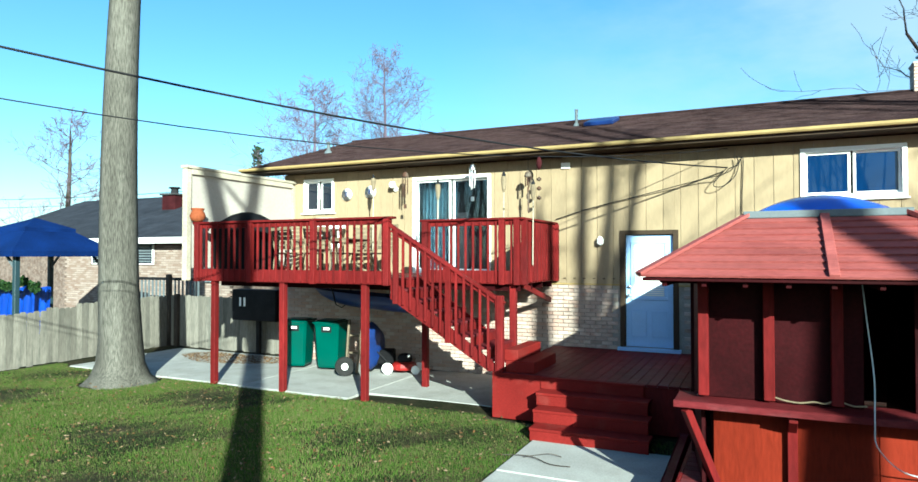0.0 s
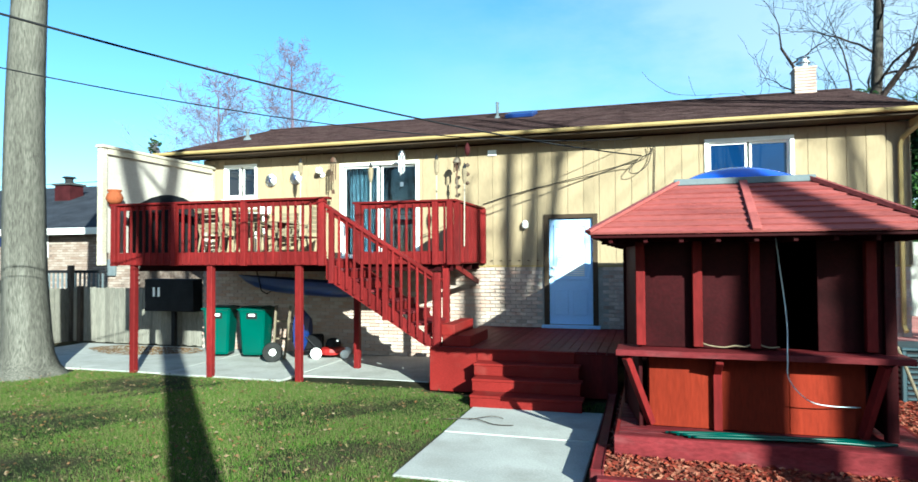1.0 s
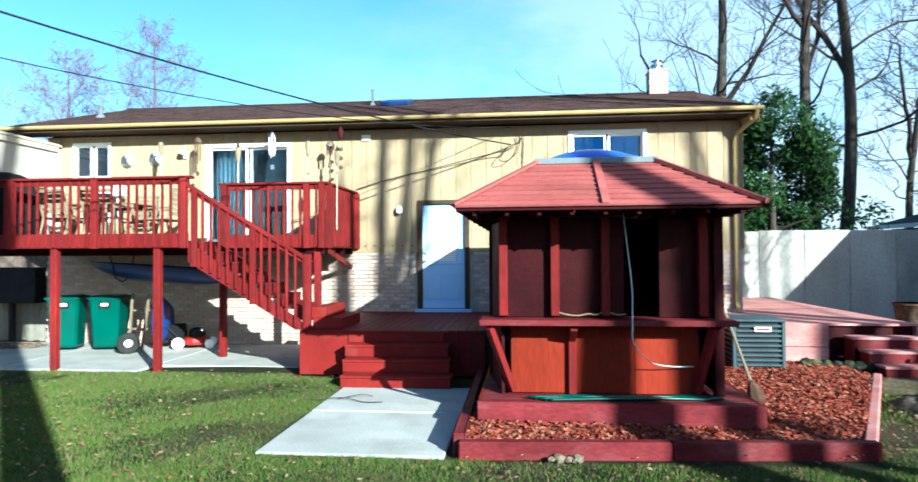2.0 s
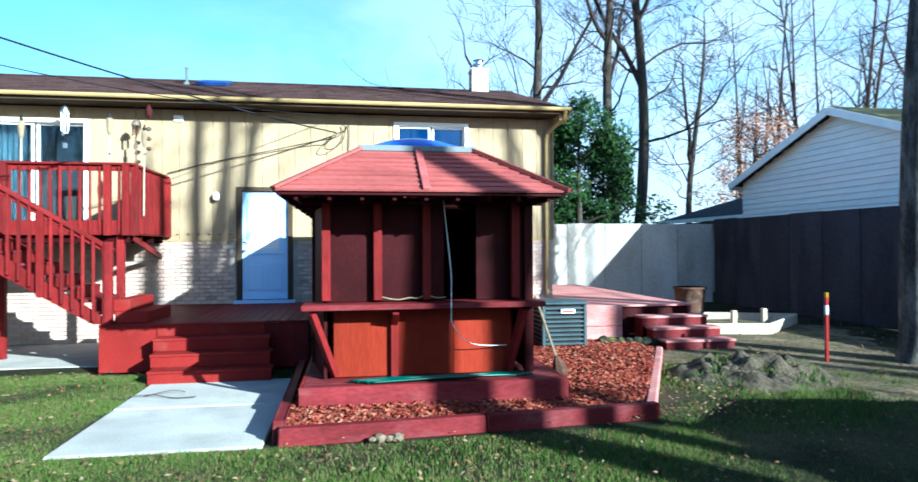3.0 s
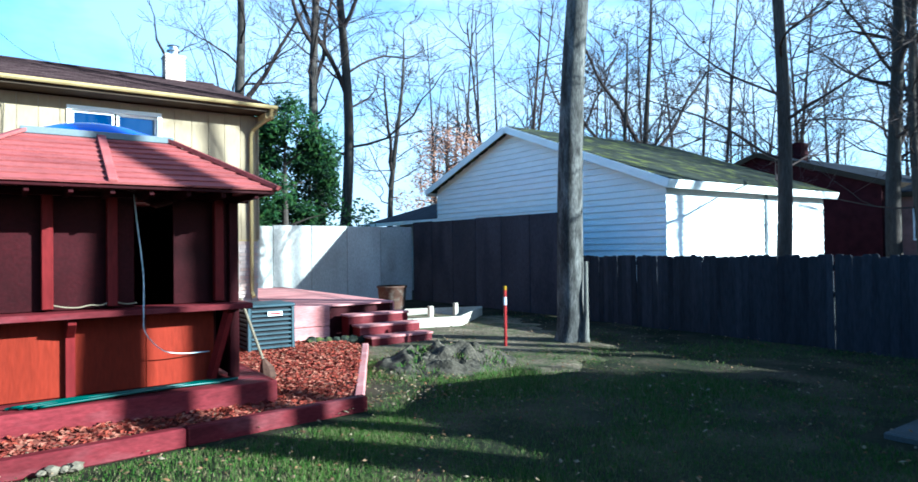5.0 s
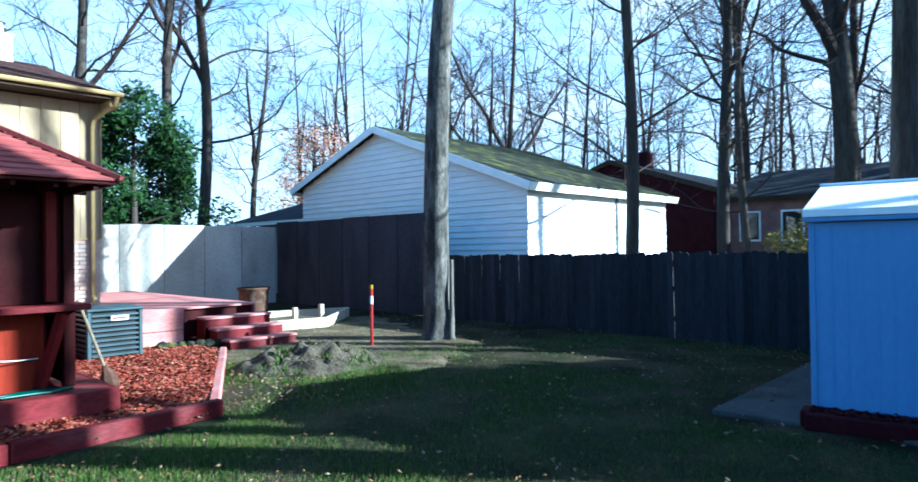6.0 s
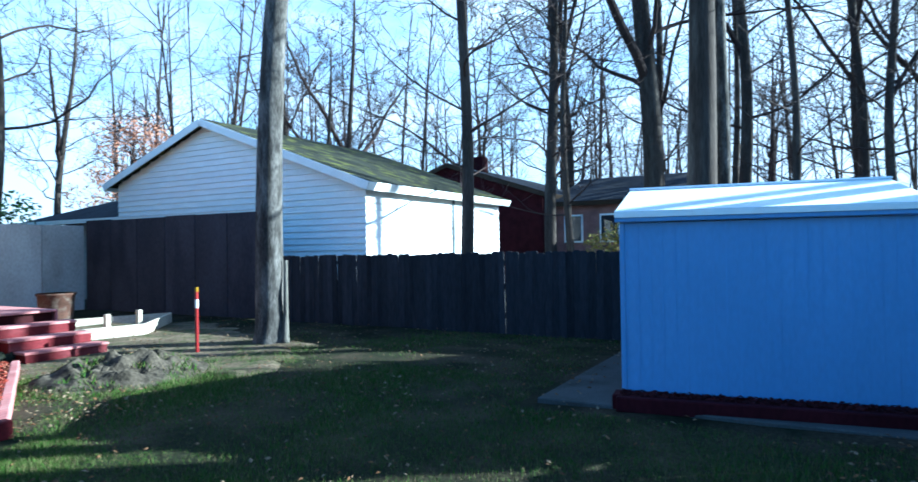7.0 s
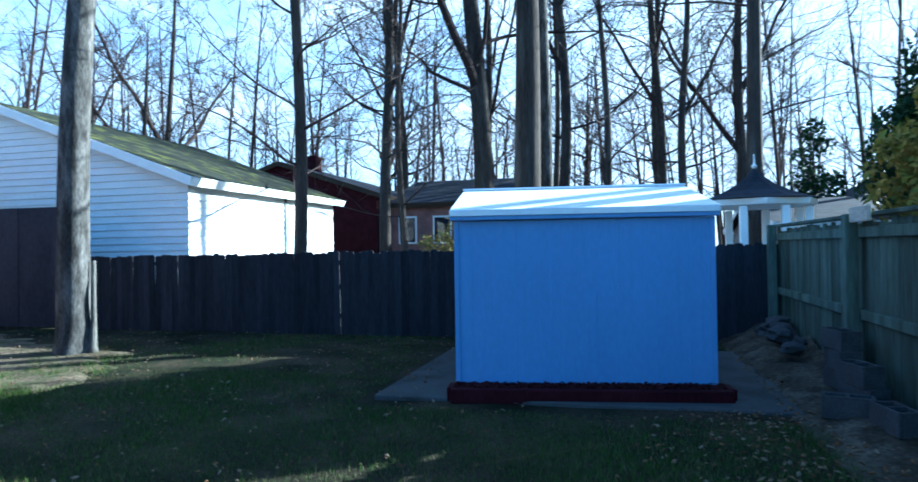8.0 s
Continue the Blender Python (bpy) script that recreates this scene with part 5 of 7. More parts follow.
# ---- trees ----
def ring_tube(V, F, pts, rs, n):
    a = None
    base = len(V)
    for i, p in enumerate(pts):
        d = (pts[min(i + 1, len(pts) - 1)] - pts[max(i - 1, 0)]).normalized()
        a = d.orthogonal().normalized() if a is None else (a - d * a.dot(d)).normalized()
        b = d.cross(a)
        for k in range(n):
            t = k * math.tau / n
            V.append(tuple(p + (a * math.cos(t) + b * math.sin(t)) * rs[i]))
    for i in range(len(pts) - 1):
        for k in range(n):
            u, w = base + i * n, base + (i + 1) * n
            F.append((u + k, u + (k + 1) % n, w + (k + 1) % n, w + k))


def grow(V, F, rng, p, d, length, r, depth, kids=5):
    """A crooked limb with side twigs, thinning to its tip."""
    n = 4 if depth > 1 else 3
    steps = 8 if depth > 2 else 6 if depth > 1 else 4 if depth else 3
    pts, rs = [p.copy()], [r]
    q, dd = p.copy(), d.normalized()
    for i in range(steps):
        dd = (dd + Vector((rng.uniform(-1, 1), rng.uniform(-1, 1), rng.uniform(-0.6, 0.75))) * 0.42).normalized()
        q = q + dd * (length / steps) * rng.uniform(0.75, 1.25)
        pts.append(q.copy())
        rs.append(max(r * (1 - (i + 1) / steps * 0.82), 0.008))
    ring_tube(V, F, pts, rs, n if r < 0.05 else 6)
    if depth > 0:
        for k in range(kids):
            t = 0.18 + 0.82 * (k + rng.random()) / kids
            i = min(int(t * steps), steps - 1)
            s = pts[i].lerp(pts[i + 1], t * steps - i)
            along = (pts[i + 1] - pts[i]).normalized()
            out = (along * 0.75 + Vector((rng.uniform(-1, 1), rng.uniform(-1, 1), rng.uniform(-0.45, 0.85)))).normalized()
            grow(V, F, rng, s, out, length * rng.uniform(0.34, 0.62), max(rs[i] * 0.52, 0.0085), depth - 1, kids)


def bare_tree(name, seed, height, r, first, label, bark, twig, spread=0.35, count=16, depth=2, kids=5, lean=(0, 0), forks=(), flare=1.0, bend=0.12):
    """A winter tree: flared trunk, crooked limbs, fine twigs; forks are (share of the height, direction, length, share of the radius)."""
    rng = random.Random(seed)
    t = thing(name, (0, 0, 0), label, "tree")
    V, F, pts, rs = [], [], [], []
    steps = 22
    for i in range(steps + 1):
        s = i / steps
        z = height * s
        pts.append(Vector((lean[0] * z + bend * math.sin(z * 0.4 + seed), lean[1] * z + 0.8 * bend * math.sin(z * 0.33 + 2 * seed), z)))
        rs.append(r * ((1 - s) ** 0.7 * 0.92 + 0.08 if s < 1 else 0.05))
    # root flare
    foot = [Vector((pts[0].x, pts[0].y, z)) for z in (-0.05, 0.06, 0.18, 0.4, 0.8)]
    ring_tube(V, F, foot + pts[2:], [r * (1 + f * flare) for f in (0.75, 0.5, 0.28, 0.12, 0.03)] + rs[2:], 14)
    for i, v in enumerate(V):
        ang = i % 14
        k = 1 + 0.05 * math.sin(ang * 2.7 + seed) + (0.16 * math.sin(ang * 1.8 + seed) * max(0, 1 - v[2] / 0.5))
        c = pts[0] if v[2] < 0.8 else pts[min(int(v[2] / height * steps + 0.5), steps)]
        V[i] = (c.x + (v[0] - c.x) * k, c.y + (v[1] - c.y) * k, v[2])
    tk = tris("trunk", V, F, bark, t)
    for p in tk.data.polygons:
        p.use_smooth = True
    V, F = [], []
    for k in range(count):
        s = first + (1 - first) * (k + rng.random()) / count
        i = min(int(s * steps), steps - 1)
        p = pts[i].lerp(pts[i + 1], s * steps - i)
        a = k * 2.4 + rng.uniform(-0.5, 0.5)
        up = 0.08 + 0.85 * s * rng.uniform(0.5, 1.2)
        length = height * spread * (1.25 - s) * rng.uniform(0.75, 1.2)
        grow(V, F, rng, p, Vector((math.cos(a), math.sin(a), up)), length, max(rs[i] * 0.28, 0.022), depth, kids)
    for share, d, length, thick in forks:
        i = min(int(share * steps), steps - 1)
        p = pts[i].lerp(pts[i + 1], share * steps - i)
        q = [p + Vector(d).normalized() * length * j / 8 + Vector((0.07 * math.sin(j * 1.9 + seed), 0.06 * math.sin(j * 1.4), 0.012 * length * j * j / 8)) for j in range(9)]
        ring_tube(V, F, q, [rs[i] * thick * (1 - 0.6 * j / 8) for j in range(9)], 8)
        for j in range(3, 9):
            a = rng.random() * math.tau
            grow(V, F, rng, q[j], Vector((math.cos(a), math.sin(a), 0.5)), length * 0.35, rs[i] * thick * 0.3, max(depth - 1, 1), kids)
    tris("crown", V, F, twig, t)
    return t


TREES = [
    bare_tree("tree", 2, 22, 0.25, 0.2, "tall bare tree with dark winter branches", BARK_DARK, TWIG, 0.3, 17, 3, 4, forks=((0.36, (0.5, 0.3, 1), 7, 0.55), (0.47, (-0.5, 0.2, 1), 6, 0.55)), bend=0.2),
    bare_tree("tree", 5, 19, 0.19, 0.16, "slim bare tree with fine upswept twigs", BARK_DARK, TWIG, 0.3, 19, 3, 4, bend=0.16),
    bare_tree("tree", 9, 24, 0.36, 0.24, "stout bare tree with grey sunlit bark", BARK_DARK, TWIG, 0.3, 18, 3, 4, (0.01, 0.02), forks=((0.27, (0.1, 0.7, 1), 8, 0.55), (0.4, (0.2, -0.6, 1), 7, 0.6)), bend=0.22),
    bare_tree("tree", 17, 25, 0.4, 0.42, "massive straight tree with smooth grey bark", BARK_DARK, TWIG, 0.22, 14, 3, 4, bend=0.05),
    bare_tree("tree", 27, 22, 0.2, 0.4, "slim bare tree with pale sunlit bark", BARK_PALE, TWIG, 0.22, 14, 3, 4, bend=0.08),
    bare_tree("tree", 13, 12, 0.16, 0.28, "small bare tree with wide crooked limbs", BARK_DARK, TWIG, 0.34, 16, 3, 4, forks=((0.35, (0.6, -0.6, 1), 5, 0.8), (0.42, (-0.6, 0.6, 1), 4.5, 0.8)), bend=0.3),
]
SPOTS = [(12.9, 12.8, 0, 1.0, 20), (14.4, 13.4, 0, 1.1, 140), (11.8, 19.5, 2, 0.9, 60), (26.5, 7.8, 5, 1.0, 30), (16.2, -5.3, 1, 0.9, 10),
         (27.5, -3.4, 0, 1.0, 200), (29.5, -7.0, 2, 1.28, 70), (19.75, -10.4, 3, 1.0, 300), (20.4, -10.75, 4, 1.1, 15), (35.6, -9.9, 0, 1.33, 80),
         (40.4, -15.0, 1, 1.44, 120), (36, -16.0, 0, 1.0, 250), (25.5, -4.7, 1, 0.8, 90), (33, 3.5, 1, 1.1, 50),
         (38, -5.5, 0, 1.1, 190), (31, 10, 5, 1.4, 33), (42, -9, 1, 1.2, 222), (30, -12.2, 1, 1.0, 310), (40, -19.5, 2, 1.0, 12),
         (36, -1, 0, 1.0, 77), (22, 22, 5, 1.3, 99), (33, 17, 0, 0.9, 145), (44, 3, 2, 1.0, 270), (38.4, -14.8, 0, 1.12, 45)]
used = set()
for x, y, k, s, rz in SPOTS:
    src = TREES[k]
    m = Matrix.Translation((x, y, -0.03)) @ Matrix.Rotation(radians(rz), 4, "Z")
    if k not in used:
        used.add(k)
        src.matrix_basis = m @ Matrix.Scale(s, 4)
    else:
        c = copy_thing(src, m)
        c.scale = (s, s, s)

# the two trunks in the yard and those beyond the right-hand fence
def moved(t, x, y, rz):
    t.matrix_basis = pose(x, y, -0.02, 0, 0, rz)
    return t


moved(bare_tree("yard_tree", 21, 20, 0.37, 0.5, "large straight tree with ridged grey-brown bark on the lawn", BARK, TWIG, 0.25, 12, 2, 5, (0.006, 0)), -9.03, -3.68, 0)
moved(bare_tree("yard_tree", 22, 19, 0.24, 0.45, "tall tree with half-sunlit grey bark by the fence", BARK_PALE, TWIG, 0.25, 12, 2, 5, (0.0, -0.07), flare=0.5), 10.49, -4.5, 0)
stub = thing("sapling", (10.52, -4.8, 0), "thin grey stem cut off beside the fence tree", "tree")
part("trunk", tube(bmesh.new(), [(10.52, -4.8, -0.03), (10.54, -4.8, 0.12), (10.56, -4.8, 0.5), (10.55, -4.81, 0.9), (10.57, -4.8, 1.45)], [0.1, 0.065, 0.045, 0.04, 0.035], 9), BARK, stub, smooth=True)
moved(bare_tree("lot_tree", 31, 18, 0.3, 0.62, "tall leaning forked bare tree behind the lawn", BARK, TWIG, 0.2, 8, 2, 3, (-0.25, 0), forks=((0.45, (0.02, 0, 1), 8, 0.8),), bend=0.06), 7.27, -18.2, 0)
moved(bare_tree("lot_tree", 32, 17.2, 0.21, 0.62, "forked bare tree behind the side fence", BARK, TWIG, 0.16, 8, 2, 3, forks=((0.49, (0.12, 0, 1), 8, 0.9), (0.46, (0.2, 0, 1), 8.5, 0.9)), bend=0.05), 14.9, -20, 0)
moved(bare_tree("lot_tree", 36, 13, 0.42, 0.75, "short stout bare tree behind the side fence", BARK, TWIG, 0.12, 6, 1, 3), 13.95, -20, 0)
moved(bare_tree("lot_tree", 37, 21, 0.24, 0.5, "straight bare tree beyond the side fence", BARK, TWIG, 0.2, 10, 2, 3), 23.3, -30, 0)
moved(bare_tree("lot_tree", 33, 23, 0.27, 0.6, "tall bare tree beyond the side fence", BARK, TWIG, 0.2, 10, 2, 3), 28.7, -30, 0)
moved(bare_tree("lot_tree", 34, 24, 0.24, 0.55, "tall forked bare tree beyond the side fence", BARK, TWIG, 0.2, 10, 2, 3, forks=((0.6, (0.12, 0, 1), 8, 0.8),)), 36.4, -30, 0)
moved(bare_tree("lot_tree", 35, 22, 0.2, 0.3, "large bare tree behind the pavilion", BARK_DARK, TWIG, 0.28, 14, 2, 4), 18.6, -16.0, 10)
moved(bare_tree("far_tree", 41, 13, 0.2, 0.25, "bare tree behind the house, tinted pale with haze", TWIG_HAZE, TWIG_HAZE, 0.42, 36, 3, 5), -24.5, 22, 0)
moved(bare_tree("far_tree", 42, 17, 0.22, 0.25, "bare tree behind the house, tinted pale with haze", TWIG_HAZE, TWIG_HAZE, 0.4, 36, 3, 5), -23, 28.4, 0)
moved(bare_tree("far_tree", 43, 9.5, 0.2, 0.25, "bare tree beyond the blue canopy", BARK_DARK, TWIG_HAZE, 0.42, 26, 3, 4), -31, 9.6, 0)


def leafy(name, x, y, z0, height, radius, count, size, material, label, seed, cone=False, trunk=True):
    """A leafy tree: trunk and limbs with a crown of many small leaf clumps."""
    rng = random.Random(seed)
    t = thing(name, (x, y, 0), label, "tree")
    V, F = [], []
    ring_tube(V, F, [Vector((x, y, -0.02)), Vector((x, y, height * 0.5)), Vector((x, y, height * 0.95))], [0.16, 0.1, 0.02], 8)
    tris("trunk", V, F, BARK_DARK, t)
    for k in range(14):
        V, F = [], []
        a, zz = k * 2.4, z0 + (height - z0) * k / 15
        rr = radius * (0.9 - 0.6 * k / 15)
        ring_tube(V, F, [Vector((x, y, zz)), Vector((x + rr * 0.5 * math.cos(a), y + rr * 0.5 * math.sin(a), zz + 0.3)), Vector((x + rr * math.cos(a), y + rr * math.sin(a), zz + 0.5))], [0.05, 0.03, 0.01], 5)
        tris("limb", V, F, BARK_DARK, t)
    V, F = [], []
    blobs = []
    for k in range(40):
        s = rng.random() ** (1.3 if cone else 1.0)
        rr = radius * ((1 - s) if cone else math.sin(math.pi * min(0.95, 0.15 + 0.8 * s))) * rng.uniform(0.4, 1.0)
        a = rng.random() * math.tau
        blobs.append((x + rr * math.cos(a), y + rr * math.sin(a), z0 + (height - z0) * s, radius * rng.uniform(0.2, 0.42)))
    for k in range(count):
        bx, by, bz, br = rng.choice(blobs)
        d = Vector((rng.gauss(0, 1), rng.gauss(0, 1), rng.gauss(0, 0.8))).normalized() * br * rng.random() ** 0.4
        c = Vector((bx, by, bz)) + d
        u = Vector((rng.uniform(-1, 1), rng.uniform(-1, 1), rng.uniform(-1, 1))).normalized() * size * rng.uniform(0.6, 1.3)
        w = u.orthogonal().normalized() * size * rng.uniform(0.3, 0.6)
        n = len(V)
        V += [tuple(c - u), tuple(c + w), tuple(c + u), tuple(c - w)]
        F.append((n, n + 1, n + 2, n + 3))
    tris("crown", V, F, material, t)
    return t


leafy("evergreen", 10.3, 9.6, 0.3, 7.0, 2.2, 16000, 0.11, NEEDLES, "dense dark evergreen behind the tall fence", 1)
leafy("evergreen", 12.0, 11.5, 0.3, 5.6, 2.0, 12000, 0.11, NEEDLES, "dense dark evergreen behind the tall fence", 2)
leafy("evergreen", 9.2, 12.5, 0.3, 7.5, 2.4, 12000, 0.12, NEEDLES, "dense dark evergreen behind the tall fence", 3)
leafy("oak", 25, 21, 2.5, 9.0, 3.6, 4200, 0.12, OAK_LEAF, "oak still holding russet winter leaves", 4)
leafy("evergreen", -31.6, 24.4, 2, 10.4, 1.6, 1800, 0.14, NEEDLES, "conifer behind the house roof", 5, True)
leafy("evergreen", 38, -27, 1, 11, 2.5, 3500, 0.16, NEEDLES, "tall conifer far behind the fence", 6, True)
leafy("evergreen", 35, -21.5, 1, 7, 2.2, 3500, 0.14, NEEDLES, "conifer far behind the fence", 7, True)
leafy("small_tree", 19, -21.2, 1.4, 6.2, 2.4, 9000, 0.12, YELLOW_LEAF, "small tree with yellow-green leaves by the fence", 8)
leafy("evergreen", 21.4, -22.6, 0.6, 5.7, 2.3, 14000, 0.12, NEEDLES, "dense evergreen beyond the side fence", 14)
leafy("evergreen", 23.9, -22.0, 0.6, 5.9, 2.3, 14000, 0.12, NEEDLES, "dense evergreen beyond the side fence", 15)
leafy("shrub", 27, -6.6, 0.2, 2.6, 1.6, 2500, 0.08, YELLOW_LEAF, "scrubby shrub before the brick house", 9)

# woods beyond: thin stems and twigs, too many to count
V, F = [], []
rng = random.Random(77)
for k in range(330):
    # stems from 170 on are added unseen behind the camera to block skylight
    a = radians(rng.uniform(32, 116) if k < 170 else rng.uniform(168, 265))
    d = rng.uniform(45, 95) if k < 170 else rng.uniform(28, 60)
    x, y = 2 + d * math.sin(a), -12.8 + d * math.cos(a)
    h = rng.uniform(13, 22)
    r = rng.uniform(0.1, 0.22)
    base = Vector((x, y, -0.1))
    top = base + Vector((rng.uniform(-2.5, 2.5), rng.uniform(-2.5, 2.5), h))
    ring_tube(V, F, [base, base.lerp(top, 0.5) + Vector((rng.uniform(-0.4, 0.4), 0, 0)), top], [r, r * 0.7, 0.03], 5)
    for j in range(12 if k < 170 else 5):
        p = base.lerp(top, rng.uniform(0.25, 0.97))
        b = rng.random() * math.tau
        grow(V, F, rng, p, Vector((math.cos(b), math.sin(b), rng.uniform(0.3, 1.4))), rng.uniform(2.5, 5.5), r * 0.3, 2 if k < 170 else 1, 3)
tagged(tris("far_woods", V, F, TWIG), "bare winter woods behind the houses, and unseen ones added behind the camera", "woods", kind="stuff")


# ---- overhead cables ----
def overhead(name, az, c0, c1, c2, smax, r, start, label):
    d = Vector((math.cos(radians(az)), math.sin(radians(az)), 0))
    pts = [Vector((start[0], start[1], 0)) + d * s + Vector((0, 0, c0 + c1 * s + c2 * s * s)) for s in [smax * k / 30 for k in range(31)]]
    return tagged(part(name, tube(bmesh.new(), pts, r, 6), CABLE, smooth=True), label, "cable")


overhead("overhead_cable", 235.75, 4.008, -0.0331, 0.00699, 24, 0.013, (1.83, -0.12), "black twisted service cable to the house wall")
overhead("overhead_cable", 232.64, 4.346, -0.154, 0.0120, 24, 0.007, (1.83, -0.12), "thin black telephone cable to the house")
for z, y, x0, dz in ((5.9, 9, -45, 0.5), (5.3, 9, -45, 0.3), (4.9, 8, -45, 1.2)):
    pts = [(x0 + k * 4, y, z + dz * (1 - (k / 5 - 1) ** 2) * -1) for k in range(11)]
    tagged(part("street_cable", tube(bmesh.new(), pts, 0.014, 5), CABLE), "far black utility cable", "cable")
cord("wall_cable", [(1.98, -0.1, 4.2), (2.0, -0.12, 4.05), (1.86, -0.2, 3.98), (1.75, -0.2, 3.88), (1.4, -0.14, 3.82), (0.4, -0.06, 3.6), (-0.6, -0.05, 3.38), (-1.3, -0.05, 3.18)], 0.009, CABLE, "black cable drooping along the siding", "cable")
cord("wall_cable", [(1.83, -0.1, 4.02), (1.6, -0.2, 3.72), (1.75, -0.16, 3.68), (1.95, -0.1, 3.86), (2.02, -0.06, 4.1), (2.08, -0.04, 4.15), (2.06, -0.03, 3.6), (2.05, -0.03, 3.1)], 0.008, CABLE, "loop of black cable at the service entry", "cable")


# ---- on and under the raised deck ----
grill = thing("covered_grill", (-7.0, -2.0, DZ), "barbecue grill under a black fabric cover", "grill")
bm = bmesh.new()
levels = [(0.0, 0.62, 0.34), (0.3, 0.64, 0.35), (0.75, 0.68, 0.36), (0.95, 0.66, 0.34), (1.08, 0.5, 0.28), (1.2, 0.28, 0.16), (1.25, 0.1, 0.06)]
prev = None
r4 = random.Random(4)
for z, a, b in levels:
    ring = []
    for k in range(28):
        t = k * math.tau / 28
        c, s = math.cos(t), math.sin(t)
        e = 1 + 0.035 * math.sin(5 * t + z * 3) + r4.uniform(-0.015, 0.015)
        ring.append(bm.verts.new((-7.05 + 1.1 * a * e * math.copysign(abs(c) ** 0.6, c), -2.4 + b * e * math.copysign(abs(s) ** 0.6, s), DZ + z)))
    if prev:
        for k in range(28):
            bm.faces.new((prev[k], prev[(k + 1) % 28], ring[(k + 1) % 28], ring[k]))
    prev = ring
bm.faces.new(prev)
part("cover", bm, BLACK_CLOTH, grill, smooth=True)


def table_set(cx, cy):
    t = thing("patio_table", (cx, cy, DZ), "tan patio table with a slatted top", "table")
    for k in range(9):
        part("top_slat", B(cx - 0.62 + k * 0.14, cx - 0.5 + k * 0.14, cy - 0.42, cy + 0.42, DZ + 0.7, DZ + 0.725, 0.004), WICKER, t)
    part("apron", B(cx - 0.6, cx + 0.6, cy - 0.4, cy - 0.37, DZ + 0.63, DZ + 0.699, 0.004), WICKER, t)
    part("apron", B(cx - 0.6, cx + 0.6, cy + 0.37, cy + 0.4, DZ + 0.63, DZ + 0.699, 0.004), WICKER, t)
    for sx in (-1, 1):
        for sy in (-1, 1):
            part("leg", tube(bmesh.new(), [(cx + sx * 0.55, cy + sy * 0.34, DZ + 0.7), (cx + sx * 0.6, cy + sy * 0.38, DZ)], 0.025, 8), WICKER, t)


def patio_chair():
    c = thing("patio_chair", (0, 0, 0), "bent tan patio chair with a woven back", "chair", "patio chairs")
    for sx in (-0.25, 0.25):
        part("frame", tube(bmesh.new(), [(sx, 0.28, 0.0), (sx, -0.02, 0.05), (sx, -0.26, 0.2), (sx, -0.28, 0.42), (sx, 0.2, 0.42), (sx, 0.26, 0.6), (sx, 0.36, 1.0)], 0.02, 8), WICKER, c)
        part("arm", tube(bmesh.new(), [(sx * 1.06, -0.27, 0.42), (sx * 1.1, -0.24, 0.63), (sx * 1.1, 0.26, 0.64)], 0.018, 8), WICKER, c)
        part("back_leg", tube(bmesh.new(), [(sx, 0.2, 0.42), (sx, 0.3, 0.0)], 0.018, 8), WICKER, c)
    for k in range(6):
        part("seat_strap", B(-0.25, 0.25, -0.27 + k * 0.082, -0.2 + k * 0.082, 0.425, 0.437, 0), WICKER, c)
    for k in range(6):
        z = 0.5 + k * 0.085
        part("back_strap", B(-0.25, 0.25, 0.215 + k * 0.026, 0.228 + k * 0.026, z, z + 0.07, 0), WICKER, c)
    return c


table_set(-5.5, -1.55)
ch = patio_chair()
ch.matrix_basis = pose(-5.9, -2.35, DZ, 0, 0, 175)
for x, y, rz in ((-5.15, -2.35, 190), (-4.55, -1.5, -95), (-6.45, -1.4, 80), (-5.5, -0.7, 5)):
    copy_thing(ch, pose(x, y, DZ, 0, 0, rz))
part_kettle = thing("white_planter", (-5.95, -0.5, DZ), "white tub planter on a stand by the window", "planter")
part("tub", lathe(bmesh.new(), (-6.2, -0.75, DZ + 0.95), [(0.3, 0), (0.33, 0.02), (0.35, 0.22), (0.37, 0.24)], 18), WHITE, part_kettle)
for k in range(3):
    a = k * 2.1
    part("leg", tube(bmesh.new(), [(-6.2 + 0.2 * math.cos(a), -0.75 + 0.2 * math.sin(a), DZ + 0.96), (-6.2 + 0.26 * math.cos(a), -0.75 + 0.26 * math.sin(a), DZ)], 0.02, 6), WHITE, part_kettle)
pot = thing("clay_pot", (-7.6, -3.12, RAIL), "round terracotta pot on the railing corner", "pot")
part("body", lathe(bmesh.new(), (-7.6, -3.13, RAIL), [(0.07, 0), (0.13, 0.05), (0.15, 0.12), (0.12, 0.2), (0.1, 0.22), (0.125, 0.25), (0.125, 0.27)], 18), TERRACOTTA, pot, smooth=True)


def tiki(x, y, z0, z1):
    t = thing("tiki_torch", (x, y, z0), "bamboo torch on a thin cane by the railing", "torch", "deck torches")
    part("cane", tube(bmesh.new(), [(x, y, z0), (x + 0.01, y, z1)], 0.012, 6), PALE_WOOD, t)
    part("basket", lathe(bmesh.new(), (x + 0.01, y, z1 - 0.02), [(0.015, 0), (0.035, 0.06), (0.05, 0.2), (0.045, 0.27), (0.035, 0.28)], 10), WICKER, t)
    part("canister", lathe(bmesh.new(), (x + 0.01, y, z1 + 0.24), [(0.03, 0), (0.034, 0.02), (0.034, 0.05), (0.02, 0.08), (0.006, 0.12)], 10), BLACK, t)


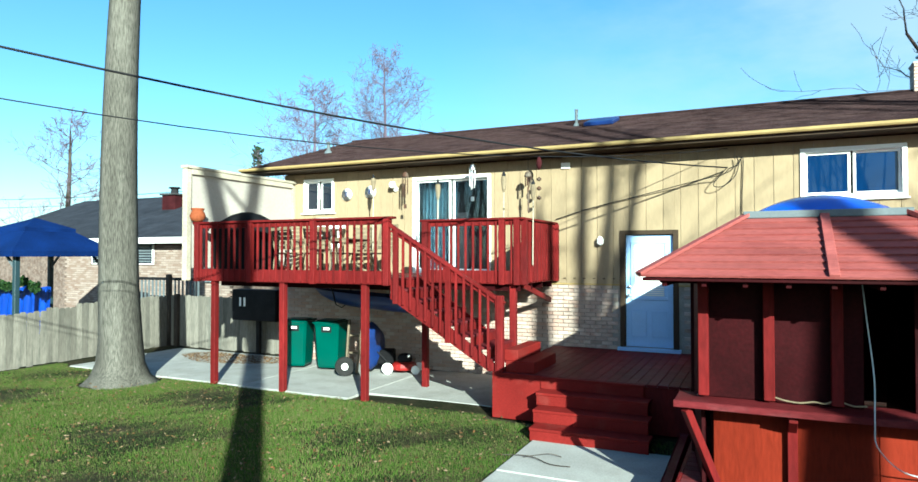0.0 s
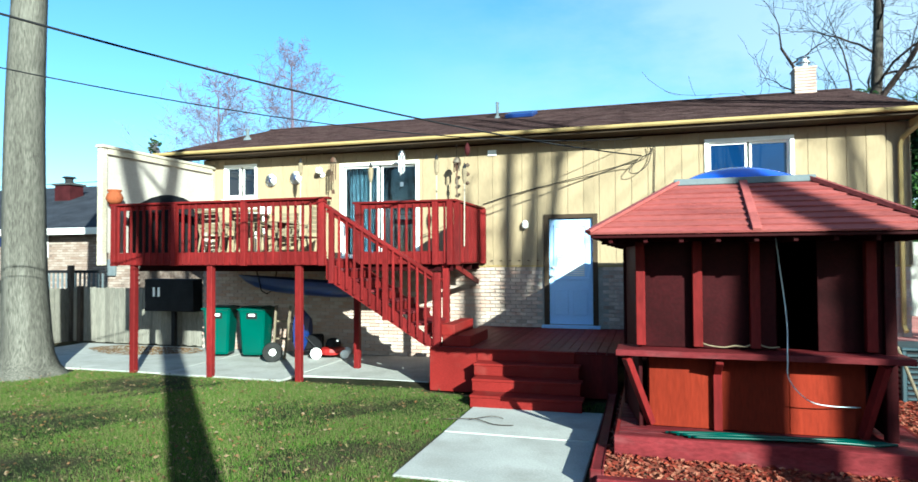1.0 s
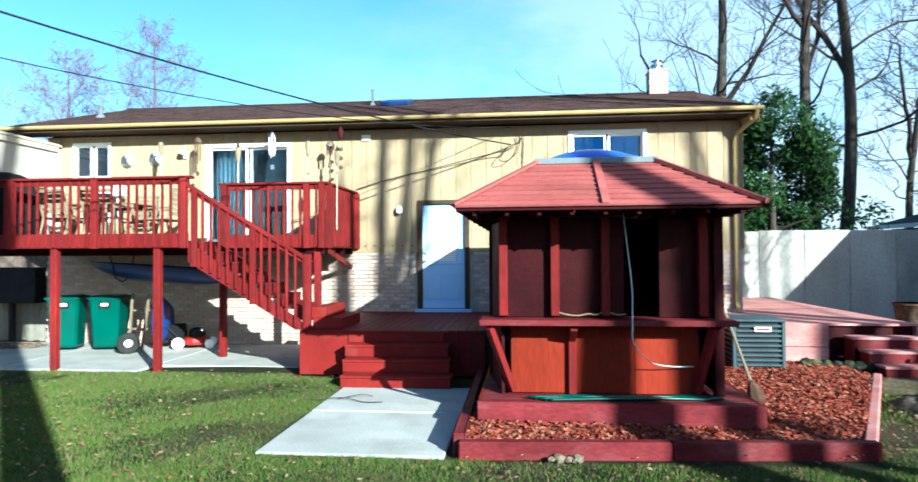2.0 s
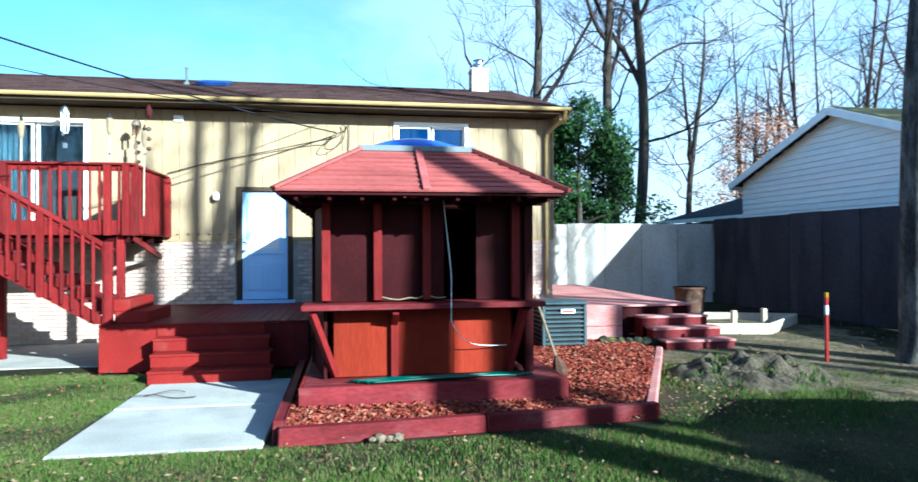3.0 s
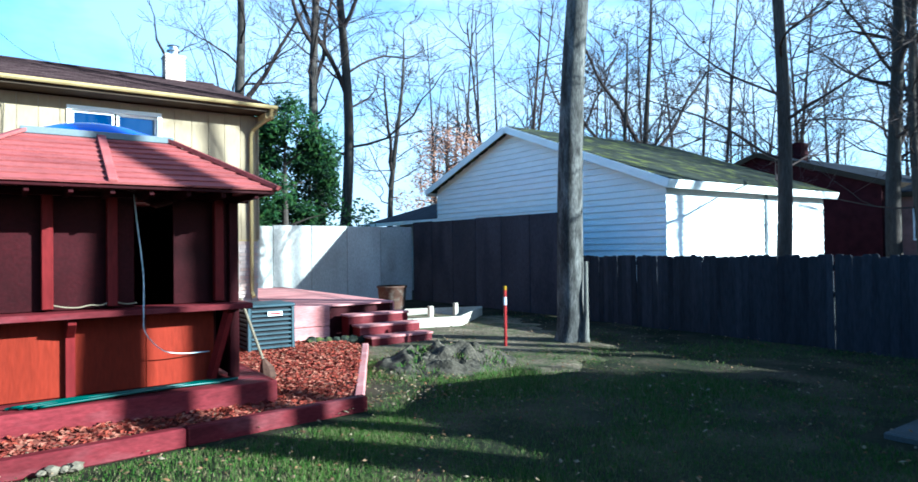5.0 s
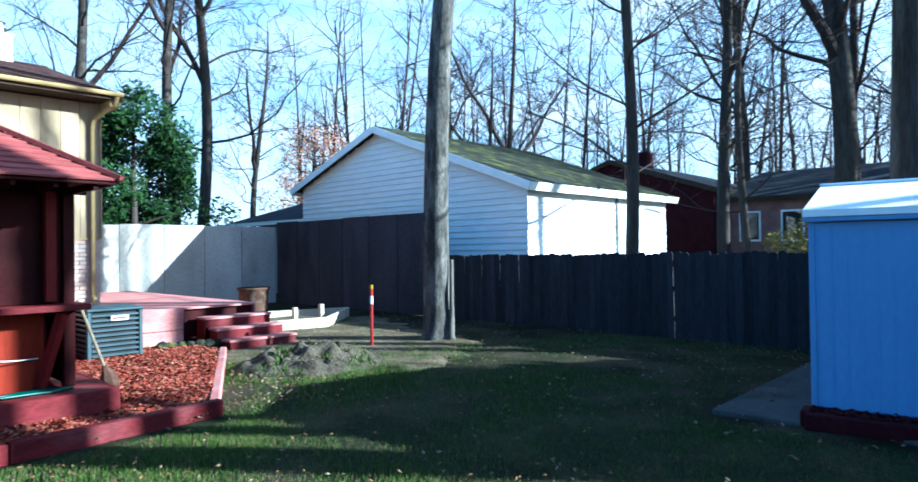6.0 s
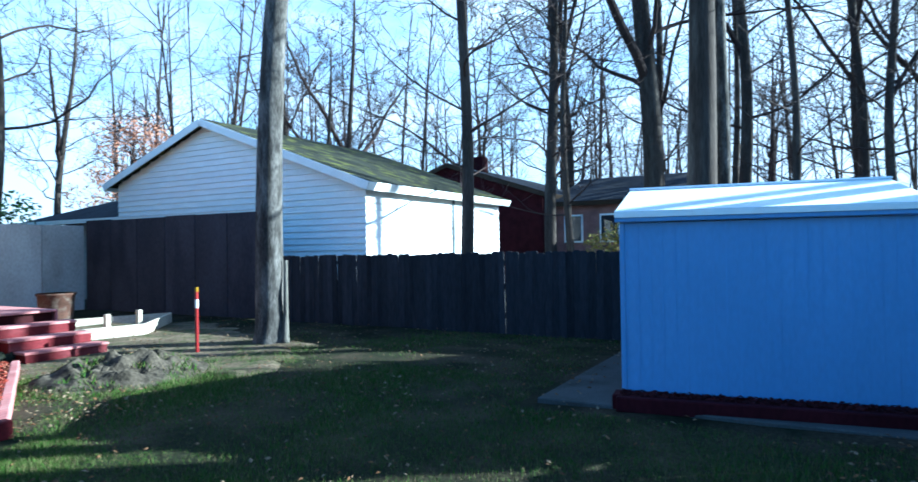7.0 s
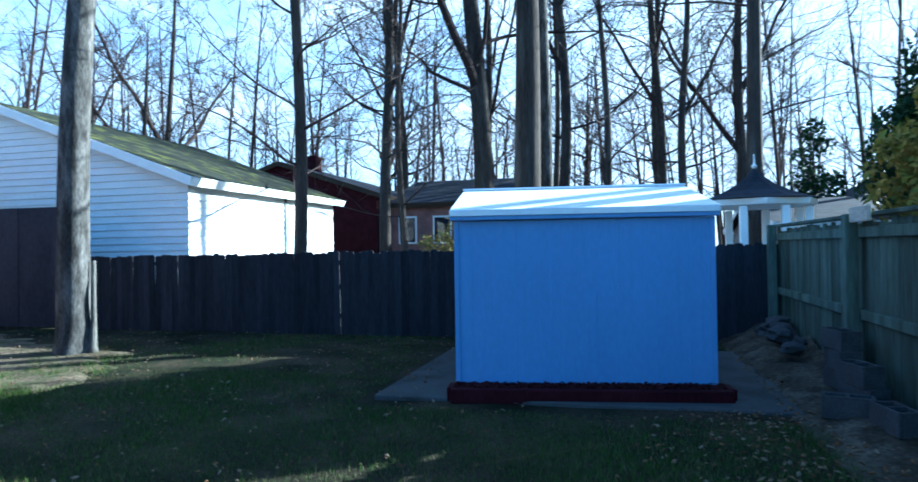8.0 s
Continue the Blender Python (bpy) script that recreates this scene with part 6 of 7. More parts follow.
for x, y, z0, z1 in ((-5.1, -0.75, DZ, 3.85), (-2.95, -1.93, DZ, 3.5), (-1.67, -1.93, DZ, 3.58), (-1.25, -1.6, 2.3, 3.45)):
    tiki(x, y, z0, z1)


def chime(x, y, z, length, n, material, label):
    t = thing("wind_chime", (x, y, z), label, "wind chime")
    part("cap", lathe(bmesh.new(), (x, y, z - 0.12), [(0.075, 0), (0.075, 0.03), (0.05, 0.09), (0.01, 0.12)], 12), material, t)
    part("hanger", tube(bmesh.new(), [(x, y, z), (x, y, 4.4)], 0.004, 5), CABLE, t)
    for k in range(n):
        a = k * math.tau / n
        px, py = x + 0.055 * math.cos(a), y + 0.055 * math.sin(a)
        l = length * (0.75 + 0.25 * ((k * 7) % n) / n)
        part("pipe", tube(bmesh.new(), [(px, py, z - 0.13), (px, py, z - 0.13 - l)], 0.012, 8), material, t)
    part("sail", tube(bmesh.new(), [(x, y, z - 0.12), (x, y, z - length - 0.25)], 0.004, 5), CABLE, t)
    part("sail_disc", B(x - 0.035, x + 0.035, y - 0.005, y + 0.005, z - length - 0.34, z - length - 0.25, 0.003), material, t)


chime(-4.5, -0.42, 4.26, 0.45, 6, RUST, "brown and steel wind chime hanging from the eave")
chime(-2.93, -0.42, 4.33, 0.42, 5, STEEL, "silver wind chime hanging before the glass door")
chime(-1.75, -0.4, 4.12, 0.2, 4, RUST, "small dark metal chime with beads")
cord("bead_string", [(-1.75, -0.4, 3.8), (-1.75, -0.4, 3.55), (-1.74, -0.4, 3.3)], 0.018, RUST, "string of dark beads hanging from the eave", "ornament")
orn = thing("hanging_ornament", (-1.52, -0.42, 4.3), "red hanging ornament with clear discs", "ornament")
part("body", lathe(bmesh.new(), (-1.52, -0.42, 4.12), [(0.005, 0), (0.05, 0.07), (0.06, 0.16), (0.02, 0.26), (0.005, 0.3)], 10), MAROON_BRICK, orn)
for k in range(3):
    part("disc", lathe(bmesh.new(), (-1.52, -0.42, 3.9 - k * 0.18), [(0.005, 0), (0.045, 0.03), (0.045, 0.06), (0.005, 0.09)], 10), RUST, orn)
for x, z, r in ((-6.27, 3.87, 0.145), (-5.63, 3.9, 0.15)):
    bm = lathe(bmesh.new(), (0, 0, 0), [(0.02, 0), (r * 0.6, 0.005), (r, 0.025), (r * 0.97, 0.03), (r * 0.6, 0.015), (0.02, 0.013)], 24)
    bmesh.ops.transform(bm, matrix=pose(x, -0.012, z, 90), verts=bm.verts)
    pl = tagged(part("wall_plate", bm, WHITE, smooth=True), "white glazed plate with a blue motif on the siding", "plate", "wall plates")
    bm = bmesh.new()
    for k in range(5):
        box(bm, x - r * 0.3 + k * r * 0.14, x - r * 0.2 + k * r * 0.14, -0.05, -0.044, z - r * 0.4 * math.sin(k + 1), z + r * 0.45, 0.002)
    part("motif", bm, BLUE, pl)
bm = lathe(bmesh.new(), (0, 0, 0), [(0.06, 0), (0.06, 0.03), (0.02, 0.05), (0.02, 0.12), (0.07, 0.14), (0.08, 0.2), (0.05, 0.24)], 12)
bmesh.ops.transform(bm, matrix=pose(-4.98, 0, 3.93, 60), verts=bm.verts)
tagged(part("flood_lamp", bm, WHITE), "white flood lamp beside the glass door", "lamp")


# ---- bins, sack truck, mower under the deck ----
def bin_cart(x, y, rz, label):
    b = thing("wheeled_bin", (0, 0, 0), label, "bin", "wheeled bins")
    bm = bmesh.new()
    rows = []
    for z, a in ((0.06, 0.23), (0.1, 0.245), (0.9, 0.29), (0.97, 0.3), (0.98, 0.315), (1.0, 0.315)):
        rows.append([bm.verts.new((sx * a * 0.95, sy * a, z)) for sx, sy in ((-1, -0.85), (-0.85, -1), (0.85, -1), (1, -0.85), (1, 0.85), (0.85, 1), (-0.85, 1), (-1, 0.85))])
    for u, v in zip(rows, rows[1:]):
        for k in range(8):
            bm.faces.new((u[k], u[(k + 1) % 8], v[(k + 1) % 8], v[k]))
    bm.faces.new(rows[0][::-1])
    bm.faces.new(rows[-1])
    part("body", bm, BIN, b)
    bm = bmesh.new()
    box(bm, -0.31, 0.31, -0.335, 0.33, 1.003, 1.04, 0.012)
    box(bm, -0.24, 0.24, -0.27, 0.25, 1.041, 1.065, 0.012)
    part("lid", bm, BIN, b)
    for sx in (-0.27, 0.27):
        bm = lathe(bmesh.new(), (0, 0, -0.025), [(0.03, 0), (0.11, 0.0), (0.12, 0.012), (0.12, 0.038), (0.11, 0.05), (0.03, 0.05)], 16)
        bmesh.ops.transform(bm, matrix=pose(sx, -0.2, 0.12, 0, 90, 0), verts=bm.verts)
        part("wheel", bm, RUBBER, b)
    part("handle", tube(bmesh.new(), [(-0.2, 0.33, 0.99), (-0.2, 0.4, 1.01), (0.2, 0.4, 1.01), (0.2, 0.33, 0.99)], 0.016, 6), BIN, b)
    part("sticker", B(-0.1, 0.12, -0.302, -0.292, 0.82, 0.94, 0), BLACK, b, "dark sticker with a white bar")
    part("sticker_bar", B(-0.05, 0.08, -0.306, -0.3025, 0.87, 0.92, 0), WHITE, b)
    b.matrix_basis = pose(x, y, 0.02, 0, 0, rz)
    return b


bin_cart(-6.9, -0.95, 18, "green wheeled bin standing on the patio")
bin_cart(-6.08, -0.85, 12, "green wheeled bin with a dark sticker on the patio")

truck = thing("wheelbarrow", (-5.2, -1.2, 0), "blue wheelbarrow stood upright with grey wooden handles", "wheelbarrow")
for dx in (-0.12, 0.14):
    part("handle", beam(bmesh.new(), (-5.3 + dx, -1.25, 0.06), (-5.32 + dx * 1.3, -1.05, 1.12), 0.04, 0.045), WOOD, truck)
for z in (0.45, 0.8):
    part("cross_bar", beam(bmesh.new(), (-5.48, -1.2 + z * 0.16, z), (-5.12, -1.2 + z * 0.16, z), 0.03, 0.04), WOOD, truck)
bm = lathe(bmesh.new(), (0, 0, -0.045), [(0.05, 0.0), (0.11, 0.005), (0.13, 0.0), (0.19, 0.01), (0.2, 0.045), (0.19, 0.08), (0.13, 0.09), (0.11, 0.085), (0.05, 0.09)], 22)
bmesh.ops.transform(bm, matrix=pose(-5.3, -1.46, 0.22, 0, 90, -55), verts=bm.verts)
wh = part("wheel", bm, RUBBER, truck)
bm = lathe(bmesh.new(), (0, 0, -0.055), [(0.02, 0), (0.07, 0.01), (0.07, 0.1), (0.02, 0.11)], 16)
bmesh.ops.transform(bm, matrix=pose(-5.3, -1.46, 0.22, 0, 90, -55), verts=bm.verts)
part("hub", bm, WHITE, wh)
bm = bmesh.new()
rows = []
for d, a in ((0.0, 0.36), (0.06, 0.33), (0.22, 0.2)):
    rows.append([bm.verts.new((-5.0 + d * 0.7 + 0.0 * t, -0.95 + d * 0.7 + a * 0.9 * math.cos(t) * 0.75, 0.6 + a * 1.4 * math.sin(t))) for t in [k * math.tau / 16 for k in range(16)]])
for u, v in zip(rows, rows[1:]):
    for k in range(16):
        bm.faces.new((u[k], u[(k + 1) % 16], v[(k + 1) % 16], v[k]))
bm.faces.new(rows[-1])
part("tray", bm, BLUE, truck, "dented blue tray", smooth=True)

mower = thing("lawn_mower", (-4.5, -0.5, 0), "red and black push lawn mower with white wheels", "mower")
MM = Matrix.Translation((-4.45, -0.55, 0.02)) @ Matrix.Rotation(radians(20), 4, "Z")


def mbm(bm):
    bmesh.ops.transform(bm, matrix=MM, verts=bm.verts)
    return bm


part("deck", mbm(lathe(bmesh.new(), (0, 0, 0.08), [(0.27, 0), (0.28, 0.05), (0.25, 0.12), (0.15, 0.15)], 18)), SCARLET, mower)
part("engine", mbm(lathe(bmesh.new(), (0.02, 0, 0.23), [(0.15, 0), (0.16, 0.06), (0.13, 0.14), (0.05, 0.17)], 14)), BLACK, mower)
part("fuel_cap", mbm(lathe(bmesh.new(), (0.12, -0.08, 0.34), [(0.03, 0), (0.03, 0.04)], 10)), WHITE, mower)
for sx, sy, r in ((-0.3, -0.24, 0.115), (-0.3, 0.24, 0.115), (0.28, -0.22, 0.09), (0.28, 0.22, 0.09)):
    bm = lathe(bmesh.new(), (0, 0, -0.025), [(0.02, 0), (r * 0.75, 0.002), (r, 0.008), (r, 0.042), (r * 0.75, 0.048), (0.02, 0.05)], 18)
    bmesh.ops.transform(bm, matrix=pose(sx, sy, r, 90, 0, 0), verts=bm.verts)
    part("wheel", mbm(bm), WHITE, mower)
bm = bmesh.new()
for k, (x0, z0, x1, z1) in enumerate(((-0.2, 0.2, -0.55, 0.34), (-0.55, 0.34, -0.8, 0.45))):
    box(bm, min(x0, x1), max(x0, x1), -0.17, 0.17, z0 - 0.02, z1 + 0.14, 0.03)
part("grass_bag", mbm(bm), BLACK_CLOTH, mower, "black grass bag")
for sy in (-0.22, 0.22):
    part("handlebar", mbm(tube(bmesh.new(), [(-0.25, sy, 0.18), (-0.9, sy, 0.85)], 0.014, 6)), BLACK, mower)

canoe = thing("canoe", (-4.8, -0.8, 1.5), "dark blue canoe slung under the deck", "canoe")
bm = bmesh.new()
prev = None
for i in range(15):
    s = i / 14 * 2 - 1
    w, h = 0.36 * (1 - s * s) ** 0.6 + 0.01, 0.3 * (1 - s ** 4) + 0.02
    ring = [bm.verts.new((-4.9 + s * 1.7, -0.75 + w * math.cos(t), 1.75 - 0.22 * (s + 1) * 0.5 - h * math.sin(t))) for t in [math.pi * k / 10 for k in range(11)]]
    if prev:
        for k in range(10):
            bm.faces.new((prev[k], prev[k + 1], ring[k + 1], ring[k]))
    prev = ring
part("hull", bm, BLUE, canoe, smooth=True)
for x in (-5.9, -3.9):
    part("sling", tube(bmesh.new(), [(x, -1.15, 1.9), (x, -0.95, 1.42), (x, -0.75, 1.34), (x, -0.5, 1.42), (x, -0.35, 1.9)], 0.012, 6), CABLE, canoe)
wx = thing("storage_cabinet", (-8.9, 0.1, 0), "dark cabinet on a post by the side gate", "cabinet")
part("body", B(-9.75, -8.35, -0.05, 0.28, 0.85, 1.62, 0.01), BLACK, wx)
part("post", B(-9.1, -9.0, 0.1, 0.2, 0.02, 0.85, 0.006), BLACK, wx)
for k in range(2):
    part("pale_tag", B(-9.5 + k * 0.14, -9.44 + k * 0.14, -0.06, -0.052, 1.2, 1.42, 0), WHITE, wx)


# ---- blue canopy beyond the left fence ----
can = thing("canopy_tent", (-16, -0.6, 0), "two-tier dark blue garden canopy on posts", "canopy")
ccx, ccy = -15.55, -1.4
for z0, z1, r0, r1 in ((2.58, 3.2, 1.4, 0.55), (3.2, 3.48, 0.68, 0.04)):
    bm = bmesh.new()
    lo = [bm.verts.new((ccx + sx * r0, ccy + sy * r0, z0)) for sx, sy in ((-1, -1), (1, -1), (1, 1), (-1, 1))]
    hi = [bm.verts.new((ccx + sx * r1, ccy + sy * r1, z1)) for sx, sy in ((-1, -1), (1, -1), (1, 1), (-1, 1))]
    hem = [bm.verts.new((v.co.x, v.co.y, z0 - 0.14)) for v in lo]
    for k in range(4):
        bm.faces.new((lo[k], lo[(k + 1) % 4], hi[(k + 1) % 4], hi[k]))
        bm.faces.new((hem[k], hem[(k + 1) % 4], lo[(k + 1) % 4], lo[k]))
    bm.faces.new(hi)
    part("canopy", bm, NAVY, can)
for sx in (-1, 1):
    for sy in (-1, 1):
        px, py = ccx + sx * 1.15, ccy + sy * 1.15
        part("post", B(px - 0.06, px + 0.06, py - 0.06, py + 0.06, 0, 2.6, 0.008), AC_GREY, can)
        part("brace", beam(bmesh.new(), (px, py, 2.1), (px - sx * 0.5, py, 2.55), 0.05, 0.05), GREY_METAL, can)
bm = bmesh.new()
cols = []
for k in range(44):
    x = -17.6 + k * 0.07
    cols.append((bm.verts.new((x, -1.6 + 0.04 * math.sin(k * 1.3), 0.4)), bm.verts.new((x, -1.55 + 0.05 * math.sin(k * 1.3 + 0.5), 1.62 + 0.04 * math.sin(k * 0.5)))))
for (a, b), (c, d) in zip(cols, cols[1:]):
    bm.faces.new((a, c, d, b))
tagged(part("blue_tarp", bm, BLUE_TARP, smooth=True), "bright blue tarp over furniture under the canopy", "tarp")
V, F = [], []
r6 = random.Random(6)
for k in range(1400):
    s = r6.random()
    c = Vector((-17.6 + 3.4 * s, -2.1, 1.72 + 0.08 * math.sin(s * 18) + r6.gauss(0, 0.05)))
    u = Vector((r6.uniform(-1, 1), r6.uniform(-1, 1), r6.uniform(-1, 1))).normalized() * 0.06
    w = u.orthogonal() * 0.5
    n = len(V)
    V += [tuple(c - u), tuple(c + w), tuple(c + u), tuple(c - w)]
    F.append((n, n + 1, n + 2, n + 3))
tagged(tris("garland", V, F, NEEDLES), "green leaf garland strung along the canopy posts", "garland", kind="stuff")
porch = thing("porch_rail", (-14, 1.5, 0), "dark porch railing behind the fence", "railing")
for k in range(22):
    part("baluster", B(-16.0 + k * 0.16, -15.96 + k * 0.16, 1.5, 1.54, 0.9, 1.72, 0), GREY_METAL, porch)
part("rail", B(-16.1, -12.5, 1.48, 1.56, 1.72, 1.8, 0.005), BLACK, porch)


# ---- yard: stake, tub, garden frame, earth mound, blocks ----
stake = thing("marker_stake", (9.15, -4.25, 0), "red marker stake with a yellow top", "stake")
part("shaft", tube(bmesh.new(), [(9.15, -4.25, 0), (9.15, -4.25, 0.98)], 0.028, 8), SCARLET, stake)
part("tip", tube(bmesh.new(), [(9.15, -4.25, 0.981), (9.15, -4.25, 1.05)], 0.029, 8), YELLOW, stake)
part("band", tube(bmesh.new(), [(9.15, -4.25, 0.72), (9.15, -4.25, 0.86)], 0.0295, 8), WHITE_CABLE, stake)
tub = thing("metal_tub", (10.3, 1.5, 0), "rusty metal fire tub on the ground", "tub")
part("body", lathe(bmesh.new(), (10.12, 1.48, 0), [(0.3, 0), (0.33, 0.3), (0.36, 0.72), (0.39, 0.74), (0.39, 0.78), (0.35, 0.78), (0.33, 0.4)], 22), RUST, tub, smooth=True)
gf_ = thing("raised_planter", (10.0, -0.2, 0), "low raised garden frame of pale boards with corner pegs", "planter")
for p, q in (((8.87, -1.09), (10.22, -1.39)), ((10.22, -1.39), (11.92, 0.11)), ((8.87, -1.09), (10.12, 0.81)), ((11.92, 0.11), (10.12, 0.81))):
    part("board", beam(bmesh.new(), (*p, 0.12), (*q, 0.12), 0.05, 0.22, 0.006), PALE_WOOD, gf_)
for px, py in ((10.02, -0.49), (10.92, -0.19)):
    part("peg", B(px - 0.05, px + 0.05, py - 0.05, py + 0.05, 0, 0.4, 0.006), PALE_WOOD, gf_)
part("soil", B(9.35, 10.75, -0.9, 0.4, 0.02, 0.12, 0.02), EARTH_LIT, gf_)


def lump(bm, c, r, rng, squash=0.6, n=2):
    ico = bmesh.ops.create_icosphere(bm, subdivisions=n, radius=1)["verts"]
    off = Vector((rng.uniform(0, 50), rng.uniform(0, 50), rng.uniform(0, 50)))
    for v in ico:
        d = 1 + 0.45 * noise.noise(v.co * 1.3 + off) + 0.25 * noise.noise(v.co * 3.1 + off)
        v.co = Vector(c) + Vector((v.co.x * d * r, v.co.y * d * r, v.co.z * d * r * squash))


r7 = random.Random(17)
bm = bmesh.new()
gn2 = 60
gg = []
for j in range(gn2 + 1):
    row = []
    for i in range(gn2 + 1):
        x, y = 6.1 + 2.9 * i / gn2, -6.2 + 2.6 * j / gn2
        e = ((x - 7.45) / 1.15) ** 2 + ((y + 4.95) / 0.95) ** 2
        h = 0.26 * max(0.0, 1 - e) ** 0.8
        h *= 1 + 0.9 * noise.noise(Vector((x * 2.4, y * 2.4, 1.0))) + 0.5 * noise.noise(Vector((x * 6, y * 6, 4.0)))
        row.append(bm.verts.new((x, y, h - 0.01 if h > 0 else -0.03)))
    gg.append(row)
for j in range(gn2):
    for i in range(gn2):
        bm.faces.new((gg[j][i], gg[j][i + 1], gg[j + 1][i + 1], gg[j + 1][i]))
mound = thing("earth_mound", (7.45, -4.95, 0), "mound of dug earth with roots and weeds", "mound")
part("soil", bm, DUG_EARTH, mound)
for k in range(90):
    a, s = r7.random() * math.tau, r7.random() ** 0.5
    bm = bmesh.new()
    lump(bm, (7.45 + 0.85 * s * math.cos(a), -4.9 + 0.65 * s * math.sin(a), 0.05 + 0.2 * (1 - s)), r7.uniform(0.03, 0.1), r7, 0.8, 2)
    part("clod", bm, DUG_EARTH, mound)
wv, wf = [], []
for k in range(2600):
    a, s = r7.random() * math.tau, r7.random() ** 0.5
    x, y = 7.45 + 1.25 * s * math.cos(a), -4.95 + 1.05 * s * math.sin(a)
    if noise.noise(Vector((x * 2.2, y * 2.2, 9.0))) < 0.05:
        continue
    e = ((x - 7.45) / 1.15) ** 2 + ((y + 4.95) / 0.95) ** 2
    z = 0.22 * max(0.0, 1 - e) ** 0.8
    l, b, w = r7.uniform(0.03, 0.09), r7.random() * math.tau, r7.uniform(0.004, 0.01)
    n = len(wv)
    wv += [(x - w * math.cos(b), y - w * math.sin(b), z - 0.02), (x + w * math.cos(b), y + w * math.sin(b), z - 0.02), (x + r7.gauss(0, 0.04), y + r7.gauss(0, 0.04), z + l)]
    wf.append((n, n + 1, n + 2))
tagged(tris("mound_weeds", wv, wf, GRASS), "green weeds sprouting on the dug earth", "weeds", kind="stuff")
moss = thing("moss_log", (6.9, -2.2, 0), "mossy rotten logs edging the bed", "log")
for k in range(7):
    bm = bmesh.new()
    lump(bm, (6.45 + 0.14 * k, -2.25 - 0.03 * k, 0.1), 0.11, r7, 0.8, 2)
    part("log_piece", bm, SHINGLE_MOSS, moss)
for i, (x, y, z, rz) in enumerate(((9.2, -14.98, 0.13, 8), (9.2, -14.98, 0.32, 4), (9.22, -14.97, 0.51, 12), (8.55, -14.95, 0.1, 20), (8.3, -14.75, 0.06, 75), (8.58, -14.93, 0.29, 15), (7.85, -14.95, 0.08, 10))):
    bm = bmesh.new()
    box(bm, -0.2, 0.2, -0.1, -0.07, 0, 0.19, 0.004)
    box(bm, -0.2, 0.2, 0.07, 0.1, 0, 0.19, 0.004)
    for xx in (-0.2, -0.015, 0.17):
        box(bm, xx, xx + 0.03, -0.069, 0.069, 0, 0.19, 0)
    ob = part("concrete_block", bm, STONE)
    ob.matrix_basis = pose(x, y, z, 0, 0, rz)
    tagged(ob, "hollow grey concrete block stacked by the fence", "block", "stacked blocks")
bm = bmesh.new()
bank = []
for i in range(71):
    x = 6.2 + 6.9 * i / 70
    row = []
    for j in range(15):
        y = -15.2 + 0.95 * j / 14
        h = (0.2 + 0.16 * max(0.0, min(1.0, (x - 9.8) / 1.5))) * max(0.0, 1 - j / 13) ** 0.7 * min(1.0, (x - 6.2) / 2)
        h *= 1 + 0.35 * noise.noise(Vector((x * 2.1, y * 2.1, 3.0))) + 0.25 * noise.noise(Vector((x * 6, y * 6, 8.0)))
        row.append(bm.verts.new((x, y, h - 0.03)))
    bank.append(row)
for a, b in zip(bank, bank[1:]):
    for j in range(14):
        bm.faces.new((a[j], b[j], b[j + 1], a[j + 1]))
tagged(part("earth_bank", bm, DUG_EARTH, smooth=True), "dark earth banked up along the side fence", "soil", kind="structure")
for k in range(7):
    bm = bmesh.new()
    lump(bm, (10.5 + 0.3 * k + r7.uniform(-0.1, 0.1), -14.85 + r7.uniform(-0.2, 0.12), 0.3 + 0.14 * (k % 2)), r7.uniform(0.13, 0.22), r7, 0.6, 2)
    tagged(part("rubble_stone", bm, STONE), "rough stone in the heap along the fence", "stone", "rubble heap")
cord("fallen_branch", [(-0.6, -4.9, 0.03), (-0.2, -4.85, 0.05), (0.1, -4.98, 0.03), (0.35, -5.0, 0.04)], 0.006, BARK_DARK, "thin dry branch on the path", "branch")
cord("fallen_branch", [(-0.25, -4.88, 0.04), (0.0, -4.7, 0.06), (0.15, -4.66, 0.03)], 0.005, BARK_DARK, "thin dry branch on the path", "branch")
bm = bmesh.new()
for k in range(4):
    lump(bm, (2.33 + 0.075 * k, -7.05 + 0.03 * (k % 2), 0.04), 0.035 + 0.02 * (k % 2), r7, 0.7, 2)
tagged(part("broken_plaster", bm, WOOD), "pale broken lump lying against the timber edging", "debris")


# ---- lawn: grass, leaves ----
nr = np.random.default_rng(4)


def clear_of(x, y):
    """Where grass grows: not on slabs, beds, decks or bare earth."""
    ok = np.ones(len(x), bool)
    for x0, x1, y0, y1 in ((-0.44, 1.42, -7.0, -3.9), (-11.8, -1.3, -3.08, 1), (1.36, 5.2, -7.0, 0), (8.2, 12.2, -14.6, -10.2), (-1.5, 7.1, -3.3, 1)):
        ok &= ~((x > x0) & (x < x1) & (y > y0) & (y < y1))
    ok &= ~((x > 5.0) & (y > -6.7 + (x - 5.2) * 1.9) & (x < 7.2))
    ok &= ~(np.hypot(x + 9.03, y + 3.68) < 0.75)
    return ok


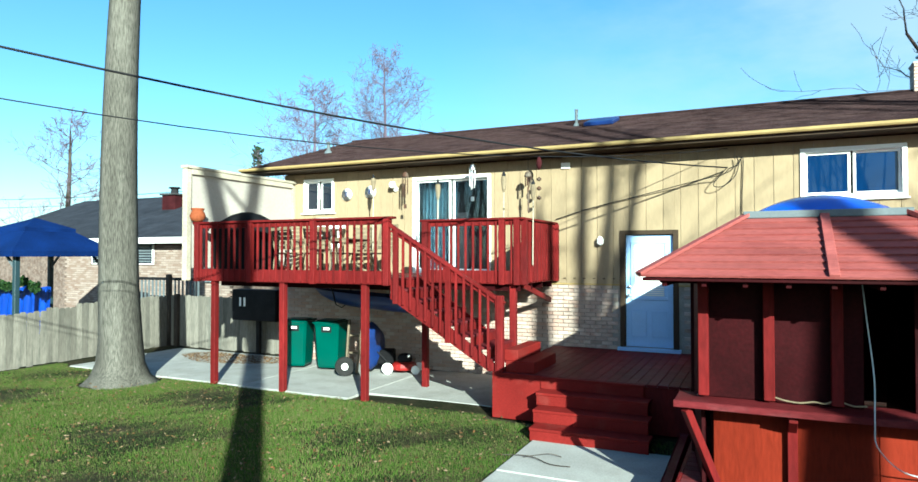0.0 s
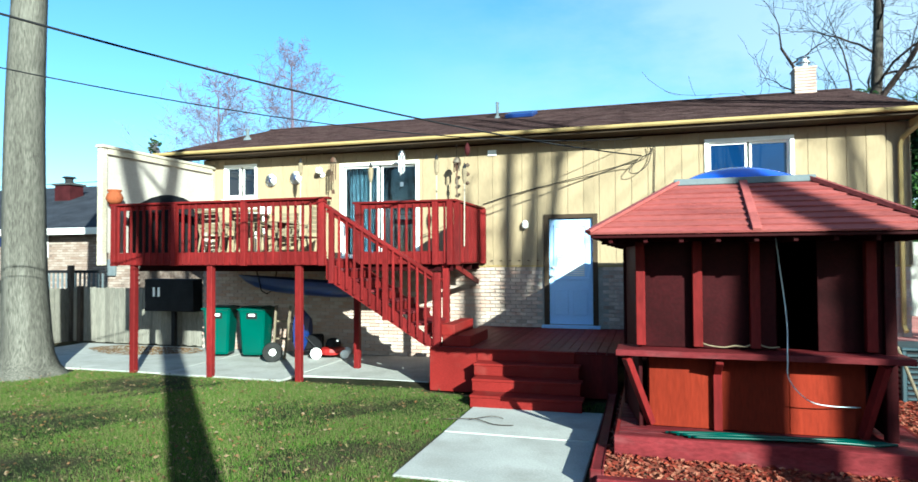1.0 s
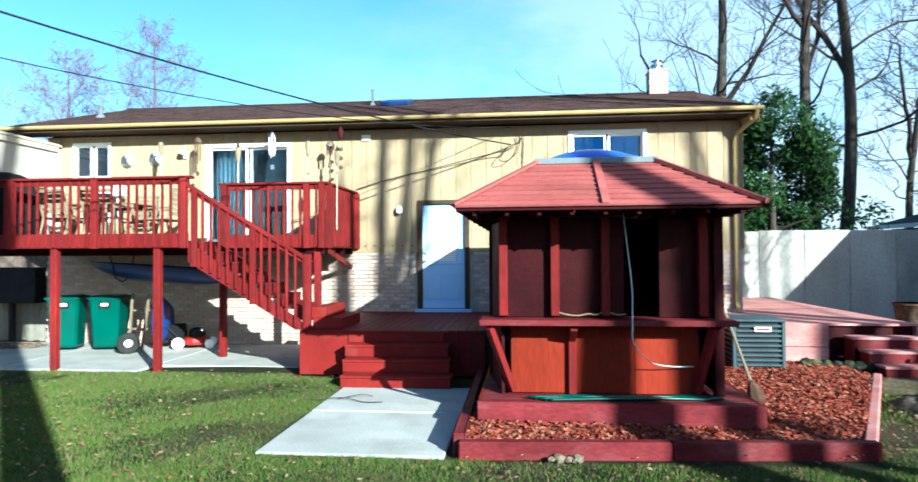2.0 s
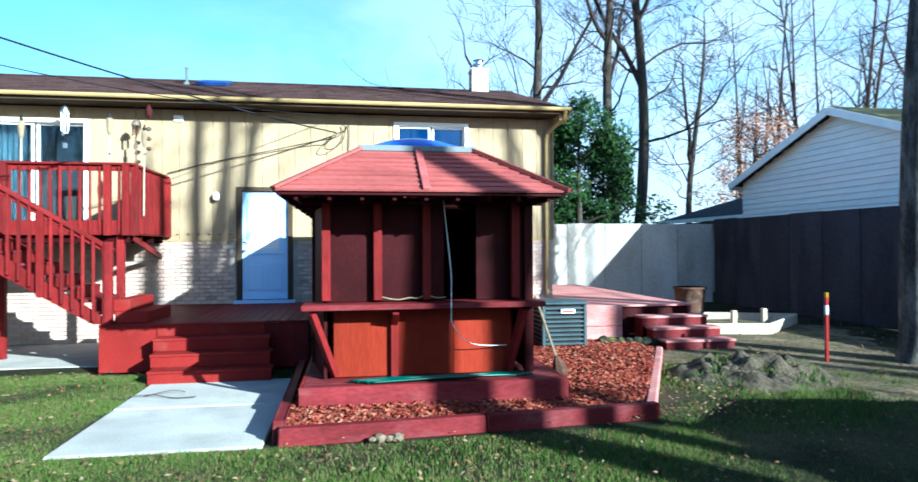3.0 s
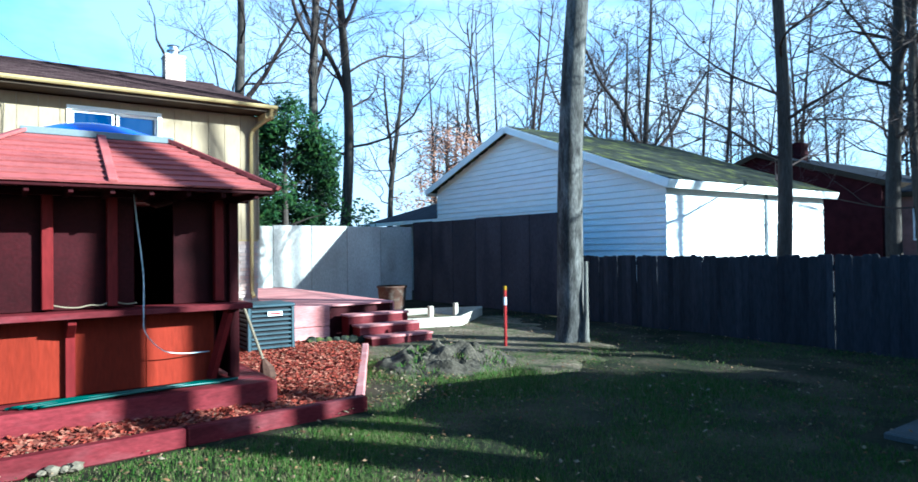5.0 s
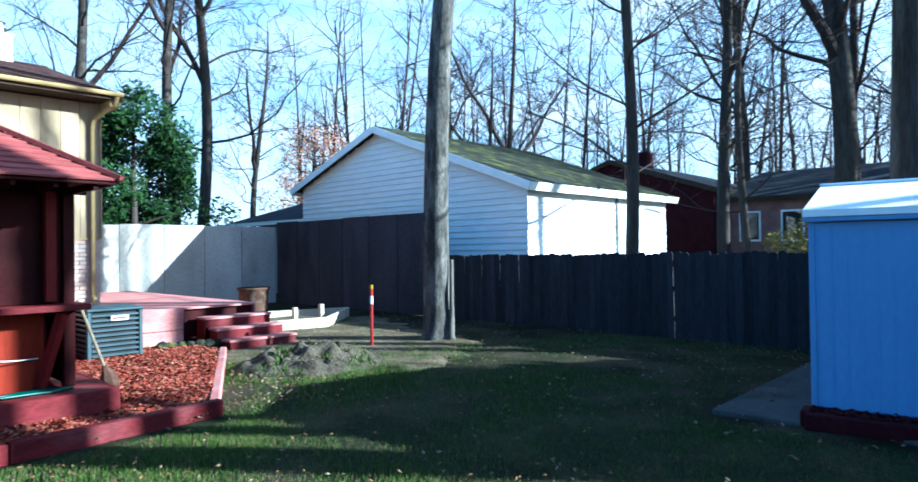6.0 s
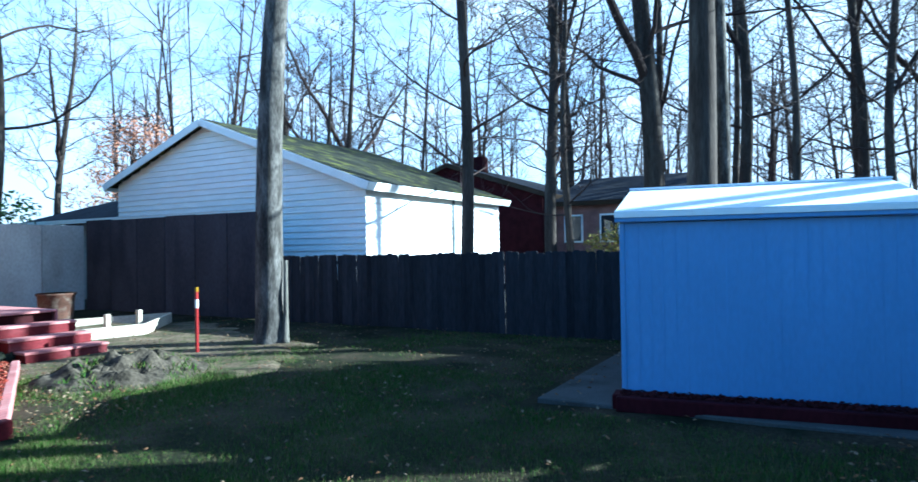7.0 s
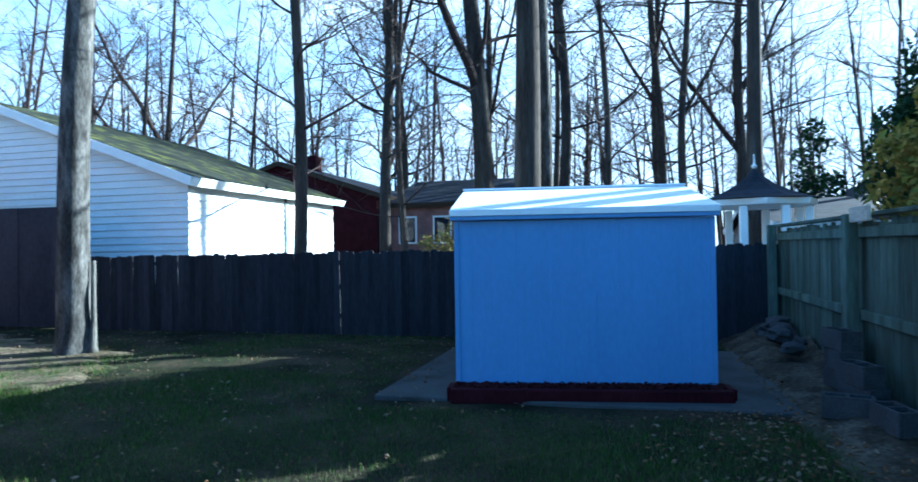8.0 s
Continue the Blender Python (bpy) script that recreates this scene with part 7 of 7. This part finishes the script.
def blades(name, n, x0, x1, y0, y1, keep, height, label):
    x, y = nr.uniform(x0, x1, n), nr.uniform(y0, y1, n)
    patch = 0.5 + 0.25 * np.sin(1.7 * x + 0.9 * y + 1.3 * np.sin(0.8 * y)) + 0.25 * np.sin(2.3 * y - 1.2 * x + np.sin(2.1 * x))
    worn = 0.5 + 0.3 * np.sin(5.1 * x + 2.0 * np.sin(1.9 * y)) * np.sin(4.3 * y + 1.7 * np.sin(2.7 * x)) + 0.2 * np.sin(9.7 * x - 6.1 * y)
    patch = 0.65 * patch + 0.35 * worn
    ok = clear_of(x, y) & (nr.random(n) < keep(x, y, patch))
    x, y, patch = x[ok], y[ok], patch[ok]
    n = len(x)
    a = nr.random(n) * 6.283
    h = height * nr.uniform(0.5, 1.2, n) * (0.6 + 0.6 * patch)
    w = nr.uniform(0.002, 0.0042, n)
    lx, ly = nr.normal(0, 0.5, n) * h, nr.normal(0, 0.5, n) * h
    v = np.zeros((n, 3, 3))
    v[:, 0] = np.stack([x - w * np.cos(a), y - w * np.sin(a), np.full(n, -0.02)], 1)
    v[:, 1] = np.stack([x + w * np.cos(a), y + w * np.sin(a), np.full(n, -0.02)], 1)
    v[:, 2] = np.stack([x + lx, y + ly, h], 1)
    me = bpy.data.meshes.new(name)
    me.vertices.add(3 * n)
    me.vertices.foreach_set("co", v.reshape(-1))
    me.loops.add(3 * n)
    me.loops.foreach_set("vertex_index", np.arange(3 * n))
    me.polygons.add(n)
    me.polygons.foreach_set("loop_start", np.arange(0, 3 * n, 3))
    me.update()
    me.validate()
    tagged(link_mesh(name, me, GRASS), label, "grass", kind="stuff")


blades("grass", 950000, -12.2, 5.4, -11.5, -2.9, lambda x, y, p: np.clip(2.3 * p - 0.3, 0.3, 1), 0.032, "short green lawn grass with worn patches")
blades("grass", 120000, -12.2, 5.4, -15.4, -11.4, lambda x, y, p: np.clip(0.1 + p, 0, 1), 0.045, "short green lawn grass with worn patches")
# grass thinned near the fence so dark soil deepens the shade
blades("grass", 420000, 4.5, 13.1, -15.5, -3.0, lambda x, y, p: np.clip(1.5 * p - 0.15 - 0.16 * np.clip(y + 7, 0, 5), 0.02, 1) * np.where((x > 9.6) & (y > -10.2), 0.25, 1.0), 0.036, "thin lawn grass towards the fences")
blades("grass", 30000, 6.4, 12.8, -6.9, 3.0, lambda x, y, p: np.clip(2.0 * p - 0.75, 0.03, 1) * 0.8, 0.04, "sparse grass and weeds on the bare earth")
blades("weeds", 16000, 6.3, 9.6, -6.9, -4.4, lambda x, y, p: np.clip(2.2 * p - 0.9, 0, 1), 0.085, "green weeds round the dug earth")

lr = random.Random(19)
V, F = [], []
for k in range(7500):
    zone = lr.random()
    if zone < 0.5:
        x, y = lr.uniform(-11, 5), lr.uniform(-11, -3.1)
    elif zone < 0.66:
        x, y = lr.uniform(1.7, 7), lr.uniform(-6.8, -3)
    elif zone < 0.84:
        x, y = lr.uniform(5, 13), lr.uniform(-12, 0)
    else:
        x, y = lr.gauss(8.3, 2.0), lr.gauss(-14.2, 0.6)
    if -0.5 < x < 1.45 and y > -7.1 or x < -1.2 and y > -3.15 or 1.55 < x < 4.5 and y > -6.35 or 8.4 < x < 12 and -14.3 < y < -10.8 or y < -15.1:
        continue
    s, a = lr.uniform(0.013, 0.032), lr.random() * math.tau
    z = 0.03 + lr.random() * 0.03 + (0.07 if inside(x, y, bed_poly) else 0)
    u, w = Vector((math.cos(a), math.sin(a), lr.uniform(-0.5, 0.5))) * s, Vector((-math.sin(a), math.cos(a), lr.uniform(-0.5, 0.5))) * s * 0.6
    c = Vector((x, y, z))
    n = len(V)
    V += [tuple(c - u), tuple(c - w * 0.9), tuple(c + u), tuple(c + w), tuple(c + Vector((0, 0, 0.012)))]
    F += [(n, n + 1, n + 4), (n + 1, n + 2, n + 4), (n + 2, n + 3, n + 4), (n + 3, n, n + 4)]
tagged(tris("fallen_leaves", V, F, LITTER), "scattered dry brown leaves on lawn and bed", "leaves", kind="stuff")

V, F = [], []
for k in range(1500):
    a, d = lr.random() * math.tau, lr.random() ** 0.5
    x, y = -9.1 + 1.5 * d * math.cos(a), -0.75 + 0.62 * d * math.sin(a) * (1 + 0.2 * math.sin(3 * a))
    b, q = lr.random() * math.tau, lr.uniform(0.015, 0.035)
    u, w = Vector((math.cos(b), math.sin(b), lr.uniform(-0.3, 0.3))) * q, Vector((-math.sin(b), math.cos(b), lr.uniform(-0.3, 0.3))) * q * 0.6
    c = Vector((x, y, 0.03 + 0.012 * lr.random()))
    n = len(V)
    V += [tuple(c - u), tuple(c - w), tuple(c + u), tuple(c + w), tuple(c + Vector((0, 0, 0.01)))]
    F += [(n, n + 1, n + 4), (n + 1, n + 2, n + 4), (n + 2, n + 3, n + 4), (n + 3, n, n + 4)]
tagged(tris("leaf_drift", V, F, LITTER), "drift of dry leaves on the patio by the gate", "leaves", kind="stuff")

# ---- bricks of the lower wall ----
brick_me = block("brick", 0.203, 0.05, 0.063, 0.004)
rest = []
br = random.Random(12)
count = 0
for k in range(25):
    z = 0.02 + k * 0.0755
    if z + 0.065 > 1.9:
        break
    x = HX0 + (0.107 if k % 2 else 0)
    while x < HX1 - 0.05:
        x1 = min(x + 0.203, HX1)
        if not (x1 > -0.1 and x < 1.03 and z > 0.65):
            y = br.uniform(-0.003, 0.004)
            if z > 0.66 and -1.35 < x < 1.75 and x1 - x > 0.2:
                piece("brick", brick_me, BRICK, house, pose(x + 0.1015, 0.025 + y, z))
                count += 1
            else:
                rest.append((x, x1, y, 0.04, z, z + 0.063))
        x += 0.214
tagged(link_mesh("bricks", boxes_mesh("bricks", rest), islands("pale_bricks", [(0.38, 0.28, 0.235), (0.46, 0.37, 0.32), (0.37, 0.245, 0.2), (0.43, 0.345, 0.3), (0.35, 0.255, 0.22)], 0.9), house), kind="stuff")
